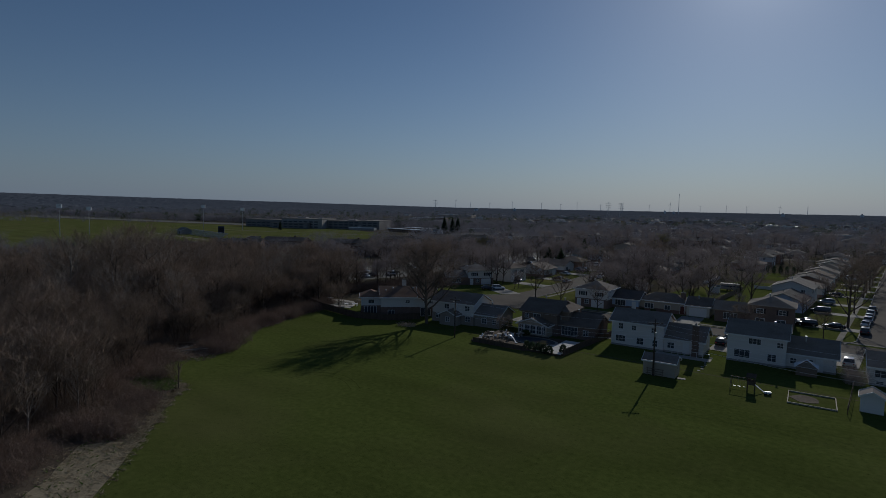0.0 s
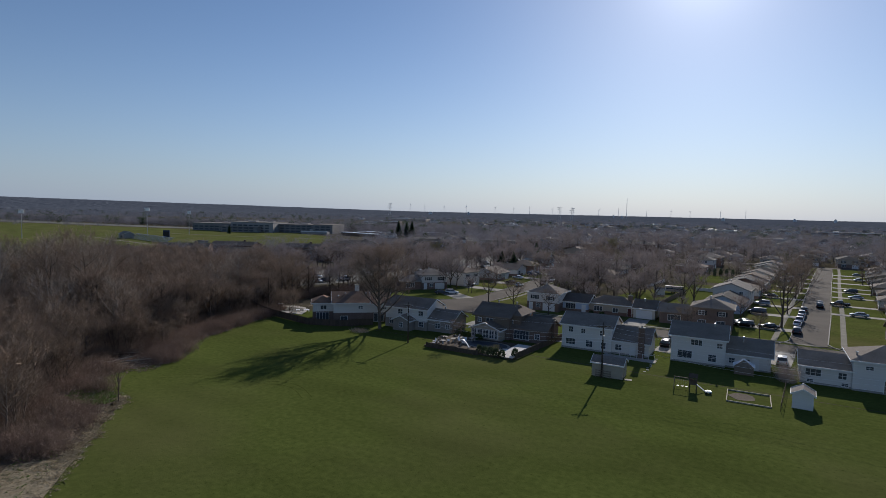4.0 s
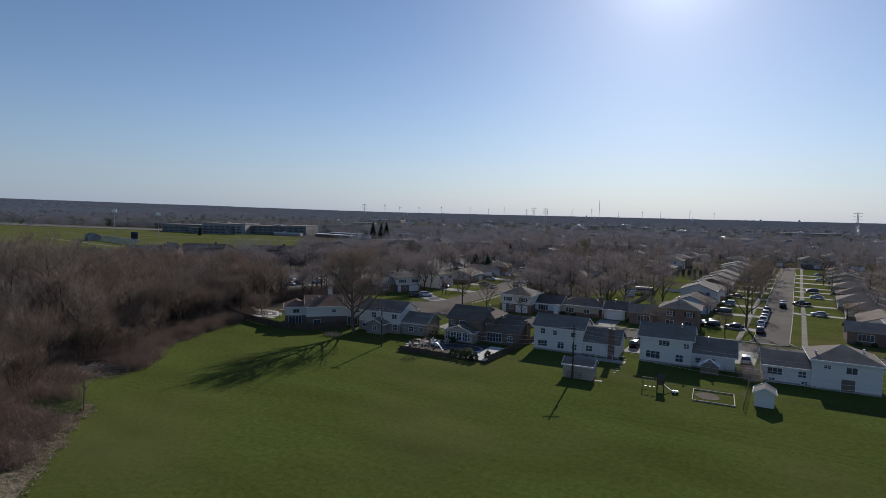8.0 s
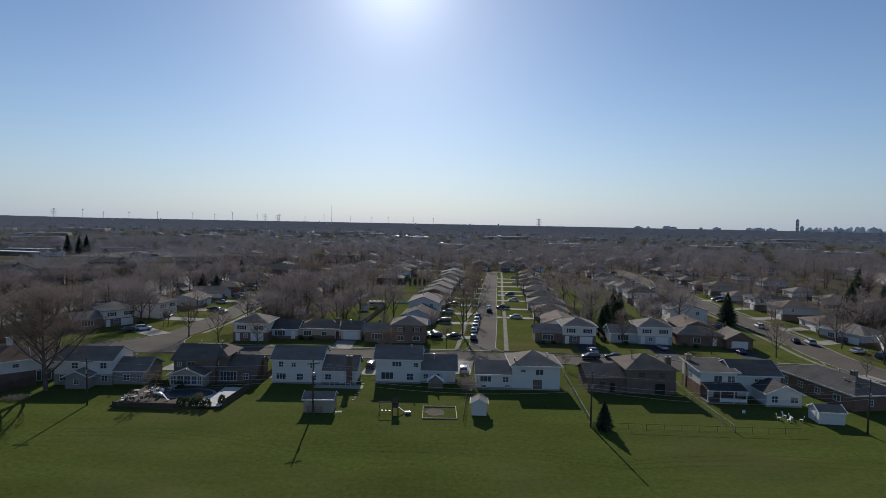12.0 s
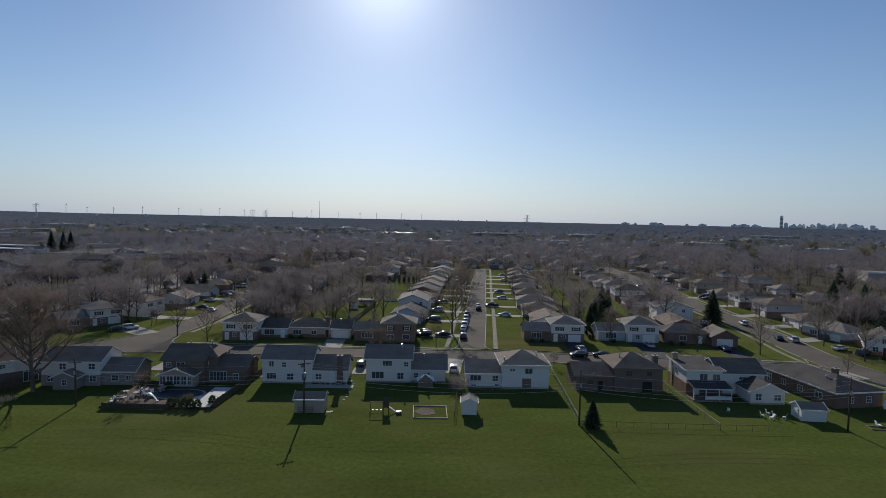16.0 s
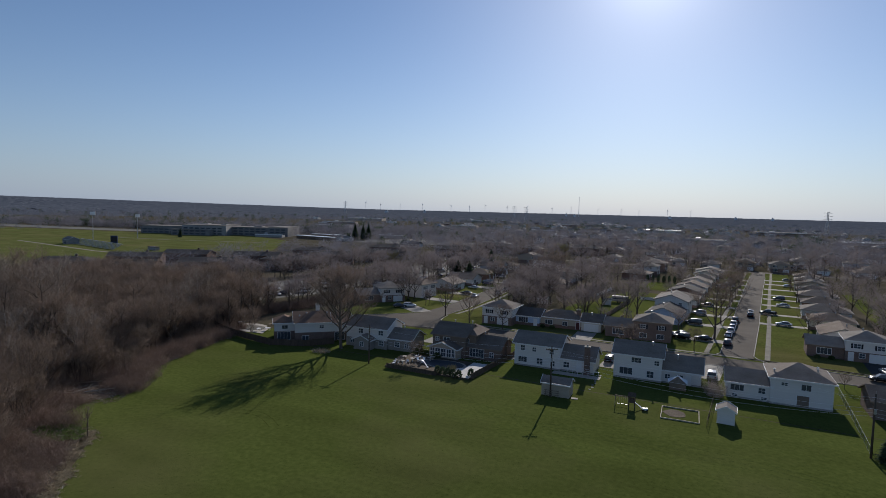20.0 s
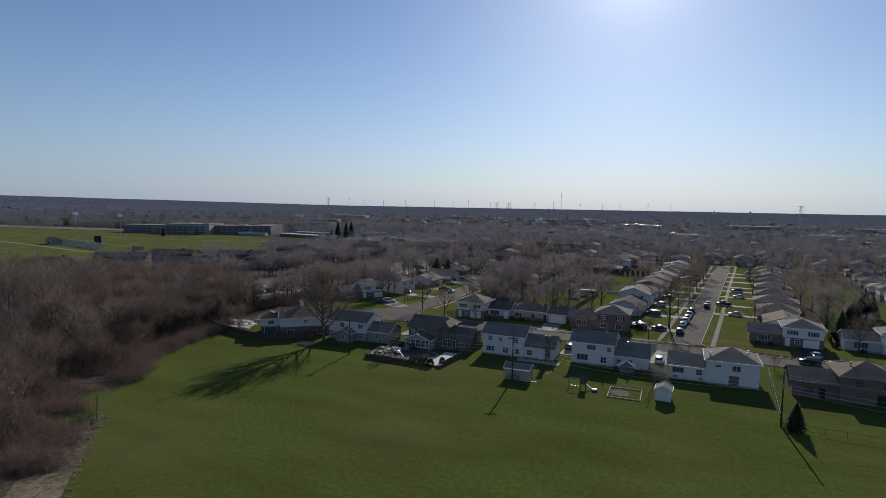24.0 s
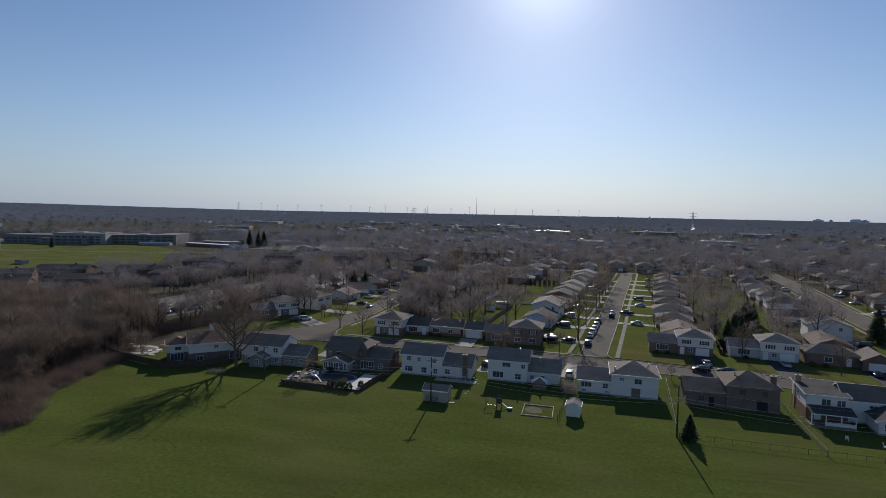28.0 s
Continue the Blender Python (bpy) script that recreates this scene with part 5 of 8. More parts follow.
part("roof_edge", Geo().bar((-1.9, 1.4, 1.74), (0, 0, 2.95), 0.3).bar((1.9, 1.4, 1.74), (0, 0, 2.95), 0.3).bar((-1.95, -1.3, 1.74), (-1.95, 1.3, 1.74), 0.3).bar((1.95, -1.3, 1.74), (1.95, 1.3, 1.74), 0.3), M["vinyl"], gaz, "pale fabric edge, whitened as if sunlit")
for x in (-1.75, 1.75):
    for y in (-1.25, 1.25):
        part("post", Geo().box(x - 0.05, y - 0.05, 0, x + 0.05, y + 0.05, 1.75), M["steel"], gaz)

for i in range(8):
    single("stepping_stone", Geo().prism([(0.32 * math.cos(k * 1.0472), 0.24 * math.sin(k * 1.0472), 0) for k in range(6)], (0, 0, 0.05)), M["block"], "dark flat stepping stone in the lawn", "stone", "stepping stones between the yards", m=pose(-19.0 + 0.25 * (i % 2), 112.6 + 1.5 * i, 0.012, 0, 0, 25 * i))
# the goal at the edge of the pitch
goal = empty("football_goal", pose(67.2, 69.2, 0, 0, 0, 90), "white football goal with two uprights", "goal")
part("crossbar", Geo().tube((-3.55, 0, 3.05), (3.55, 0, 3.05), 0.075, 0.075, 8), M["goal"], goal)
for x in (-3.55, 3.55):
    part("upright", Geo().tube((x, 0, 3.0), (x, 0, 6.1), 0.05, 0.05, 8), M["goal"], goal)
part("gooseneck", Geo().tube((0, -1.9, 0), (0, -1.9, 2.5), 0.09, 0.09, 8).tube((0, -1.9, 2.5), (0, -1.2, 3.0), 0.08, 0.08, 8).tube((0, -1.2, 3.0), (0, 0, 3.05), 0.08, 0.08, 8), M["goal"], goal)
part("base_plate", Geo().box(-0.7, -2.2, 0, 0.7, -1.6, 0.12), M["concrete"], goal)


# fences
def picket_fence(name, line, h, material, label, gap=2.4, solid=True, group="fences between the yards"):
    """Posts and panels along a line."""
    ob = empty(name, pose(*line[0], 0), label, "fence", group)
    ox, oy = line[0]
    for (x0, y0), (x1, y1) in zip(line, line[1:]):
        k = math.hypot(x1 - x0, y1 - y0)
        n = max(1, round(k / gap))
        ux, uy = (x1 - x0) / k, (y1 - y0) / k
        for i in range(n):
            a, b = k * i / n, k * (i + 1) / n
            p, q = (x0 - ox + ux * a, y0 - oy + uy * a), (x0 - ox + ux * b, y0 - oy + uy * b)
            w = 0.06 if solid else 0.03
            part("post", Geo().box(p[0] - w, p[1] - w, 0, p[0] + w, p[1] + w, h + 0.1), M[material], ob)
            if solid:
                boards, ring = max(2, int((b - a) / 0.30)), []
                for j in range(boards):
                    for e, out in ((j / boards, 0.0), (j / boards + 0.05 / boards, 0.025), ((j + 0.95) / boards, 0.025)):
                        ring.append((p[0] + (q[0] - p[0]) * e + uy * out, p[1] + (q[1] - p[1]) * e - ux * out, 0.06))
                ring += [(q[0], q[1], 0.06), (q[0] - uy * 0.03, q[1] + ux * 0.03, 0.06), (p[0] - uy * 0.03, p[1] + ux * 0.03, 0.06)]
                part("panel", Geo().prism(ring, (0, 0, h - 0.06)), M[material], ob)
            else:
                g = Geo()
                for z, tr in ((h, 0.03), (0.1, 0.012)):
                    g.tube((*p, z), (*q, z), tr, tr, 5)
                for j in range(1, 6):
                    c = (p[0] + (q[0] - p[0]) * j / 6, p[1] + (q[1] - p[1]) * j / 6)
                    g.tube((*c, 0.1), (*c, h), 0.006, 0.006, 3, False)
                part("mesh", g, M[material], ob)
    return ob


picket_fence("fence", [(-131, 119), (-119, 113.6), (-112, 110.9), (-105.5, 109.4), (-99.5, 108.2), (-96.0, 107.6)], 1.7, "fence_dark", "dark board fence along the field", 2.4)
picket_fence("fence", [(-96.0, 107.6), (-88.0, 110.6), (-83.0, 116.6)], 1.6, "fence_dark", "dark board fence behind the ranch house", 2.4)
picket_fence("fence", [(-60.8, 105.4), (-48.9, 105.2)], 1.0, "fence_dark", "low dark board wall around the terrace")
picket_fence("fence", [(-41.5, 106.5), (-41.0, 114), (-40.2, 122), (-39.6, 130)], 1.3, "fence_dark", "dark rail fence beside the terrace", 2.0)
picket_fence("chain_link_fence", [(1.8, 102.4), (2.4, 111), (3.0, 119)], 1.2, "fence_dark", "thin dark wire fence between two yards", 2.6, False)
picket_fence("fence", [(23.5, 102.2), (24.4, 119), (25.2, 136)], 1.2, "steel", "galvanised wire fence between two yards", 2.6, False)
picket_fence("chain_link_fence", [(23.6, 100.6), (47.0, 99.9), (58, 99.9)], 1.0, "fence_dark", "low dark wire fence along the field", 2.9, False)
picket_fence("chain_link_fence", [(47.0, 100.2), (47.0, 116.5), (47.6, 130)], 1.2, "steel", "low galvanised wire fence beside the porch", 2.6, False)
picket_fence("fence", [(85.2, 112.6), (98.6, 111.6)], 1.8, "vinyl", "white vinyl fence behind the round pool", 2.4)
picket_fence("fence", [(98.6, 111.6), (97.4, 106), (96.2, 100.8)], 1.8, "vinyl", "white vinyl fence beside the round pool", 2.4)
for line in ([(44.5, 171), (46, 190), (48, 215)], [(18, 176 + 40), (17.5, 216.2)], [(-30, 178), (-28, 205), (-26, 230)], [(60, 230), (64, 290)], [(-24.8, 175), (-23.5, 192)]):
    if math.hypot(line[0][0] - line[1][0], line[0][1] - line[1][1]) > 2:
        picket_fence("fence", line, 1.6, "wood", "weathered board fence between back yards", 2.6)

single("covered_pool", Geo().prism([(-114.0 + 4.6 * math.cos(a), 119.8 + 2.5 * math.sin(a) * (1 + 0.25 * math.cos(a)), 0.11) for a in [i * math.pi / 12 for i in range(24)]], (0, 0, 0.08)), M["lot"], "grey covered pool set in a pale deck", "pool")
for x, y, mm in ((-109.0, 117.6, "trim"), (-107.4, 119.2, "vinyl"), (-119.6, 121.8, "trim"), (-110.4, 123.8, "wood")):
    tb = empty("patio_table", pose(x, y, 0.1, 0, 0, x * 40), "small pale garden table on the pool deck", "table", "patio tables")
    part("tabletop", Geo().box(-0.7, -0.5, 0.68, 0.7, 0.5, 0.74), M[mm], tb)
    for lx in (-0.6, 0.6):
        for ly in (-0.4, 0.4):
            part("leg", Geo().box(lx - 0.04, ly - 0.04, 0, lx + 0.04, ly + 0.04, 0.68), M[mm], tb)
shed(-33.2, 218.0, 6, 3.2, 2.6, 2.0, 0.6, "white", "shingle_light", "small white shed on a back lawn")
shed(-55.0, 207.0, 3, 3.6, 2.6, 1.9, 0.6, "white", "shingle_light", "pale shed among bare trees behind a brick house")
picket_fence("fence", [(-23.4, 240.4), (-17.8, 240.0)], 1.2, "white", "white board fence across a back lawn")
picket_fence("fence", [(-40.6, 236), (-38.0, 262)], 1.3, "white", "pale fence along a back lawn")
# the terrace with its covered pool
single("terrace", Geo().box(-61.6, 105.9, 0, -41.8, 117.8, 0.30), M["litter"], "earth-coloured terrace around a covered pool", "terrace")
single("terrace_paving", Geo().box(-47.0, 106.2, 0.3, -42.0, 112.4, 0.34), M["pale_stone"], "pale stone paving at the terrace's corner", "paving")
single("terrace_paving", Geo().box(-45.6, 112.4, 0.3, -41.9, 117.7, 0.336), M["pale_stone"], "pale stone paving by the patio door", "paving")
pool_pts = [(-51.2 + 5.0 * math.cos(a), 113.2 + 2.6 * math.sin(a) * (1 + 0.2 * math.cos(a))) for a in [i * math.pi / 12 for i in range(24)]]
single("pool_coping", Geo().prism([(-51.2 + (x + 51.2) * 1.12, 113.2 + (y - 113.2) * 1.2, 0.302) for x, y in pool_pts], (0, 0, 0.03)), M["concrete"], "pale concrete coping around the covered pool", "coping")
single("covered_pool", Geo().prism([(x, y, 0.305) for x, y in pool_pts], (0, 0, 0.06)), M["cover"], "dark covered swimming pool in the terrace", "pool")
slide = empty("pool_slide", pose(-53.6, 108.6, 0.3, 0, 0, 10) @ Matrix.Diagonal((0.8, 0.9, 0.75, 1)), "white curved pool slide on the terrace", "slide")
arc = [(-1.5 + 3.0 * i / 10, 0, 0.15 + 1.9 * math.sin(math.pi * min(1, 0.25 + i / 12))) for i in range(11)]
g = Geo()
for a, b in zip(arc, arc[1:]):
    g.prism([(a[0], -0.3, a[2]), (a[0], 0.3, a[2]), (a[0], 0.3, a[2] + 0.12), (a[0], -0.3, a[2] + 0.12)], (b[0] - a[0], 0, b[2] - a[2]))
part("chute", g, M["vinyl"], slide)
part("ladder", Geo().tube((-1.2, -0.25, 0), (-0.6, -0.25, 2.0), 0.03, 0.03, 6).tube((-1.2, 0.25, 0), (-0.6, 0.25, 2.0), 0.03, 0.03, 6), M["steel"], slide)
rng = random.Random(11)
for i in range(27):
    x, y = rng.uniform(-60.8, -54.5), rng.uniform(106.8, 115.5)
    if i % 3:
        ob = empty("patio_chair", pose(x, y, 0.3, 0, 0, rng.uniform(0, 360)), "pale patio chair on the stone terrace", "chair", "patio furniture on the terrace")
        part("seat", Geo().box(-0.28, -0.28, 0.38, 0.28, 0.28, 0.44), M["vinyl" if i % 2 else "wood"], ob)
        part("backrest", Geo().prism([(-0.28, 0.24, 0.44), (0.28, 0.24, 0.44), (0.28, 0.28, 0.44), (-0.28, 0.28, 0.44)], (0, 0.12, 0.5)), M["vinyl" if i % 2 else "wood"], ob)
        for a in (-0.25, 0.21):
            for b in (-0.25, 0.21):
                part("leg", Geo().box(a, b, 0, a + 0.04, b + 0.04, 0.38), M["steel"], ob)
    else:
        ob = empty("patio_table", pose(x, y, 0.3), "round pale patio table on the terrace", "table", "patio furniture on the terrace")
        part("tabletop", Geo().tube((0, 0, 0.70), (0, 0, 0.74), 0.6, 0.6, 16), M["stone"], ob)
        part("pedestal", Geo().tube((0, 0, 0), (0, 0, 0.70), 0.2, 0.06, 8), M["steel"], ob)
for x, y, s in ((58.3, 107.0, 0.85), (59.4, 106.0, 0.85), (60.6, 107.2, 0.85), (61.8, 106.2, 0.85), (60.0, 108.2, 0.85), (53.2, 109.2, 0.85), (76.5, 103.0, 1.2)):
    ob = empty("lawn_chair", pose(x, y, 0, 0, 0, rng.uniform(0, 360)), "white plastic lawn chair on the grass", "chair", "lawn chairs")
    part("seat", Geo().box(-0.3 * s, -0.3 * s, 0.36, 0.3 * s, 0.3 * s, 0.42), M["vinyl"], ob)
    part("backrest", Geo().prism([(-0.3 * s, 0.24 * s, 0.42), (0.3 * s, 0.24 * s, 0.42), (0.3 * s, 0.3 * s, 0.42), (-0.3 * s, 0.3 * s, 0.42)], (0, 0.2, 0.6)), M["vinyl"], ob)
    for a in (-0.27, 0.23):
        for b in (-0.27, 0.23):
            part("leg", Geo().box(a, b, 0, a + 0.04, b + 0.04, 0.36), M["vinyl"], ob)
rp = empty("round_pool", pose(91.2, 105.4, 0), "round above-ground pool with pale wall", "pool")
ring = [(3.9 * math.cos(i * math.pi / 18), 2.9 * math.sin(i * math.pi / 18)) for i in range(36)]
g, g2 = Geo(), Geo()
for i in range(36):
    (x0, y0), (x1, y1) = ring[i], ring[(i + 1) % 36]
    g.poly((x0, y0, 0), (x1, y1, 0), (x1, y1, 1.25), (x0, y0, 1.25)).poly((x1 * 0.98, y1 * 0.98, 0), (x0 * 0.98, y0 * 0.98, 0), (x0 * 0.98, y0 * 0.98, 1.25), (x1 * 0.98, y1 * 0.98, 1.25))
    g2.prism([(x0 * 1.02, y0 * 1.02, 1.25), (x1 * 1.02, y1 * 1.02, 1.25), (x1 * 0.95, y1 * 0.95, 1.25), (x0 * 0.95, y0 * 0.95, 1.25)], (0, 0, 0.05))
part("pool_wall", g, M["pool_wall"], rp)
part("rim", g2, M["trim"], rp)
part("water", Geo().poly(*[(x * 0.975, y * 0.975, 1.0) for x, y in ring]), M["water"], rp)
for x, y, rr, h, mm, lab in ((85.6, 107.6, 0.9, 1.3, "vinyl", "white covered barbecue beside the pool"), (87.0, 109.8, 0.7, 1.5, "car_navy", "blue covered bin by the white fence")):
    single("covered_grill", Geo().tube((0, 0, 0), (0, 0, h * 0.7), rr, rr * 0.95, 12).tube((0, 0, h * 0.7), (0, 0, h), rr * 0.95, rr * 0.45, 12), M[mm], lab, "grill", m=pose(x, y, 0))
single("play_frame", Geo().box(-1.8, -0.9, 0, 1.8, -0.75, 0.18).box(-1.8, 0.75, 0, 1.8, 0.9, 0.18).box(-1.8, -0.75, 0, -1.65, 0.75, 0.18).box(1.65, -0.75, 0, 1.8, 0.75, 0.18), M["wood"], "low timber frame in the grass", "planter", m=pose(76.0, 102.2, 0, 0, 0, -5))
porch = empty("porch", pose(51.6, 118.6, 0, 0, 0, -1.5), "covered white back porch with dark roof", "porch")
part("porch_roof", Geo().prism([(-2.2, -3.4, 2.45), (5.6, -3.4, 2.45), (5.6, -3.4, 2.6), (-2.2, -3.4, 2.6)], (0, 3.4, 0.7)), M["shingle_dark"], porch)
for x in (-2.0, 0.4, 3.0, 5.4):
    part("post", Geo().box(x - 0.08, -3.3, 0, x + 0.08, -3.14, 2.5), M["trim"], porch)
part("deck", Geo().box(-2.2, -3.4, 0, 5.6, 0, 0.3), M["wood"], porch)
part("railing", Geo().box(0.5, -3.3, 1.0, 5.4, -3.2, 1.1).box(0.5, -3.3, 0.4, 5.4, -3.22, 0.95), M["trim"], porch)
part("gutter", Geo().box(-2.25, -3.5, 2.42, 5.65, -3.4, 2.58), M["trim"], porch)
bal = empty("patio", pose(-25.4, 121.2, 0), "thin pale patio railing behind the white house", "railing")
for i in range(7):
    part("post", Geo().box(i * 1.1 - 0.03, -0.03, 0, i * 1.1 + 0.03, 0.03, 1.05), M["trim"], bal)
part("rail", Geo().box(-0.05, -0.04, 1.05, 6.7, 0.04, 1.12), M["trim"], bal)
part("paving", Geo().box(-3.0, -1.6, 0, 7.0, 0.6, 0.08), M["stone"], bal, "pale patio stones")


# ---- cars ----
def car_meshes(kind):
    """The parts of a car pointing along +x: name, shape, material, parent part."""
    L, Wd, H = {"sedan": (4.7, 1.82, 1.45), "suv": (4.6, 1.88, 1.72), "van": (5.0, 1.95, 1.8), "pickup": (5.5, 1.95, 1.82)}[kind]
    hw, belt = Wd / 2, {"sedan": 0.92, "suv": 1.05, "van": 1.05, "pickup": 1.08}[kind]
    a, b = -L / 2, L / 2
    side = [(a, 0.35), (a - 0.02, 0.62), (a + 0.06, belt - 0.06), (a + 0.5, belt), (b - 1.25, belt), (b - 0.25, belt - 0.14), (b, 0.66), (b, 0.35), (b - 0.5, 0.24), (a + 0.5, 0.24)]
    g = Geo()
    # rings across the car share their points, so that the shoulders shade round
    n, across = len(side), ((-hw, 0), (-hw + 0.10, 0.75), (-hw * 0.45, 1.0), (0, 1.06), (hw * 0.45, 1.0), (hw - 0.10, 0.75), (hw, 0))
    for y, s in across:
        g.v += [(x * (0.985 + 0.015 * min(s, 1)), y, z + (0.06 * (s - 1) if z > 0.8 else 0.02 * (1 - s))) for x, z in side]
    for k in range(len(across) - 1):
        g.f += [(k * n + i, k * n + (i + 1) % n, k * n + n + (i + 1) % n, k * n + n + i) for i in range(n)]
    g.f += [tuple(range(n - 1, -1, -1)), tuple(range((len(across) - 1) * n, len(across) * n))]
    if kind == "sedan":
        cab = [(a + 0.55, belt), (a + 1.15, H), (b - 2.15, H), (b - 1.2, belt)]
    elif kind == "suv":
        cab = [(a + 0.08, belt), (a + 0.35, H), (b - 1.95, H), (b - 1.15, belt)]
    elif kind == "van":
        cab = [(a + 0.05, belt), (a + 0.25, H), (b - 1.75, H), (b - 0.85, belt)]
    else:
        cab = [(a + 1.85, belt), (a + 2.05, H), (b - 2.05, H), (b - 1.3, belt)]
    glass = Geo()
    lo, hi = hw - 0.08, hw - 0.24
    p = [(cab[0][0], -lo, belt - 0.02), (cab[3][0], -lo, belt - 0.02), (cab[3][0], lo, belt - 0.02), (cab[0][0], lo, belt - 0.02),
         (cab[1][0], -hi, H - 0.06), (cab[2][0], -hi, H - 0.06), (cab[2][0], hi, H - 0.06), (cab[1][0], hi, H - 0.06)]
    for f in ((0, 1, 5, 4), (1, 2, 6, 5), (2, 3, 7, 6), (3, 0, 4, 7)):
        glass.poly(*[p[k] for k in f])
    roof = Geo()
    x0, x1, k = cab[1][0] - 0.06, cab[2][0] + 0.06, 5
    for i in range(k + 1):
        for j in range(k + 1):
            u, v = 2 * i / k - 1, 2 * j / k - 1
            roof.v.append(((x0 + x1) / 2 + u * (x1 - x0) / 2, v * (hi + 0.03), H - 0.08 + 0.13 * (1 - u * u) * (1 - v * v)))
    roof.f += [(i * (k + 1) + j, (i + 1) * (k + 1) + j, (i + 1) * (k + 1) + j + 1, i * (k + 1) + j + 1) for i in range(k) for j in range(k)]
    for i, (px, dx) in ((0, (cab[0][0], 0.16)), (2, ((cab[0][0] + cab[3][0]) / 2, 0.10)), (k, (cab[3][0], -0.16))):
        for j, s in ((0, -1), (k, 1)):
            n = len(roof.v)
            roof.v += [(px, s * (lo + 0.01), belt - 0.02), (px + dx, s * (lo + 0.01), belt - 0.02)]
            roof.f.append((i * (k + 1) + j, n, n + 1))
    if kind == "pickup":
        g.box(a + 0.1, -hw + 0.02, belt - 0.05, a + 1.85, -hw + 0.12, belt + 0.05).box(a + 0.1, hw - 0.12, belt - 0.05, a + 1.85, hw - 0.02, belt + 0.05)
    return {"L": L, "hw": hw, "body": g, "roof": roof, "glass": glass, "belt": belt}


CAR_TYPES = {}
WHEEL = Geo().tube((0, -0.11, 0.33), (0, 0.11, 0.33), 0.33, 0.33, 14).mesh("tyre", M["tyre"])
RIM = Geo().tube((0, -0.115, 0.33), (0, 0.115, 0.33), 0.2, 0.2, 10).mesh("rim", M["rim"])


def car(kind, paint, x, y, rz, z=0.03, label="", group="parked cars"):
    key = (kind, paint)
    if key in CAR_TYPES:
        ob = copy_thing(CAR_TYPES[key], pose(x, y, z, 0, 0, rz))
    else:
        d = car_meshes(kind)
        what = {"sedan": "sedan", "suv": "sport utility car", "van": "minivan", "pickup": "pickup truck"}[kind]
        ob = empty("car", pose(x, y, z, 0, 0, rz), f"{paint} {what} parked with dark windows", "car", group)
        body = part("body", d["body"], M["car_" + paint], ob, smooth=True)
        part("roof", d["roof"], M["car_" + paint], body, smooth=True)
        part("window", d["glass"], M["glass"], body)
        L, hw = d["L"], d["hw"]
        for s in (-1, 1):
            part("headlight", Geo().box(L / 2 - 0.16, s * (hw - 0.34) - 0.16, 0.62, L / 2 + 0.01, s * (hw - 0.34) + 0.16, 0.76), M["lamp_clear"], body)
            part("tail_light", Geo().box(-L / 2 - 0.02, s * (hw - 0.26) - 0.12, 0.66, -L / 2 + 0.12, s * (hw - 0.26) + 0.12, 0.86), M["lamp_red"], body)
            part("mirror", Geo().box(L / 2 - 1.55, s * hw - 0.02 + (0 if s > 0 else -0.14), d["belt"], L / 2 - 1.4, s * hw + 0.14 + (0 if s > 0 else -0.12), d["belt"] + 0.14), M["car_" + paint], body)
        for wx in (-L / 2 + 0.85, L / 2 - 0.9):
            for s in (-1, 1):
                wheel = new("wheel", WHEEL)
                wheel.parent, wheel.location = ob, (wx, s * (hw - 0.10), 0)
                rim = new("rim", RIM)
                rim.parent = wheel
        CAR_TYPES[key] = ob
    return ob


st = 85.1    # heading of the side street
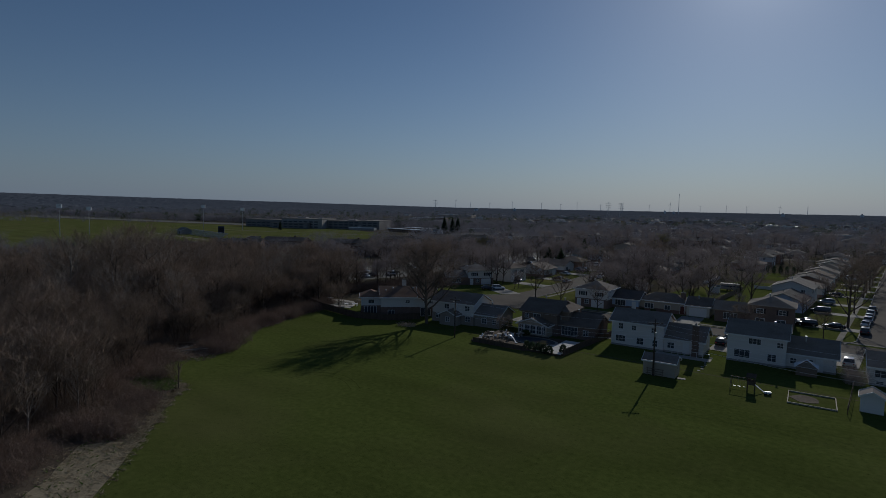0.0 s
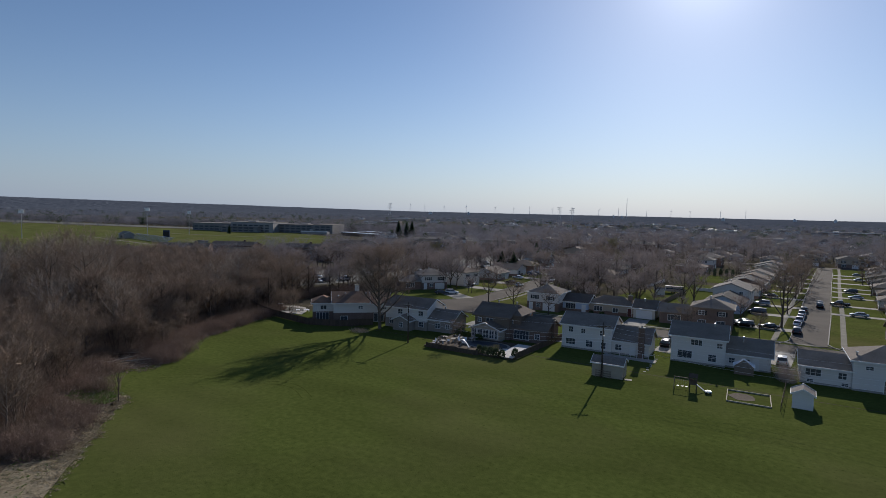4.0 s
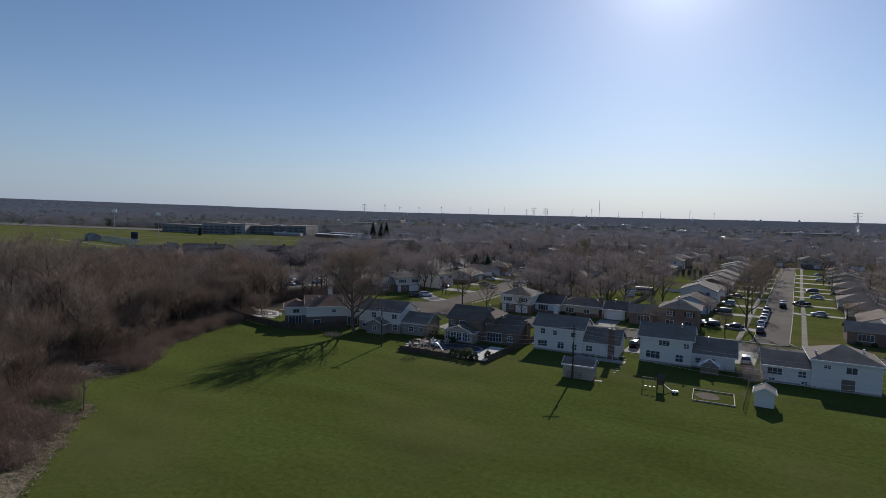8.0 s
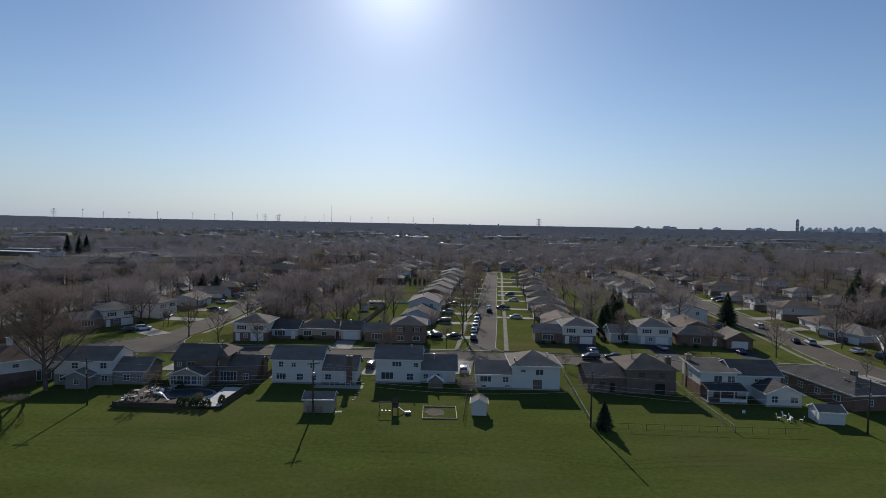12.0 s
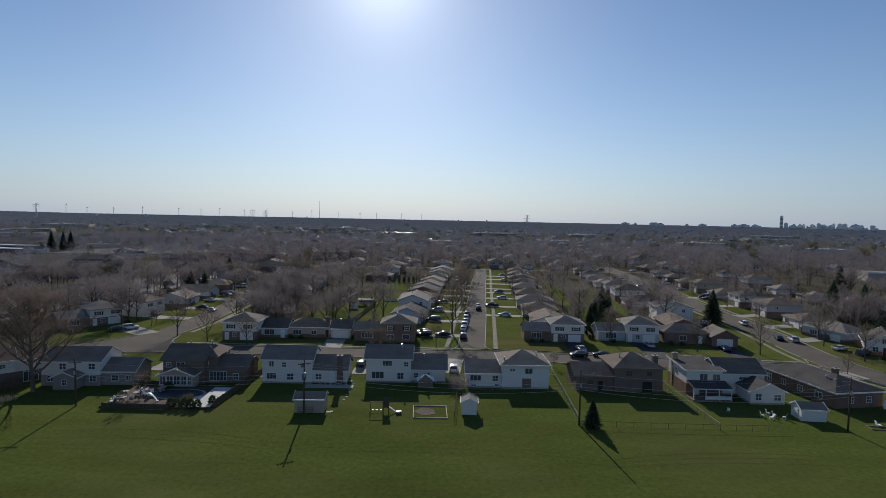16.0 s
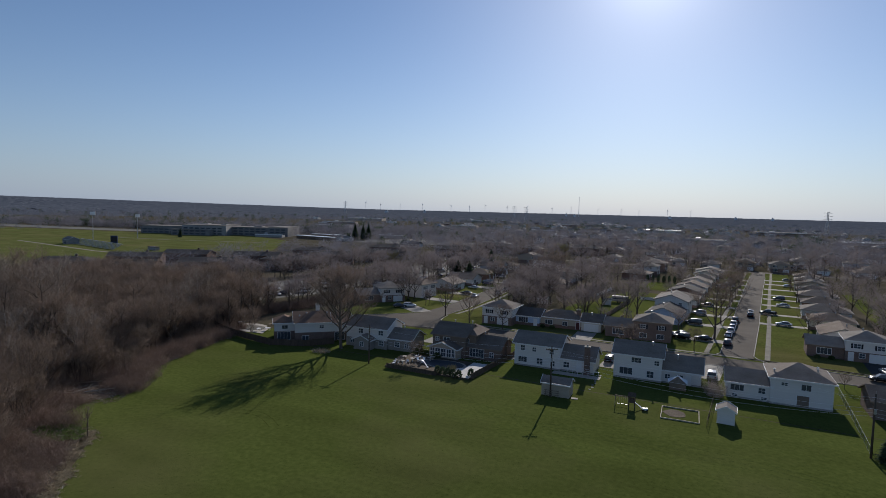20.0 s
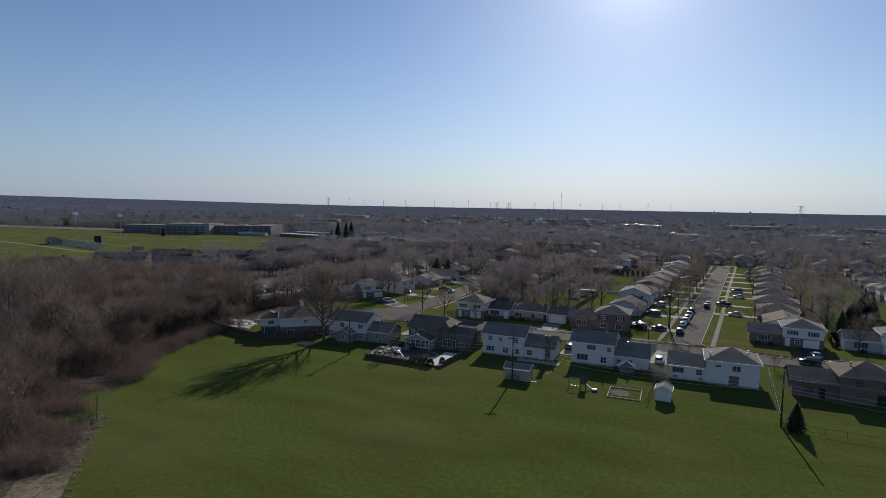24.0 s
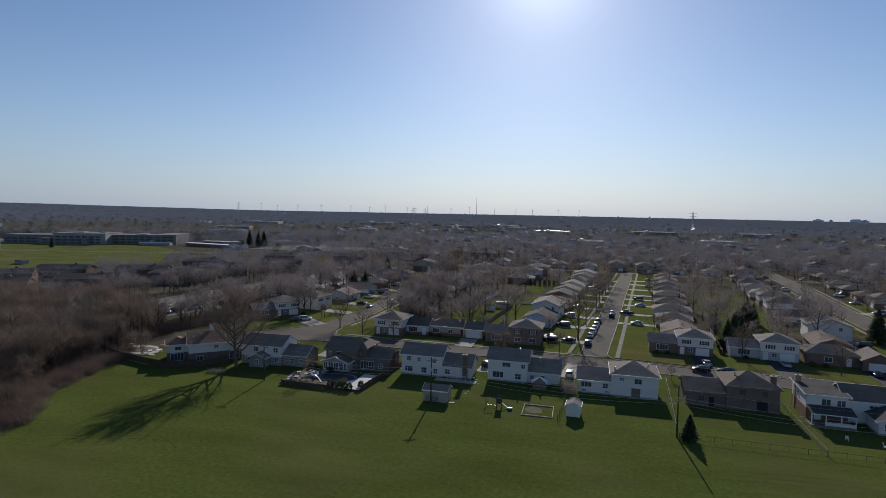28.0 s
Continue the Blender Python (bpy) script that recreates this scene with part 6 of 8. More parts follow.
for kind, paint, x, y, rz in (
        ("suv", "charcoal", 6.4, 170.2, st), ("sedan", "white", 6.9, 181.6, st), ("suv", "white", 7.7, 188.4, st), ("sedan", "silver", 8.3, 195.0, st), ("suv", "silver", 8.8, 201.0, st), ("suv", "black", 9.6, 208.8, st),
        ("suv", "black", -5.0, 171.6, 178), ("sedan", "charcoal", -5.6, 175.4, 176), ("sedan", "black", 0.4, 172.4, 182), ("sedan", "silver", -9.0, 173.5, 178), ("van", "charcoal", -2.6, 196.4, 178), ("suv", "silver", -1.4, 216.4, 176), ("sedan", "black", 1.0, 238.2, 178),
        ("suv", "black", 14.6, 222.0, st), ("sedan", "silver", 15.0, 229.0, st), ("sedan", "silver", 23.2, 209.0, 176), ("pickup", "black", 20.6, 230.6, 177), ("sedan", "silver", 27.4, 253.8, 176), ("suv", "charcoal", 27.8, 272.8, 176),
        ("suv", "black", 35.2, 149.2, 178), ("sedan", "silver", 37.8, 157.0, 95), ("sedan", "black", 41.6, 150.4, 170), ("sedan", "silver", 58.6, 163.0, 92), ("sedan", "navy", 78.6, 160.0, 88),
        ("suv", "white", 106.0, 200.2, 80), ("sedan", "black", 103.6, 176.0, 70), ("suv", "silver", 106.8, 174.0, 75), ("suv", "charcoal", 90.4, 197.8, 174), ("sedan", "navy", 86.0, 196.2, 176), ("suv", "charcoal", 119.0, 177.0, 20), ("van", "charcoal", 115.4, 157.4, 30), ("sedan", "white", 113.2, 163.2, 20), ("sedan", "maroon", 121.0, 186.0, 20),
        ("suv", "white", -93.0, 173.6, 36), ("sedan", "charcoal", -95.8, 171.4, 36), ("van", "charcoal", -98.2, 196.0, 5), ("suv", "white", -77.2, 221.0, 92), ("sedan", "silver", -82.3, 207.4, 90), ("sedan", "charcoal", -78.4, 241.5, 93), ("pickup", "white", -77.6, 231.0, 93), ("suv", "navy", -92.0, 246.0, 5), ("sedan", "black", -88.0, 212.2, 176), ("suv", "silver", -85.0, 252.0, 93), ("sedan", "white", -92.2, 229.6, 170),
        ("suv", "white", 2.6, 134.0, 88), ("suv", "black", -18.9, 136.2, 88), ("sedan", "charcoal", -18.2, 142.0, 88)):
    car(kind, paint, x, y, rz, 0.08 if abs(math.cos(radians(rz))) > 0.9 else 0.03)
rng = random.Random(21)
PAINTS = ["white", "black", "silver", "charcoal", "navy", "maroon", "champagne", "silver", "white"]
LOT = [(-150 + 0.26 * (y - 160) - (0 if k == 0 else 14), y, k) for k in (0, 1) for y in range(152, 320, 3)]
for x, y, k in LOT:
    if rng.random() < 0.42:
        car(rng.choice(("sedan", "suv", "sedan", "van")), rng.choice(PAINTS), x + rng.uniform(-0.4, 0.4), y, (12 if k else 192) + rng.uniform(-3, 3), 0.02, group="cars in the parking lot")
for i in range(9):
    car(("suv", "sedan", "van")[i % 3], ("white", "silver", "black", "silver")[i % 4], -158 + 2.9 * i, 352 + (i % 2) * 5.5, 98, 0.02, group="cars in the parking lot")
for i in range(34):
    y = rng.uniform(235, 420)
    base = rng.choice((104.5 + 0.1 * (y - 180), 12.1 + 0.0862 * (y - 203), -79 - 0.035 * (y - 200)))
    car(rng.choice(("sedan", "suv", "van")), rng.choice(PAINTS), base + rng.choice((-14, -11, 11, 14)), y, rng.choice((0, 180)) + 3, 0.08) if y > 300 or abs(base - 20) > 20 else None
boat = empty("motor_home", pose(-29.6, 227.0, 0, 0, 0, 4) @ Matrix.Diagonal((0.66, 0.9, 0.9, 1)), "dull white camper trailer parked in a back yard", "trailer")
part("body", Geo().box(-4.6, -1.2, 0.7, 4.6, 1.2, 2.9), M["weathered_trim"], boat)
part("band", Geo().box(-4.62, -1.22, 1.7, 4.62, 1.22, 2.1), M["car_navy"], boat, "dark painted stripe")
for x in (-1.2, 0.2):
    for s in (-1.1, 0.95):
        part("wheel", Geo().tube((x, s, 0.36), (x, s + 0.16, 0.36), 0.36, 0.36, 12), M["tyre"], boat)
part("hitch", Geo().bar((4.6, 0.5, 0.7), (6.0, 0, 0.55), 0.1).bar((4.6, -0.5, 0.7), (6.0, 0, 0.55), 0.1), M["dark"], boat)


# ---- trees ----
def bare_tree(seed, height, radius, trunk_r, limbs, subs, twigs, fork=0.25, twig_w=0.028, twig_len=1.3, stems=1, coarse=False):
    """A leafless tree: tapered trunk and limbs that bend upwards to an oval outline as one shape, branchlets and twigs as another."""
    r = random.Random(seed)
    wood, crown = Geo(), Geo()
    shoots = []

    def limb(p, tip, rad, sides, steps, sag):
        """A curved limb from p to tip. Returns its points."""
        mid = p.lerp(tip, 0.5) + Vector((0, 0, -sag)) + Vector((r.gauss(0, 0.05), r.gauss(0, 0.05), r.gauss(0, 0.03))) * (tip - p).length
        pts = [p * (1 - t) ** 2 + mid * (2 * t * (1 - t)) + tip * t * t for t in [i / steps for i in range(steps + 1)]]
        for i in range(steps):
            wood.tube(pts[i], pts[i + 1], rad * (1 - 0.85 * i / steps), rad * (1 - 0.85 * (i + 1) / steps), sides, False)
        return pts

    for s in range(stems):
        a = 6.28 * s / stems + r.uniform(-0.5, 0.5)
        lean = Vector((math.cos(a), math.sin(a), 0)) * (0.35 * radius if stems > 1 else 0.0)
        base = lean * 0.2 + Vector((0, 0, -0.2))
        top = lean * 1.6 + Vector((r.gauss(0, 0.06) * radius, r.gauss(0, 0.06) * radius, height * r.uniform(0.9, 1.0)))
        stem = limb(base, top, trunk_r, 4 if coarse else 8 if stems == 1 else 5, 7, -0.1)
        for i in range(limbs):
            k = fork + (0.92 - fork) * (i + r.random() * 0.8) / limbs
            j = min(6, int(k * 7))
            p = stem[j].lerp(stem[j + 1], k * 7 - j)
            b = i * 2.4 + r.uniform(-0.5, 0.5) + s
            reach = radius * math.sin(math.pi * min(1, 0.28 + 0.72 * k)) ** 0.7 * r.uniform(0.75, 1.1)
            rise = (height - p.z) * r.uniform(0.35, 0.75) + 0.4
            tip = p + Vector((math.cos(b) * reach, math.sin(b) * reach, rise))
            pts = limb(p, tip, trunk_r * (0.62 - 0.42 * k), 3 if coarse else 5, 4, (tip - p).length * 0.12)
            for n in range(subs):
                t = r.uniform(0.3, 1.0)
                j2 = min(3, int(t * 4))
                q = pts[j2].lerp(pts[j2 + 1], min(1, t * 4 - j2))
                d = ((tip - p).normalized() * 0.7 + Vector((r.gauss(0, 0.7), r.gauss(0, 0.7), r.uniform(0.0, 0.9)))).normalized()
                e = q + d * (tip - p).length * r.uniform(0.28, 0.5)
                if coarse:
                    crown.sliver(q, e, trunk_r * 0.4, r)
                else:
                    limb(q, e, trunk_r * 0.13, 3, 2, 0.06)
                shoots.append((q, e))
                for m in range(3):
                    q2 = q.lerp(e, r.uniform(0.25, 1.0))
                    d2 = (d * 0.7 + Vector((r.gauss(0, 0.6), r.gauss(0, 0.6), r.uniform(-0.1, 0.8)))).normalized()
                    e2 = q2 + d2 * twig_len * r.uniform(0.9, 1.7)
                    crown.sliver(q2, e2, twig_w * 2.2, r)
                    shoots.append((q2, e2))
    for i in range(twigs):
        p, q = r.choice(shoots)
        s = p.lerp(q, r.uniform(0.2, 1.0))
        w = ((q - p).normalized() * 0.7 + Vector((r.gauss(0, 0.6), r.gauss(0, 0.6), r.uniform(-0.2, 0.8)))).normalized()
        crown.sliver(s, s + w * twig_len * r.uniform(0.45, 1.2), twig_w * r.uniform(0.7, 1.5), r)
    return wood, crown


def tree_kind(seed, height, radius, trunk_r, limbs, subs, twigs, bark="bark", twig="twig", **more):
    l, c = bare_tree(seed, height, radius, trunk_r, limbs, subs, twigs, **more)
    return l.mesh("trunk", M[bark], True), c.mesh("crown", M[twig])


def plant_tree(kind, x, y, s, turn, label, group="bare trees", name="tree", sz=None):
    ob = empty(name, pose(x, y, 0, 0, 0, turn) @ Matrix.Diagonal((s, s, sz or s, 1)), label, "tree", group)
    for nm, me in zip(("trunk", "crown"), kind):
        c = new(nm, me)
        c.parent = ob
    return ob


def joined(name, items, material, label, category="woods"):
    """Many copies of meshes as one mesh of the kind stuff. items: mesh, x, y, size, turn."""
    vs, fs, total, off = [], [], [], 0
    for me, x, y, s, turn in items:
        v = np.empty(len(me.vertices) * 3, dtype=np.float32)
        me.vertices.foreach_get("co", v)
        v = v.reshape(-1, 3) * s
        c, d = math.cos(radians(turn)), math.sin(radians(turn))
        vs.append(np.stack([v[:, 0] * c - v[:, 1] * d + x, v[:, 0] * d + v[:, 1] * c + y, v[:, 2]], 1))
        f = np.empty(len(me.loops), dtype=np.int32)
        me.loops.foreach_get("vertex_index", f)
        fs.append(f + off)
        k = np.empty(len(me.polygons), dtype=np.int32)
        me.polygons.foreach_get("loop_total", k)
        total.append(k)
        off += len(v)
    vs, fs, total = np.concatenate(vs), np.concatenate(fs), np.concatenate(total)
    out = bpy.data.meshes.new(name)
    out.vertices.add(len(vs))
    out.vertices.foreach_set("co", vs.ravel())
    out.loops.add(len(fs))
    out.loops.foreach_set("vertex_index", fs)
    out.polygons.add(len(total))
    out.polygons.foreach_set("loop_start", np.concatenate([[0], np.cumsum(total)[:-1]]).astype(np.int32))
    out.update(calc_edges=True)
    out.materials.append(material)
    return tagged(new(name, out), label, category, kind="stuff")


BIG = tree_kind(3, 19.0, 7.4, 0.42, 30, 15, 20000, fork=0.15, twig_w=0.019, twig_len=1.3, bark="maple_bark", twig="maple_twig")
STREET = [tree_kind(20 + i, 9.0, 3.6, 0.2, 13, 7, 1500, fork=0.2, twig_w=0.024, twig_len=0.9) for i in range(3)]
WOOD = [tree_kind(40 + i, 14.0, 4.4, 0.2, 12, 7, 2400, fork=0.16, twig_w=0.030, twig_len=1.5) for i in range(4)]
WOOD_PALE = tree_kind(51, 15.0, 5.0, 0.26, 13, 7, 1300, fork=0.2, twig_w=0.026, twig_len=1.3, bark="pale_bark", twig="twig_pale")
CLUMP = [tree_kind(60 + i, 8.5, 3.4, 0.1, 6, 5, 1500, fork=0.12, twig_w=0.030, twig_len=1.3, stems=4) for i in range(3)]
YARD = [tree_kind(70 + i, 12.0, 4.8, 0.26, 11, 6, 1500, fork=0.22, twig_w=0.034, twig_len=1.4, twig="twig_yard") for i in range(4)]
MID = [tree_kind(85 + i, 12.0, 4.8, 0.30, 12, 7, 1000, fork=0.2, twig_w=0.042, twig_len=1.3, coarse=True) for i in range(4)]
FAINT = [tree_kind(95 + i, 12.0, 4.8, 0.34, 7, 4, 200, fork=0.2, twig_w=0.085, twig_len=1.9, coarse=True) for i in range(3)]
LIGHT = [tree_kind(75 + i, 12.0, 4.8, 0.24, 9, 5, 470, fork=0.2, twig_w=0.048, twig_len=1.6, coarse=True) for i in range(3)]
THICK = [tree_kind(110 + i, 12.5, 4.6, 0.34, 13, 8, 1150, fork=0.1, twig_w=0.034, twig_len=1.5, coarse=True, stems=1 + i % 2) for i in range(4)]
BUD = tree_kind(80, 11.0, 4.6, 0.26, 11, 6, 1500, fork=0.2, twig_w=0.075, twig_len=1.1, twig="twig_bud")

plant_tree(BIG, -79.0, 113.9, 1.0, 40, "large bare maple with spreading limbs on the lawn", "field trees")
for k, x, y, s, t, lab in (
        (0, -75.4, 165.6, 1.05, 10, "bare street tree beside the road bend"), (1, -64.2, 159.2, 0.95, 80, "bare rounded street tree on the lawn"), (2, -15.5, 141.8, 0.85, 30, "thin bare tree beside a white house"),
        (1, 3.2, 175.6, 1.7, 200, "tall bare street tree beside parked cars"), (0, -1.5, 158.0, 0.6, 100, "small bare tree by the street corner"), (2, 86.2, 155.9, 1.0, 60, "bare street tree at the street corner"),
        (0, 96.5, 137.6, 0.5, 140, "small bare tree beside the curved street"), (1, 122.2, 115.1, 1.25, 20, "large bare tree beside the curved street"), (2, 110.5, 150.4, 1.0, 70, "bare tree between houses and street"), (0, 48.5, 166.4, 0.9, 250, "bare tree before the white house"),
        (1, 70.0, 158.0, 0.9, 310, "bare tree before the brick house"), (2, -52.6, 156.4, 0.75, 15, "thin bare tree on the front lawn"), (0, 111.8, 168.0, 0.95, 190, "bare street tree along the curb"), (1, 5.2, 128.8, 0.42, 22, "bare shrub between two houses"),
        (0, -56.6, 110.6, 0.55, 70, "thin bare tree in the terrace"), (1, 26.8, 139.0, 0.35, 50, "small bare bush by the driveway"), (2, 47.0, 139.5, 0.4, 120, "small bare bush by the driveway"), (0, 18.6, 214.0, 0.3, 0, "small bare bush on the lawn"), (1, 27.6, 193.0, 0.75, 0, "bare tree before a grey house"),
        (0, 5.2, 201.5, 1.15, 25, "bare street tree along the sidewalk"), (2, 8.6, 240, 1.35, 5, "bare street tree along the sidewalk"), (0, 11.6, 268, 1.3, 65, "bare street tree along the sidewalk"), (2, 16.6, 330, 1.3, 165, "bare street tree along the sidewalk"), (0, 33.5, 268, 1.1, 205, "bare tree between two houses"), (1, 36.0, 310, 1.2, 115, "bare tree between two houses"), (1, 10.0, 255, 1.15, 44, "bare street tree along the sidewalk"), (0, 13.0, 280, 1.0, 77, "bare street tree along the sidewalk"), (1, 15.0, 305, 1.1, 130, "bare street tree along the sidewalk")):
    plant_tree(STREET[k], x, y, s, t, lab, "street trees")

rng = random.Random(30)
for i in range(12):
    y = 236 + 9 * i
    plant_tree(rng.choice(STREET), -80 - 0.035 * (y - 200) + rng.choice((-7.5, 7.5)), y, rng.uniform(0.85, 1.3), rng.uniform(0, 360), "bare street tree along the road", "street trees")
rng = random.Random(31)


def inside(x, y, ring):
    hit = False
    for (x0, y0), (x1, y1) in zip(ring, ring[1:] + ring[:1]):
        if (y0 > y) != (y1 > y) and x < (x1 - x0) * (y - y0) / (y1 - y0) + x0:
            hit = not hit
    return hit


THICKET = [(-62, 14), (-75, 32), (-88, 45), (-100, 52), (-108, 60), (-103, 70), (-108, 82), (-115, 95), (-119, 110), (-118, 122), (-124, 136), (-132, 150), (-145, 150), (-176, 158), (-230, 150), (-260, 60), (-200, -10), (-110, -10)]
spots = []
tries = 0
while len(spots) < 560 and tries < 20000:
    tries += 1
    x, y = rng.uniform(-235, -60), rng.uniform(-5, 155)
    if inside(x, y, THICKET) and all((x - a) ** 2 + (y - b) ** 2 > 6 for a, b in spots):
        spots.append((x, y))
far_wood, far_crown, yard_crown = [], [], []
spots.sort(key=lambda p: math.hypot(p[0], p[1] - 8))
for i, (x, y) in enumerate(spots):
    near = min(math.hypot(x - a, y - b) for a, b in FIELD_EDGE)
    if near < 8:
        kind, s = rng.choice(CLUMP), rng.uniform(0.45, 0.8)
    elif rng.random() < 0.06:
        kind, s = WOOD_PALE, rng.uniform(0.8, 1.1)
    elif rng.random() < 0.35:
        kind, s = rng.choice(CLUMP), rng.uniform(0.8, 1.25)
    else:
        kind, s = rng.choice(WOOD), rng.uniform(0.65, 1.1)
    if math.hypot(x, y - 8) > 112:
        s *= rng.uniform(0.70, 0.95)
    if i < 96:
        plant_tree(kind, x, y, s, rng.uniform(0, 360), "bare brown tree in the dense thicket", "thicket trees")
    else:
        turn = rng.uniform(0, 360)
        light = rng.choice(THICK if i < 400 else MID)
        far_wood.append((light[0], x, y, s, turn))
        far_crown.append((light[1], x, y, s, turn))


for i in range(34):
    while True:
        x, y = rng.uniform(-235, -100), rng.uniform(35, 148)
        if inside(x, y, THICKET) and 105 < math.hypot(x, y - 8) < 245 and min(math.hypot(x - a, y - b) for a, b in FIELD_EDGE) > 12:
            break
    plant_tree(WOOD_PALE if i % 3 == 0 else rng.choice(WOOD), x, y, rng.uniform(0.78, 1.05), rng.uniform(0, 360), "tall bare tree rising over the thicket", "thicket trees")


# trees that lean out over the brush, and tall ones at the back
planted = 0
while planted < 46:
    x, y = rng.uniform(-132, -70), rng.uniform(40, 118)
    near = min(math.hypot(x - a, y - b) for a, b in FIELD_EDGE)
    if 4.5 < near < 15 and inside(x - 12, y, THICKET) and x < -78 and math.hypot(x + 84, y - 51) > 8 and math.hypot(x + 97.5, y - 64.5) > 5:
        planted += 1
        plant_tree(rng.choice(CLUMP) if planted % 3 else rng.choice(WOOD), x, y, rng.uniform(0.5, 0.85), rng.uniform(0, 360), "bare brown tree at the thicket's edge", "thicket trees")
for x, y in ((-134, 70), (-128, 73), (-141, 79), (-150, 76), (-147, 88), (-160, 84), (-158, 95), (-138, 62), (-170, 92), (-152, 68)):
    plant_tree(WOOD_PALE if int(x) % 3 == 0 else rng.choice(WOOD), x, y, rng.uniform(1.15, 1.4), rng.uniform(0, 360), "tall bare tree rising over the thicket", "thicket trees")


def brush(seed, count, h, spread, w):
    r = random.Random(seed)
    g = Geo()
    for i in range(count):
        a, k = r.uniform(0, 6.28), spread * math.sqrt(r.random())
        p = Vector((math.cos(a) * k, math.sin(a) * k, 0))
        q = p + Vector((r.gauss(0, 0.35) * h, r.gauss(0, 0.35) * h, h * r.uniform(0.4, 1.0)))
        g.sliver(p, q, w, r)
        for j in range(3):
            s = p.lerp(q, r.uniform(0.3, 0.95))
            g.sliver(s, s + Vector((r.uniform(-1, 1), r.uniform(-1, 1), r.uniform(0, 0.9))) * 0.3 * h, w * 0.7, r)
    return g


BRUSH = [brush(i, 118, 2.0, 2.0, 0.035).mesh("shrub", M["twig_red" if i % 2 else "twig"]) for i in range(4)]
n = 0
tries = 0
brush_far = []
while n < 620 and tries < 14000:
    tries += 1
    x, y = rng.uniform(-150, -48), rng.uniform(0, 130)
    near = min(math.hypot(x - a, y - b) for a, b in FIELD_EDGE)
    if (1.3 + straw_width(y) * 0.72 if y < 54 else -0.4) < near and math.hypot((x + 84.0) / 1.5, y - 51.0) > 3.6 and math.hypot((x + 97.5) / 1.6, y - 64.5) > 4.2 and near < 20 * rng.random() + 2 and x < -40 and inside(x, y, [(-40, 10)] + FIELD_EDGE + [(-116, 118), (-128, 138), (-150, 138), (-160, 60), (-110, -10)]):
        s = rng.uniform(0.6, 1.35)
        n += 1
        if n > 260:
            brush_far.append((BRUSH[2 * rng.randrange(2) + 1], x, y, s, rng.uniform(0, 360)))
            continue
        ob = new("shrub", rng.choice(BRUSH))
        ob.matrix_basis = pose(x, y, 0, 0, 0, rng.uniform(0, 360)) @ Matrix.Diagonal((s, s, s * rng.uniform(0.8, 1.2), 1))
        tagged(ob, "bare reddish-brown shrub along the field", "shrub", "shrubs along the field")
for i in range(150):
    t = rng.random()
    x, y = -131 + 20 * t + rng.uniform(-3.0, 3.0), 121 + 95 * t
    brush_far.append((BRUSH[1], x, y, rng.uniform(1.1, 1.9), rng.uniform(0, 360)))
SAPLING = [brush(40 + i, 76, 3.8, 2.3, 0.03).mesh("sapling", M["twig"]) for i in range(3)]
under = []
while len(under) < 330:
    x, y = rng.uniform(-190, -60), rng.uniform(5, 150)
    near = min(math.hypot(x - a, y - b) for a, b in FIELD_EDGE)
    if inside(x, y, THICKET) and near < 42 or 6 < near < 15 and x < -66 and rng.random() < 0.25 and inside(x - 8, y, THICKET):
        under.append((rng.choice(SAPLING), x, y, rng.uniform(0.75, 1.35), rng.uniform(0, 360)))
joined("saplings", under, M["twig"], "dense brown saplings under the bare trees", "brush")
joined("brush", brush_far, M["twig_red"], "dense reddish-brown brush under the bare trees", "brush")
g = Geo()
for i in range(9000):
    j = rng.randrange(len(side) - 1)
    x, y = side[j]
    d = rng.random() * (straw_width(y) + 0.8) - 0.5
    p = Vector((x - d + rng.gauss(0, 0.25), y + rng.uniform(-0.9, 0.9), rng.uniform(0.02, 0.12)))
    a = rng.uniform(0, 6.28)
    g.sliver(p, p + Vector((math.cos(a), math.sin(a), rng.uniform(-0.05, 0.45))) * rng.uniform(0.2, 0.6), rng.uniform(0.03, 0.09), rng)
single("dry_grass", g, M["straw"], "pale dry grass tufts along the edge", "grass", kind="stuff")
g = Geo()
for i in range(2050):
    if i < 1700:
        a, k = rng.uniform(0, 6.28), math.sqrt(rng.random())
        p = Vector((-84.6 + 4.6 * k * math.cos(a), 52.0 + 2.6 * k * math.sin(a), 0.02))
    else:
        x, y = side[rng.randrange(2, 16)]
        p = Vector((x - rng.uniform(2.0, 9.5), y + rng.uniform(-1, 1), 0.02))
    a = rng.uniform(0, 6.28)
    g.sliver(p, p + Vector((math.cos(a), math.sin(a), rng.uniform(0.1, 0.9))) * rng.uniform(0.15, 0.5), 0.16, rng)
single("weeds", g, M["weeds"], "fresh green weeds at the thicket's edge", "plants", kind="stuff")
g, g2 = Geo(), Geo()
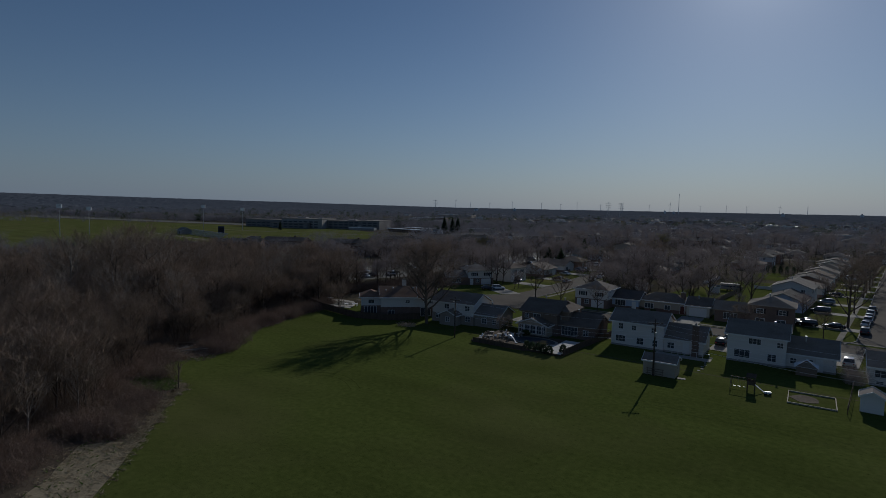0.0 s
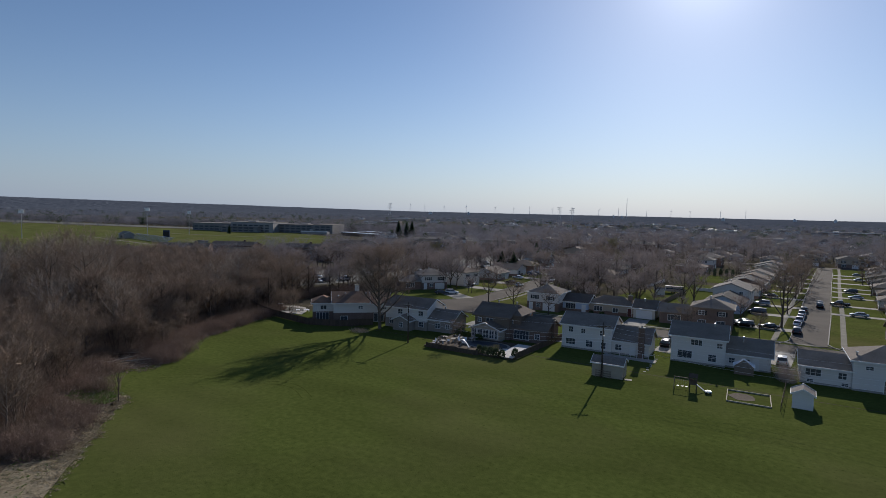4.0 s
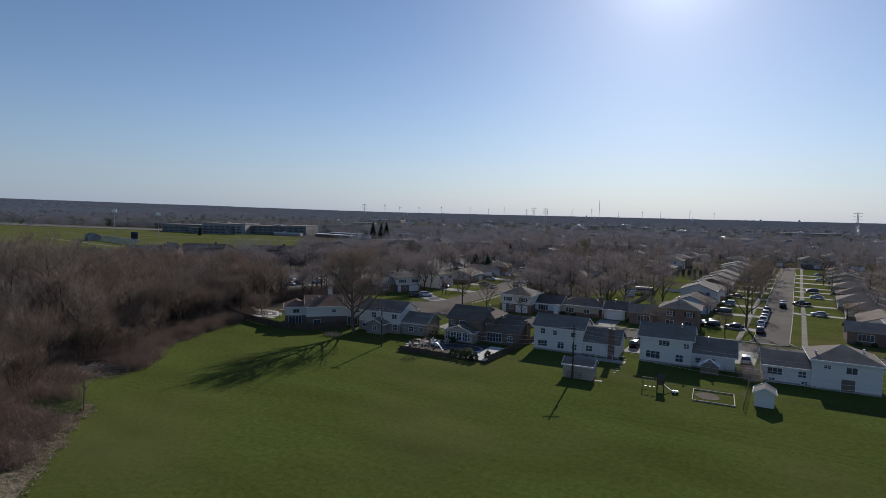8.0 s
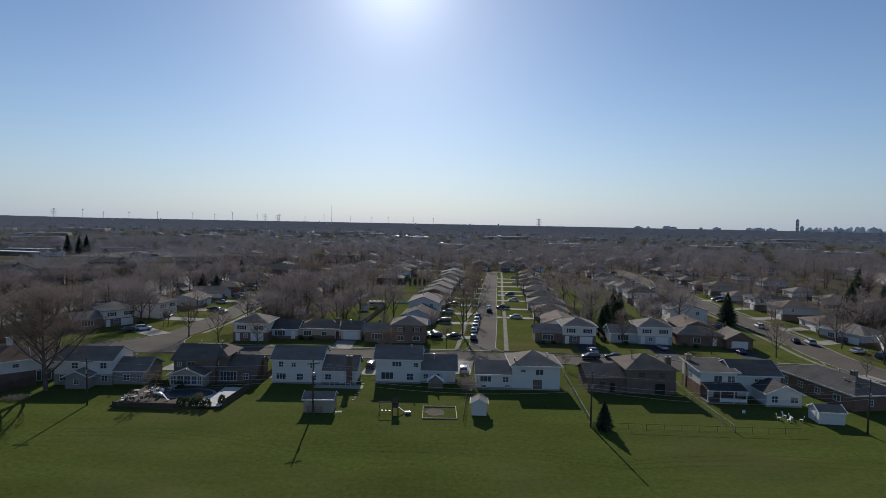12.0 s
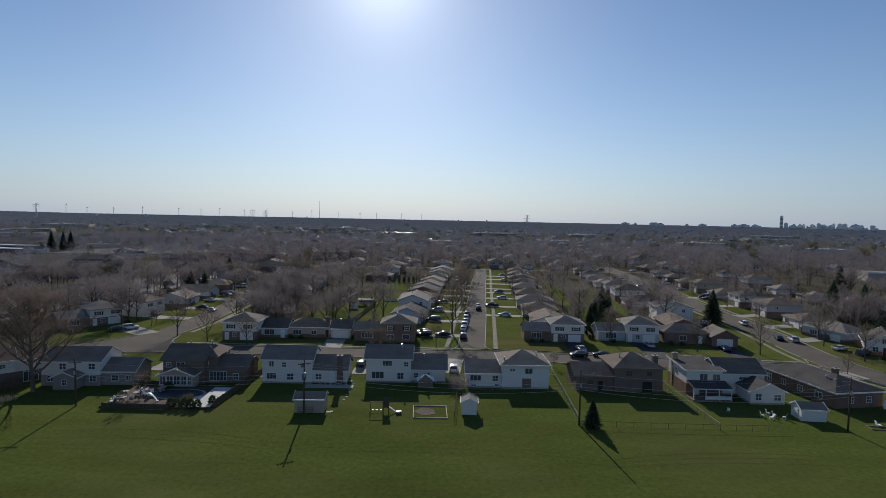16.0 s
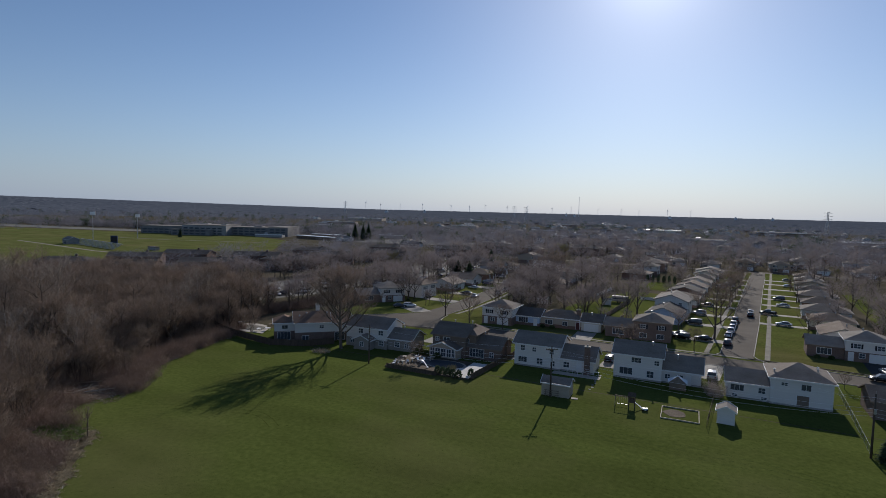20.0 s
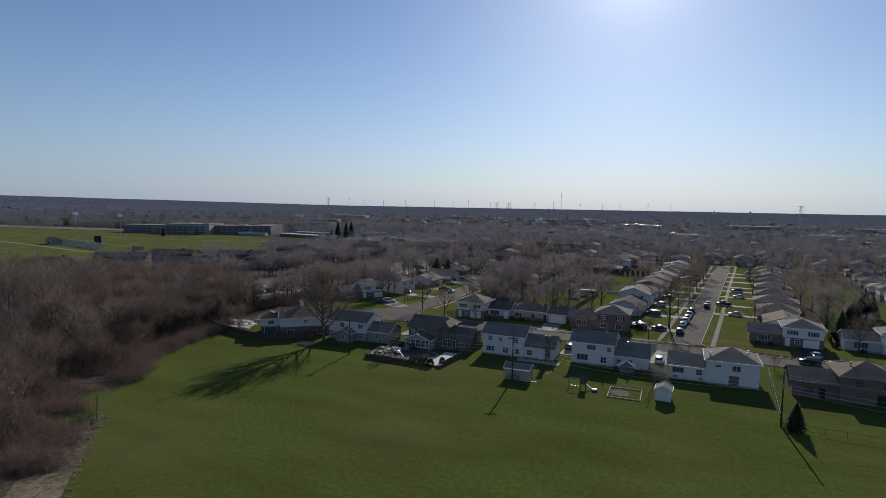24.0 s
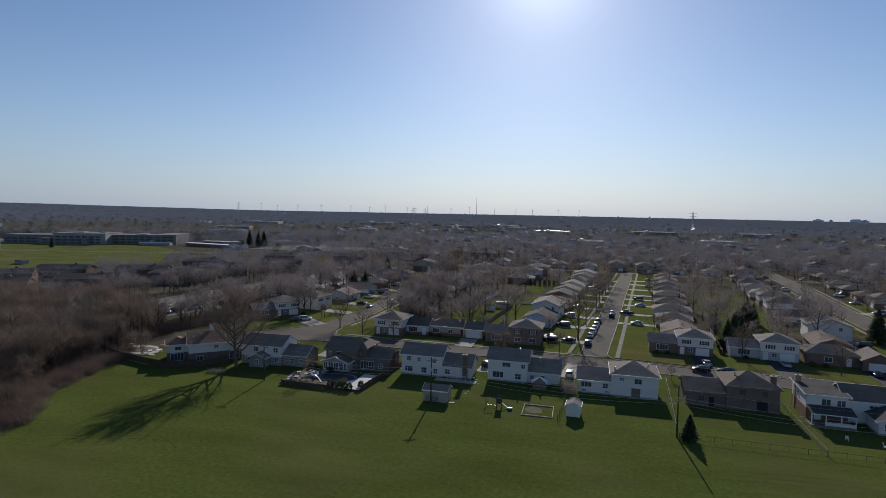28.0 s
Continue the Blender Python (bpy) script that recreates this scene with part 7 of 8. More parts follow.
for i in range(4200):
    if i < 1500:
        a, k = rng.uniform(0, 6.28), math.sqrt(rng.random())
        p = Vector((-97.5 + 7.5 * k * math.cos(a), 64.5 + 4.6 * k * math.sin(a), 0.03))
    elif i < 2300:
        a, k = rng.uniform(0, 6.28), math.sqrt(rng.random())
        p = Vector((-84.0 + 6.0 * k * math.cos(a), 51.0 + 4.0 * k * math.sin(a), 0.03))
    else:
        x, y = rng.choice(FIELD_EDGE)
        p = Vector((x + rng.gauss(-0.5, 0.6), y + rng.uniform(-0.9, 0.9), 0.03))
    if p.y < p.x * -0.955 - 22.4 and p.x > -82:
        continue
    a = rng.uniform(0, 6.28)
    (g2 if i % 5 == 0 else g).sliver(p, p + Vector((math.cos(a), math.sin(a), rng.uniform(0.0, 0.6))) * rng.uniform(0.2, 0.9), rng.uniform(0.04, 0.12), rng)
single("litter", g, M["twig_red"], "brown dead stalks and leaves at the field's edge", "litter", kind="stuff")
single("litter", g2, M["deadwood"], "sticks in a sunlit pale tone at the thicket's edge", "litter", kind="stuff")
sap = tree_kind(91, 4.6, 0.6, 0.09, 10, 3, 90, twig_w=0.02, twig_len=0.4)
plant_tree(sap, -79.7, 52.9, 1.0, 0, "thin bare sapling at the field's corner", "saplings")
for x, y, rz, l in ((-103.0, 68.0, 25, 4.5), (-99.8, 65.4, 70, 3.8), (-104, 71, -20, 5), (-97.0, 66.0, 40, 5.0), (-101.5, 62.0, 10, 6.0), (-98.5, 63.0, -15, 3.0)):
    fl = empty("fallen_branch", pose(x, y, 0.15, 0, 0, rz), "pale fallen branch lying in the brush", "branch", "fallen branches")
    part("limb", Geo().tube((-l / 2, 0, 0), (l / 2, 0, 0.5), 0.14, 0.05, 7).tube((0, 0, 0.2), (l * 0.3, 0.9, 0.7), 0.06, 0.02, 5), M["deadwood"], fl)


for x, y, s in ((-74, 22, 0.5), (-78, 26, 0.62), (-81, 31, 0.55), (-77, 33, 0.5), (-84, 36, 0.7), (-88, 41, 0.6), (-86, 30, 0.75), (-80, 39.5, 0.5), (-92, 46, 0.66)):
    plant_tree(WOOD_PALE, x, y, s, 37 * x, "slim pale-barked tree at the thicket's edge", "thicket trees")


# conifers: tiers of drooping needle sprays round a stem
def conifer(seed, h, r0, sprays, w=0.16):
    r = random.Random(seed)
    stem, leaf = Geo().tube((0, 0, -0.1), (0, 0, h * 0.97), 0.12 * h / 5, 0.02, 7), Geo()
    for i in range(sprays):
        t = r.random() ** 0.8
        z = h * (0.06 + 0.94 * t)
        reach = r0 * (1 - t) ** 0.85 * r.uniform(0.65, 1.12) + 0.1
        a = r.uniform(0, 6.28)
        d = Vector((math.cos(a), math.sin(a), 0))
        tip = d * reach + Vector((0, 0, z - reach * 0.15))
        for j in range(3):
            s = d * reach * r.uniform(0.1, 0.6) + Vector((0, 0, z))
            leaf.sliver(s, tip + Vector((r.gauss(0, 0.14), r.gauss(0, 0.14), r.gauss(0, 0.1))) * reach, w * r.uniform(0.8, 2.0) * (0.6 + reach * 0.35), r)
    return stem.mesh("trunk", M["bark"]), leaf.mesh("crown", M["needles"])


SPRUCE = conifer(1, 5.0, 1.85, 760)
TALL = conifer(2, 13.0, 4.6, 760, 0.2)
COLUMN = conifer(3, 16.0, 3.9, 900, 0.45)
plant_tree(SPRUCE, 25.3, 100.4, 0.95, 0, "small dark spruce beside the utility pole", "conifers")
for x, y, s in ((97.2, 205, 0.9), (62.6, 223, 0.85), (66.0, 227, 0.62), (59.4, 221, 0.55), (54.0, 202, 0.6), (51.2, 197.5, 0.5), (57.5, 207, 0.48), (155.5, 210, 1.1), (162, 215, 0.95), (146, 213, 1.15), (151, 218, 0.95), (140, 209, 0.8), (157, 226, 0.8), (-108, 262, 0.7), (-112, 257, 0.75), (212, 300, 1.1), (205, 290, 0.9), (-122, 330, 0.8)):
    plant_tree(TALL, x, y, s, rng.uniform(0, 360), "dark green conifer among bare trees", "conifers")
for x, y, s in ((-340, 498, 1.1), (-331, 500, 1.05), (-327, 504, 1.1), (-480, 395, 0.6)):
    plant_tree(COLUMN, x, y, s, rng.uniform(0, 360), "tall dark conifer beyond the apartments", "conifers")


def leafy(seed, h, r0, count, w, material="hedge"):
    r = random.Random(seed)
    g = Geo()
    for i in range(count):
        a, t = r.uniform(0, 6.28), r.random()
        k = r0 * (math.sin(math.pi * min(1, 0.18 + 0.82 * t)) ** 0.6) * r.uniform(0.55, 1.05)
        p = Vector((math.cos(a) * k, math.sin(a) * k, h * t))
        g.sliver(p, p + Vector((math.cos(a) * 0.2, math.sin(a) * 0.2, 0.35)) + Vector((r.gauss(0, 0.1), r.gauss(0, 0.1), 0)), w, r)
    return g.mesh("bush", M[material])


CEDAR = leafy(5, 2.0, 0.62, 420, 0.16, "needles")
BUSH = leafy(6, 1.2, 0.9, 420, 0.16)
for i in range(6):
    ob = new("cedar_bush", CEDAR)
    ob.matrix_basis = pose(-27.5 + 2.6 * i, 309.5, 0, 0, 0, 60 * i) @ Matrix.Diagonal((1.1, 1.1, 1.5, 1))
    tagged(ob, "upright dark cedar in a row across a back lawn", "bush", "row of cedars behind the lawn")
for x, y in ((-49.3, 106.9), (-48.0, 106.6), (-46.7, 106.4), (-45.4, 106.1), (-44.1, 106.0), (-42.3, 108.2)):
    ob = new("cedar_bush", CEDAR)
    ob.matrix_basis = pose(x, y, 0.0, 0, 0, rng.uniform(0, 360)) @ Matrix.Diagonal((1.0, 1.0, 0.82, 1))
    tagged(ob, "dark rounded cedar bush beside the terrace", "bush", "cedars beside the terrace")
for x, y, s in ((-40, 164.6, 0.8), (-43, 165, 0.7), (26, 166, 0.7), (29, 166.2, 0.7), (50, 167.6, 0.8), (66, 165.5, 0.9), (69, 165, 0.8), (-94, 175, 1.0), (-98, 181, 1.0), (-54.6, 117, 1.0), (-58, 118.6, 0.9), (45.6, 178, 1.3), (44.8, 172, 1.0), (46.6, 184, 1.4), (117, 152, 0.9), (120, 148, 0.9), (-62.8, 124, 1.0), (-60.0, 119, 1.2)):
    ob = new("bush", BUSH)
    ob.matrix_basis = pose(x, y, 0, 0, 0, rng.uniform(0, 360)) @ Matrix.Diagonal((s, s, s, 1))
    tagged(ob, "green garden bush beside a house", "bush", "garden bushes")
ob = new("bush", brush(78, 330, 3.4, 1.4, 0.045).mesh("bush", M["twig_yard"]))
ob.matrix_basis = pose(3.0, 120.8, 0)
tagged(ob, "tall bare grey-brown bush between two yards", "bush", "garden bushes")
ob = new("brush_pile", brush(79, 260, 0.9, 1.9, 0.06).mesh("brush_pile", M["twig_pale"]))
ob.matrix_basis = pose(-80.8, 108.6, 0, 0, 0, 20) @ Matrix.Diagonal((1.2, 0.7, 1, 1))
tagged(ob, "heap of dry grey twigs on the lawn", "brush pile")
BARE_BUSH = brush(77, 260, 1.3, 0.8, 0.035).mesh("bush", M["twig_bud"])
ob = new("bush", BARE_BUSH)
ob.matrix_basis = pose(-47.4, 110.0, 0.3)
tagged(ob, "pale dry ornamental grass on the terrace", "bush", "garden bushes")


# trees among the houses and the apartments
def in_house(x, y, margin=1.4):
    for hx, hy, c, d, x0, x1, y0, y1 in FOOTPRINTS:
        if abs(x - hx) < 26 and abs(y - hy) < 26:
            u, v = (x - hx) * c + (y - hy) * d, (y - hy) * c - (x - hx) * d
            if x0 - margin < u < x1 + margin and y0 - margin < v < y1 + margin:
                return True
    return False


def blocked(x, y):
    if in_house(x, y) or 262 < x < 345 and 296 < y < 388 or 82 < x < 101 and 182 < y < 214:
        return True
    c = 12.1 + 0.0862 * (y - 203)
    if -9 < x - c < 19 and 140 < y < 398:
        return True
    if -24 < x - c < -9 and 140 < y < 398 and random.random() < 0.6:
        return True
    if 138 < y < 176 and -110 < x < 125:
        return True
    rc = 101 + 0.09 * max(0, y - 150)
    if abs(x - rc) < 9 and y > 110:
        return True
    if abs(x - (-80 - 0.035 * (y - 200))) < (9 if y < 232 else 5.6) and 150 < y < 290:
        return True
    return False


def put_tree(kind, light, x, y, s, label, group, single_one):
    turn = rng.uniform(0, 360)
    if single_one:
        plant_tree(kind, x, y, s, turn, label, group)
    else:
        far_wood.append((light[0], x, y, s, turn))
        yard_crown.append((light[1], x, y, s, turn))


BACK_LAWN = [(-51, 224), (-44, 252), (-30, 256), (-17, 252), (-15, 205), (-27, 196), (-44, 198)]
FAR_LAWN = [(-31, 272), (-12, 274), (-10, 308), (-28, 306)]
GLADE = [(138, 160), (168, 160), (186, 195), (200, 250), (172, 244), (146, 212)]
count = 0
while count < 900:
    y = 177 + 390 * rng.random() ** 1.35
    x = rng.uniform(-135 - 0.15 * (y - 170), 200 + 0.6 * (y - 170))
    if blocked(x, y) or inside(x, y, GLADE) or inside(x, y, FAR_LAWN) or inside(x, y, BACK_LAWN) and rng.random() < 0.9 or y < 330 and rng.random() < 0.45:
        continue
    kind = BUD if count % 25 == 7 else rng.choice(YARD)
    size = rng.choice((0.45, 0.55, 0.65, 0.75, 0.85, 1.05))
    if kind is BUD and y < 420:
        plant_tree(BUD, x, y, size, 40 * count, "tree with yellow-green buds among bare trees", "yard trees")
    else:
        put_tree(kind, rng.choice(MID if y < 300 else LIGHT if y < 400 else FAINT), x, y, size, "bare tree in a back yard", "yard trees", count % 9 == 0 and y < 240)
    count += 1
for i in range(105):
    t = rng.random()
    x, y = -128 + 12 * t + rng.uniform(-5, 5), 132 + 190 * t
    if rng.random() < 0.5:
        x -= 52 + rng.uniform(0, 12)
    put_tree(rng.choice(YARD), rng.choice(MID), x, y, rng.uniform(0.6, 0.95), "bare tree along the parking lot", "parking lot trees", i < 28) if not in_house(x, y) else None
for i in range(110):
    x, y = rng.uniform(120, 260), rng.uniform(140, 270)
    if x - 100 < (y - 110) * 0.25 + 22 or in_house(x, y) or inside(x, y, GLADE) and rng.random() < 0.85:
        continue
    put_tree(rng.choice(YARD), rng.choice(MID), x, y, rng.uniform(0.75, 1.15), "tall bare tree behind the houses", "yard trees", i < 25)
for i in range(26):
    x, y = rng.uniform(-74, -50), rng.uniform(196, 262)
    if not in_house(x, y) and x > -72 + 0.05 * (y - 200):
        put_tree(rng.choice(YARD), rng.choice(MID), x, y, rng.uniform(0.7, 1.1), "bare tree in a back yard", "yard trees", i < 8)
for i in range(22):
    x, y = rng.uniform(-58, -16), rng.uniform(180, 318)
    if (abs(x + 23) > 6 or y > 262) and not in_house(x, y) and not inside(x, y, FAR_LAWN) and not inside(x, y, BACK_LAWN):
        put_tree(rng.choice(YARD), rng.choice(MID), x, y, rng.uniform(0.6, 1.0), "bare tree in a back yard", "yard trees", i < 12)
for x, y, s in ((309, 592, 1.4), (322, 585, 1.2), (406, 610, 1.5), (262, 470, 1.1), (395, 520, 1.3)):
    plant_tree(BUD, x, y, s, 0, "tree with yellow-green buds among bare woods", "yard trees")
joined("tree_limbs", far_wood, M["bark"], "bare trunks and limbs of the woods and yards")
joined("tree_twigs", far_crown, M["twig"], "fine brown twigs of the thicket")
joined("tree_twigs", yard_crown, M["twig_yard"], "fine grey-brown twigs of the yard trees")


# ---- apartments, school, stadium ----
def apartment(x, y, rz, w=26, d=11.5):
    house(x, y, rz, [(-w / 2, w / 2, -d / 2, d / 2, 5.6, "gx" if rng.random() < 0.6 else "hip", 1.9, "apt_brick", "shingle_dark", None, 0)],
          [(0, S, u, z, 1.3, 1.1, "w", "plain") for u in (-w * 0.36, -w * 0.12, w * 0.12, w * 0.36) for z in (1.0, 3.7)] + [(0, "E", 0.0, 3.7, 1.3, 1.1, "w", "plain"), (0, "E", 0.0, 1.0, 1.3, 1.1, "w", "plain")],
          "brown brick apartment block with dark roof", "shingle_brown", "apartment blocks", chimney=(w * 0.2, 0.5, 6.0, 2.4, "apt_brick"), category="apartment")


rng = random.Random(41)
for x, y, rz in ((-278, 203, 39), (-272, 232, 22), (-234, 247, 26), (-279, 166, 38), (-226, 205, 36), (-206, 240, 30), (-205, 278, 30), (-190, 315, 28), (-236, 300, 30), (-170, 380, 10), (-215, 360, 20), (-130, 430, 5), (-90, 470, 5), (-245, 175, 36), (-160, 440, 5)):
    apartment(x, y, rz)
school = empty("school", pose(-497, 452, 0, 0, 0, 22) @ Matrix.Diagonal((1, 1, 0.82, 1)), "long low school building with pale and dark storeys", "school")
for x0, x1, y0, y1, h, mm in ((-86, -32, 4, 30, 10, "school"), (-32, 18, -8, 30, 13, "block"), (18, 62, 6, 34, 11, "school"), (62, 84, 0, 40, 12, "school"), (-40, 4, -16, -8, 7, "school")):
    part("wall", Geo().box(x0, y0, 0, x1, y1, h), M[mm], school)
    part("roof", Geo().box(x0 - 0.3, y0 - 0.3, h, x1 + 0.3, y1 + 0.3, h + 0.6), M["shingle_light"], school)
    for z in (1.2, 4.8, 8.2):
        if z + 1.8 < h:
            k = x0 + 2
            while k + 5 < x1:
                w = part("window", Geo().box(k, y0 - 0.12, z, k + 4.6, y0 + 0.05, z + 1.8), M["school_glass"], school)
                k += 6.4
for x0, y0, z0, x1, y1, z1 in ((-20, 8, 12.5, -10, 16, 15), (4, 10, 12.5, 10, 16, 14.6), (40, 14, 10.5, 50, 22, 13)):
    part("rooftop_unit", Geo().box(x0, y0, z0, x1, y1, z1), M["block"], school)
for x, y, mh in ((-480, 307, 23), (-493, 358, 20.5), (-466, 184, 22), (-490, 214, 20)):
    mast = empty("light_mast", pose(x, y, 0, 0, 0, 35), "tall stadium light mast with lamp rack", "light mast", "stadium light masts")
    part("post", Geo().tube((0, 0, 0), (0, 0, mh), 0.28, 0.18, 8), M["steel"], mast)
    part("lamp_rack", Geo().box(-2.0, -0.25, mh - 0.6, 2.0, 0.25, mh + 0.2).box(-2.0, -0.25, mh + 0.4, 2.0, 0.25, mh + 1.2).box(-2.0, -0.25, mh + 1.4, 2.0, 0.25, mh + 2.1), M["vinyl"], mast, "pale lamp rack")
stand = empty("bleachers", pose(-402, 263, 0, 0, 0, -13), "long metal bleachers beside the field", "bleachers")
for i in range(8):
    part("bench", Geo().box(-57, i * 0.9, 0.3 + i * 0.5, 22, i * 0.9 + 0.7, 0.55 + i * 0.5), M["bleacher"], stand)
house(-459, 276, -13, [(-6, 6, -4, 4, 3.6, "gx", 2.0, "block", "shingle_light", None, 0)], [(0, S, 0, 0.2, 3, 2.4, "d")], "grey block field house with grey roof", "shingle_light", category="field house")
dug = empty("dugout", pose(-363, 277, 0, 0, 0, -10), "low dark shelter beside the sports field", "shelter")
part("wall", Geo().box(-5, -1.6, 0, 5, -1.3, 2.2).box(-5, -1.3, 0, -4.7, 1.6, 2.2).box(4.7, -1.3, 0, 5, 1.6, 2.2), M["block"], dug)
part("roof", Geo().box(-5.4, -2.0, 2.2, 5.4, 2.0, 2.45), M["shingle_dark"], dug)
sc = empty("scoreboard", pose(-416, 283, 0, 0, 0, 30), "dark blue scoreboard on two posts", "scoreboard")
part("board", Geo().box(-2.6, -0.3, 2.2, 2.6, 0.3, 8), M["score_blue"], sc)
part("face", Geo().box(-2.2, -0.4, 3.4, 2.2, -0.3, 6.8), M["dark"], sc)
for x in (-2.0, 2.0):
    part("post", Geo().box(x - 0.2, -0.2, 0, x + 0.2, 0.2, 2.2), M["steel"], sc)


# ---- the distance ----
def ridge(az):
    """The height of the low hills along the horizon."""
    return max(14.0, (-az - 22.0) * 1.08 + 2.0)


def lift(x, y):
    d, az = math.hypot(x, y), math.degrees(math.atan2(x, y))
    t = min(1.0, max(0.0, (d - 3200) / 1300))
    return ridge(az) * t * t * (3 - 2 * t)


def shop(x, y, rz, w, d, h, wall="block", roof="roof_white"):
    w, h = w * 0.75, h * 0.8
    ob = empty("commercial_building", pose(x, y, 0, 0, 0, rz), "low flat commercial building with pale roof", "building", "distant commercial buildings")
    part("wall", Geo().box(-w / 2, -d / 2, 0, w / 2, d / 2, h), M[wall], ob)
    part("roof", Geo().box(-w / 2 + 0.5, -d / 2 + 0.5, h, w / 2 - 0.5, d / 2 - 0.5, h + 0.3), M[roof], ob)
    part("parapet", Geo().box(-w / 2 - 0.2, -d / 2 - 0.2, h, w / 2 + 0.2, -d / 2 + 0.4, h + 0.9), M["trim"], ob)
    part("rooftop_unit", Geo().box(-w * 0.2, -d * 0.1, h + 0.3, -w * 0.1, d * 0.1, h + 2.4), M["steel"], ob)


for x, y, rz, w in ((-370, 474, -9, 58), (-384, 515, 2, 46)):
    ob = empty("storage_hall", pose(x, y, 0, 0, 0, rz), "long low hall with white roof and red-brown doors", "building", "storage halls beyond the apartments")
    part("wall", Geo().box(-w / 2, -4, 0, w / 2, 4, 2.9), M["apt_brick"], ob)
    part("roof", Geo().box(-w / 2 - 0.5, -4.6, 2.9, w / 2 + 0.5, 4.6, 3.35), M["roof_white"], ob, "flat white roof")
    for i in range(int(w / 4)):
        part("door", Geo().box(-w / 2 + 0.8 + 4 * i, -4.12, 0, -w / 2 + 3.6 + 4 * i, -4.0, 2.4), M["shingle_rust"], ob)
house(-333, 470, -6, [(-8, 8, -4, 4, 3.2, "gx", 1.8, "white", "shingle_light", None, 0), (-3, 2, -6.5, -4, 3.0, "gy", 1.6, "white", "shingle_light", None, 0)],
      [(0, S, -6, 0.9, 1.4, 1.2), (0, S, 4, 0.9, 1.4, 1.2), (0, S, 6.4, 0.9, 1.2, 1.2)], "low white office beside the storage halls", "shingle_light", category="office")
for x, y, rz, w, d, h in ((-6, 770, 2, 60, 50, 6), (306, 366, -20, 72, 24, 7), (-330, 1380, 5, 90, 40, 6), (-180, 1330, 3, 60, 40, 6), (-240, 1500, 0, 110, 50, 7), (180, 880, 0, 70, 40, 6), (-600, 1480, 10, 120, 50, 7), (420, 900, -5, 90, 40, 6),
                          (-430, 468, 20, 40, 8, 3), (-330, 560, 8, 40, 14, 4), (520, 760, -10, 80, 40, 6), (640, 700, -12, 60, 30, 6), (-80, 1150, 0, 90, 40, 6), (120, 1250, 0, 110, 60, 7), (330, 1300, 0, 80, 40, 6), (700, 1200, 0, 110, 50, 7), (-820, 1250, 20, 120, 60, 8),
                          (-560, 760, 25, 70, 40, 6), (-650, 900, 25, 80, 40, 7), (-420, 980, 15, 60, 40, 6), (900, 1500, 0, 140, 60, 8)):
    shop(x, y, rz, w, d, h, rng.choice(("block", "tan", "brown")), rng.choice(("shingle_light", "roof_white", "shingle", "block")))
for i in range(46):
    y = rng.uniform(640, 1900)
    shop(rng.uniform(-0.95, 0.95) * y, y, rng.uniform(-20, 20), rng.uniform(10, 34), rng.uniform(9, 18), rng.uniform(4, 7), rng.choice(("white", "cream", "tan", "block")), rng.choice(("shingle_light", "shingle", "roof_white", "shingle_brown")))


def pylon(x, y, h, turn):
    ob = empty("power_pylon", pose(x, y, 0, 0, 0, turn), "tall steel lattice power pylon on the horizon", "pylon", "power pylons")
    g = Geo()
    w, k = h * 0.10, 0.010 * h
    for sx in (-1, 1):
        for sy in (-1, 1):
            g.bar((sx * w, sy * w, 0), (sx * w * 0.25, sy * w * 0.25, h * 0.62), k).bar((sx * w * 0.25, sy * w * 0.25, h * 0.62), (sx * w * 0.2, sy * w * 0.2, h), k)
    for i in range(6):
        z0, z1 = h * 0.62 * i / 6, h * 0.62 * (i + 1) / 6
        a, b = w * (1 - 0.75 * i / 6), w * (1 - 0.75 * (i + 1) / 6)
        g.bar((-a, -a, z0), (b, -b, z1), k * 0.6).bar((a, -a, z0), (-b, -b, z1), k * 0.6)
    part("tower", g, M["steel"], ob)
    for z in (0.66, 0.80, 0.94):
        part("arm", Geo().bar((-h * 0.17, 0, h * z), (h * 0.17, 0, h * z), k).bar((-h * 0.17, 0, h * z), (0, 0, h * z + 0.05 * h), k * 0.6).bar((h * 0.17, 0, h * z), (0, 0, h * z + 0.05 * h), k * 0.6), M["steel"], ob)


pylon(-597, 1800, 52, 20)
pylon(-556, 1800, 50, 20)
pylon(235, 1500, 50, 5)
pylon(-1500, 2100, 60, 30)
for i in range(17):
    az = radians(-36 + 2.15 * i + rng.uniform(-0.5, 0.5))
    d = 4300
    ob = empty("wind_turbine", pose(d * math.sin(az), d * math.cos(az), lift(d * math.sin(az), d * math.cos(az)), 0, 0, 180), "pale distant wind turbine at rest", "wind turbine", "wind turbines on the horizon")
    h = rng.uniform(48, 62)
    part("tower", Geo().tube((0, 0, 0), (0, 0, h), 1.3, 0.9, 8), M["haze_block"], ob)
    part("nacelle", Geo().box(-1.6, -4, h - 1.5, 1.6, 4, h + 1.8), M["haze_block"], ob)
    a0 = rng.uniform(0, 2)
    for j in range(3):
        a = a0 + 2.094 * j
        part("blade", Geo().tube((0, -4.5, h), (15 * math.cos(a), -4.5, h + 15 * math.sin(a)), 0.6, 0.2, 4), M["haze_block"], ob)


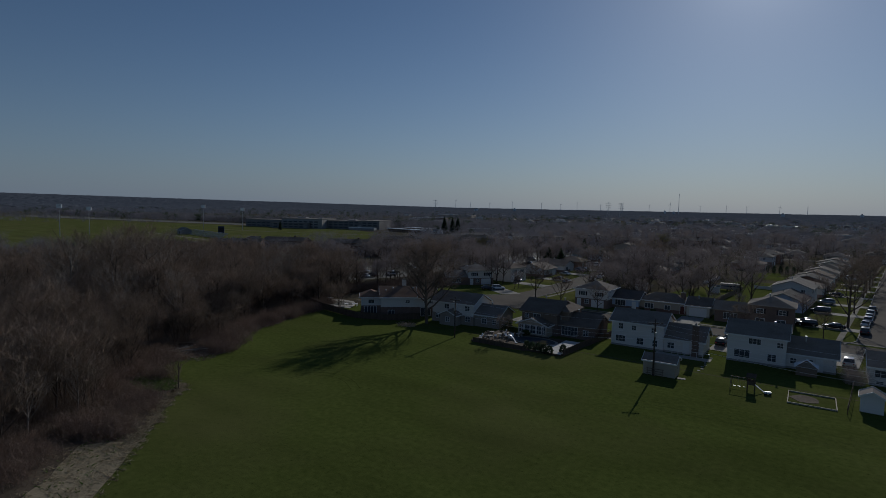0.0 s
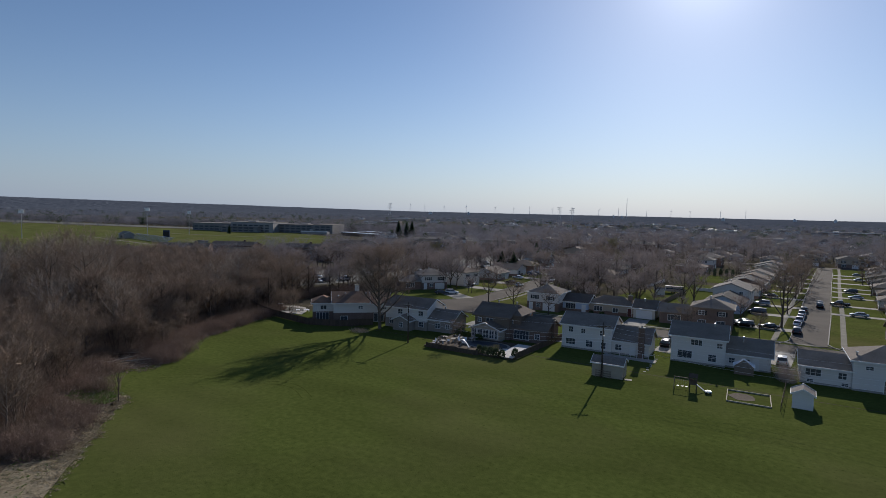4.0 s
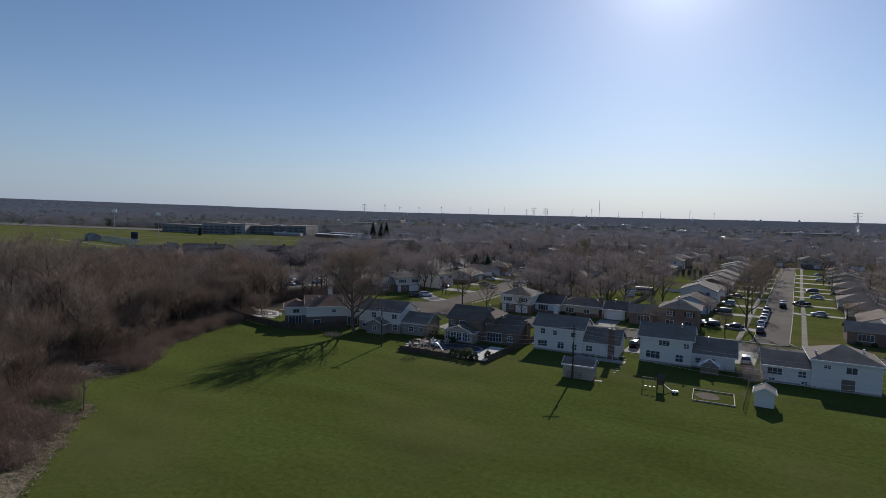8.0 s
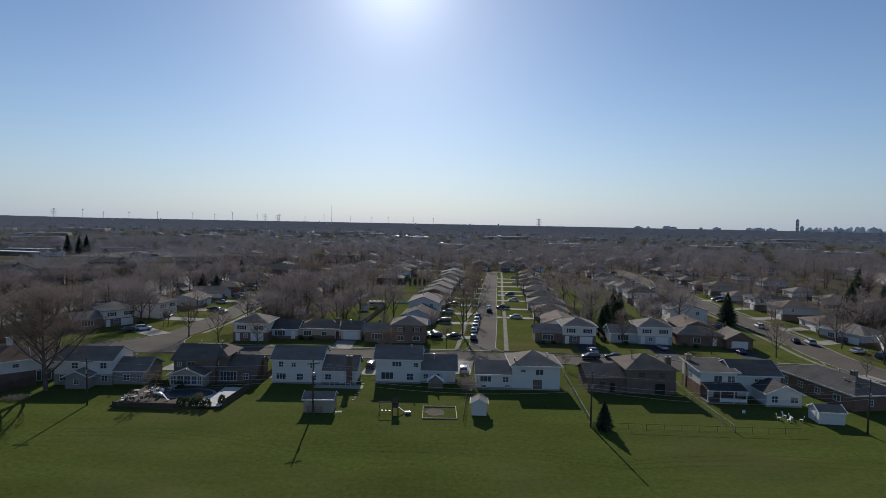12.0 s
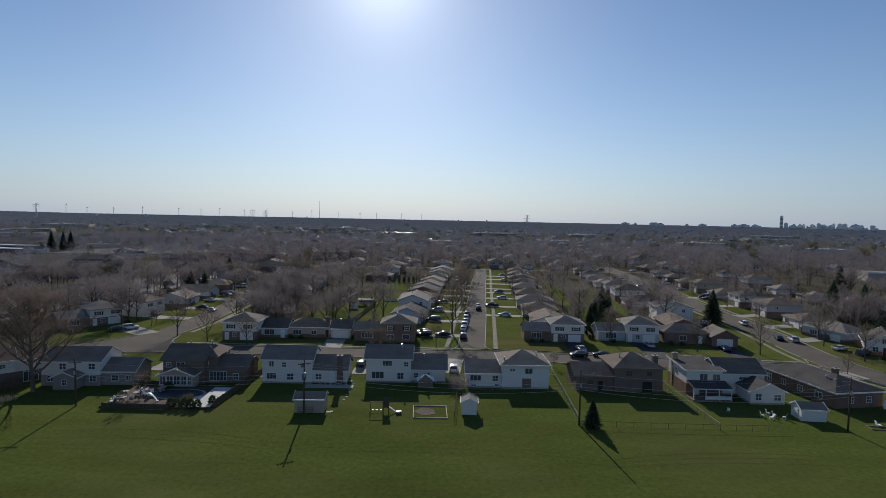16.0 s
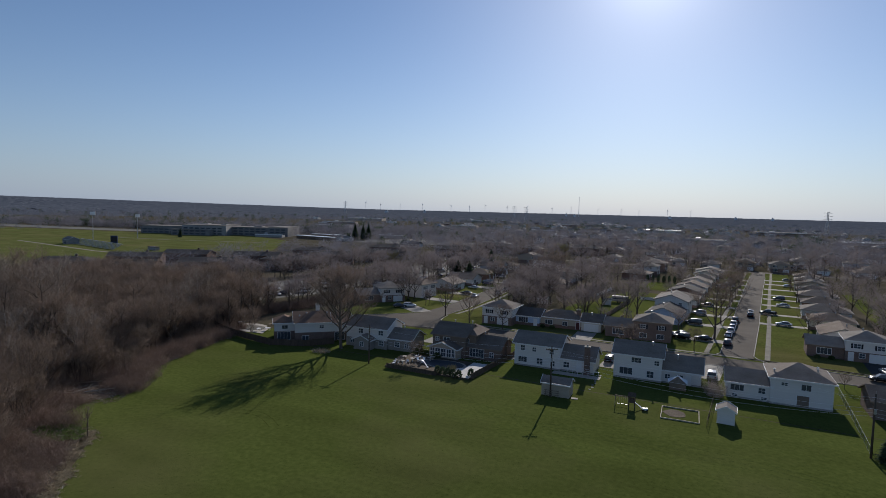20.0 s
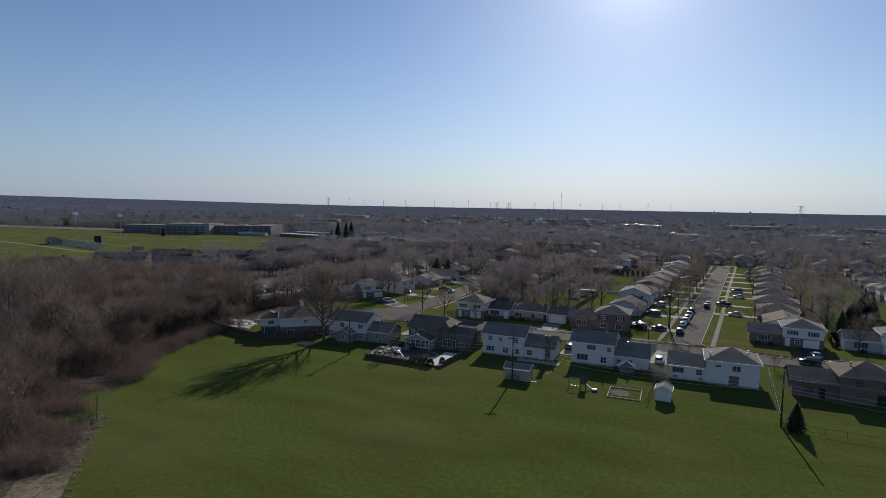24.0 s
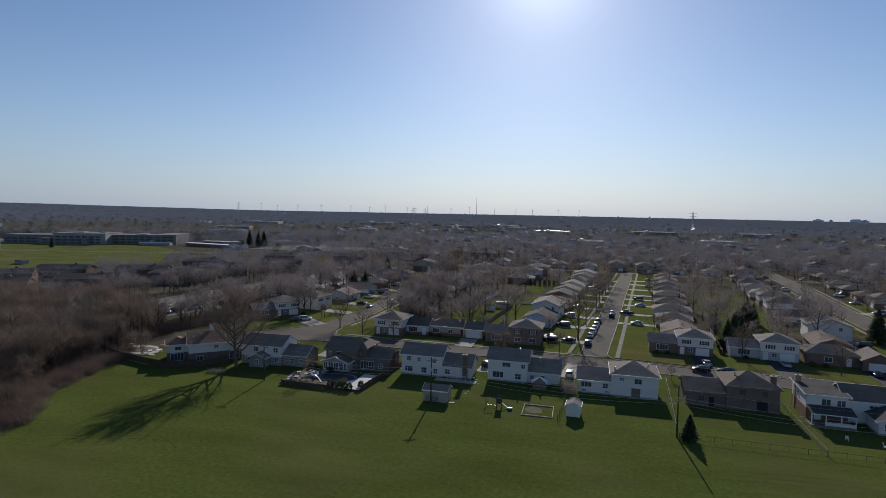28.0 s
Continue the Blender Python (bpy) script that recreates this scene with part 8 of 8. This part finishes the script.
def tower(az, d, w, h, deep=None):
    a = radians(az)
    w *= 0.65
    h *= 0.9 if h > 90 else 0.5
    ob = empty("tower_block", pose(d * math.sin(a), d * math.cos(a), lift(d * math.sin(a), d * math.cos(a)), 0, 0, -az), "hazy tower block on the far skyline", "building", "skyline buildings")
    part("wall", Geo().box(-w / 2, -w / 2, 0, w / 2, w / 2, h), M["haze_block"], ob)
    part("penthouse", Geo().box(-w * 0.25, -w * 0.25, h, w * 0.2, w * 0.25, h + 5), M["block"], ob)
    for z in range(8, int(h) - 6, 9) if h > 60 else ():
        part("window_band", Geo().box(-w / 2 - 0.2, -w / 2 - 0.25, z, w / 2 + 0.2, -w / 2 + 0.1, z + 3.5), M["glass"], ob)


tower(31.6, 4500, 30, 96)
for i in range(34):
    az = 32.0 + 6.4 * (i + rng.uniform(-0.4, 0.4)) / 34
    tower(az, 4500 - 220 * rng.random(), rng.uniform(20, 46), rng.choice((30, 34, 38, 42, 50, 62, 78)))
for i in range(10):
    tower(rng.uniform(15, 31), 4400, rng.uniform(40, 110), rng.uniform(36, 46))
for az, d, w, h in ((-3.55, 3500, 44, 48), (-13.2, 3600, 26, 52), (-12.4, 3600, 40, 42), (2.0, 3800, 44, 46), (4.9, 3900, 36, 48), (19.4, 4200, 60, 44), (21.6, 4200, 130, 40), (24.0, 4300, 60, 42), (-31.4, 3400, 60, 44), (-27.5, 3600, 40, 46), (45.5, 4200, 120, 46), (50, 4000, 60, 44)):
    tower(az, d, w * 0.6, h - 7)
a = radians(-12.0)
mast = empty("radio_mast", pose(3600 * math.sin(a), 3600 * math.cos(a), lift(3600 * math.sin(a), 3600 * math.cos(a))), "thin tall radio mast on the horizon", "mast")
part("post", Geo().tube((0, 0, 0), (0, 0, 128), 1.6, 1.0, 6), M["haze_block"], mast)

# distant woods: tufts of twigs, coarser with distance
r = random.Random(61)


g = Geo()
for i in range(82):
    for d0, d1 in ((3200, 3500), (3500, 3850), (3850, 4200), (4200, 4500), (4500, 4950)):
        a0, a1 = radians(-92 + 2 * i), radians(-90 + 2 * i)
        g.poly(*[(d * math.sin(a), d * math.cos(a), 0.1 + lift(d * math.sin(a), d * math.cos(a))) for d, a in ((d0, a0), (d0, a1), (d1, a1), (d1, a0))])
single("hill", g, M["canopy"], "low wooded hill in hazy blue along the horizon", "hill", kind="structure")


def woods(name, count, y0, y1, h, tuft, w, label, power=1.0, cull=None, material="far_twig", belt=None):
    g = Geo()
    for i in range(count):
        d = y0 + (y1 - y0) * r.random() ** power
        a = radians(r.uniform(-80, 64))
        x, y = d * math.sin(a), d * math.cos(a)
        if belt:
            k = r.random() * (len(belt) - 1)
            (xa, ya), (xb, yb) = belt[int(k)], belt[int(k) + 1]
            x, y = xa + (xb - xa) * (k % 1) + r.gauss(0, 9), ya + (yb - ya) * (k % 1) + abs(r.gauss(0, 16))
        if cull and cull(x, y):
            continue
        hh = h * r.uniform(0.75, 1.1)
        p = Vector((x, y, lift(x, y)))
        for j in range(tuft):
            k = r.random()
            s = p + Vector((r.gauss(0, 0.18) * hh, r.gauss(0, 0.18) * hh, hh * 0.7 * k))
            g.sliver(s, s + Vector((r.gauss(0, 0.19) * hh, r.gauss(0, 0.19) * hh, hh * r.uniform(0.08, 0.28))), w * r.uniform(0.6, 1.3), r)
    return single(name, g, M[material], label, "woods", kind="stuff")


def near_town(x, y):
    if 255 < x < 350 and 290 < y < 392:
        return True
    if inside(x, y, [(-1150, 300), (-600, 480), (-505, 500), (-300, 470), (-270, 150), (-420, 110), (-1150, 180)]):
        return True
    if -320 < x < -110 and 130 < y < 430 and (x + 110) * -1 < 260:
        return r.random() < 0.5
    return -125 - 0.1 * y < x < 200 + 0.3 * (y - 170) and y < 430


woods("woods", 5600, 300, 900, 12.5, 90, 0.17, "bare woods beyond the houses in haze-tinted grey", 0.8, near_town, "mid_twig")
woods("woods", 900, 180, 420, 9.0, 130, 0.15, "bare woods beside the apartments in haze-tinted grey", 1.0, lambda x, y: near_town(x, y) or x > -140 - 0.2 * y and x < 230, "mid_twig")
woods("distant_woods", 8500, 800, 2400, 11.5, 34, 0.5, "dark distant woods of bare trees with hazy blue tint", 0.8)
# far off, the crowns close to one uneven canopy
canopy = Geo()
RINGS, STEPS = 84, 700
for i in range(RINGS + 1):
    d = 1500 + 3390 * (i / RINGS) ** 1.15
    full = min(1.0, (d - 1500) / 600)
    for j in range(STEPS + 1):
        a = radians(-93 + 165 * j / STEPS)
        x, y = d * math.sin(a) + r.uniform(-4, 4), d * math.cos(a) + r.uniform(-9, 9)
        k = noise.noise((x * 0.004, y * 0.004, 2.0))
        canopy.v.append((x, y, lift(x, y) - 1.0 + full * (8.0 + 1.6 * k + min(1.6, r.gauss(0, 1.0)))))
canopy.f = [(i * (STEPS + 1) + j, i * (STEPS + 1) + j + 1, (i + 1) * (STEPS + 1) + j + 1, (i + 1) * (STEPS + 1) + j) for i in range(RINGS) for j in range(STEPS)]
single("distant_canopy", canopy, M["canopy"], "dark line of woods with hazy blue tint on the horizon", "woods", kind="stuff")
SPORTS_BELT = [(-1180, 430), (-900, 455), (-700, 492), (-610, 520), (-520, 560), (-420, 585), (-300, 620)]
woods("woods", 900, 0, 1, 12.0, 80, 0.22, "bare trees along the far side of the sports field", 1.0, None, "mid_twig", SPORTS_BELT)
woods("distant_conifers", 90, 0, 1, 13.0, 70, 0.8, "dark conifers behind the sports field", 1.0, None, "needles", SPORTS_BELT)
woods("distant_conifers", 620, 420, 2300, 12.0, 46, 0.9, "dark conifers scattered among the bare woods", 0.9, near_town, "needles")

# distant houses: small gabled and hipped blocks in loose rows between the trees
far_walls, far_roofs, far_windows = Geo(), Geo(), Geo()
for i in range(300):
    d = 430 + 1250 * r.random() ** 1.3
    a = radians(r.triangular(-34, 44, -6))
    x, y = round(d * math.sin(a) / 24) * 24 + r.uniform(-4, 4), round(d * math.cos(a) / 34) * 34 + r.uniform(-5, 5)
    if near_town(x, y) or in_house(x, y, 10):
        continue
    w, dp, h, rise = r.uniform(10, 14), r.uniform(8, 10), r.choice((2.9, 3.1, 5.2)), r.uniform(1.7, 2.4)
    kind = r.choice(("gx", "gy", "hip"))
    c = (x - w / 2, x + w / 2, y - dp / 2, y + dp / 2, h, kind, rise)
    far_roofs.v, base = far_roofs.v + (rg := roof_geo(*c)).v, len(far_roofs.v)
    far_roofs.f += [tuple(k + base for k in f) for f in rg.f]
    far_walls.box(c[0], c[2], 0, c[1], c[3], h)
    if kind == "gy":
        far_walls.prism([(c[0], c[2], h), (x, c[2], h + rise - 0.1), (c[1], c[2], h)], (0, dp, 0))
    for k in (-0.28, 0.05, 0.3):
        far_windows.box(x + k * w - 0.7, c[2] - 0.06, h - 1.9, x + k * w + 0.7, c[2] + 0.05, h - 0.7)
single("distant_walls", far_walls, M["far_wall"], "white and tan walls of distant houses", "houses", kind="stuff")
single("distant_roofs", far_roofs, M["far_roof"], "grey and brown roofs of distant houses", "houses", kind="stuff")
single("distant_windows", far_windows, M["dark"], "dark windows of distant houses", "houses", kind="stuff")
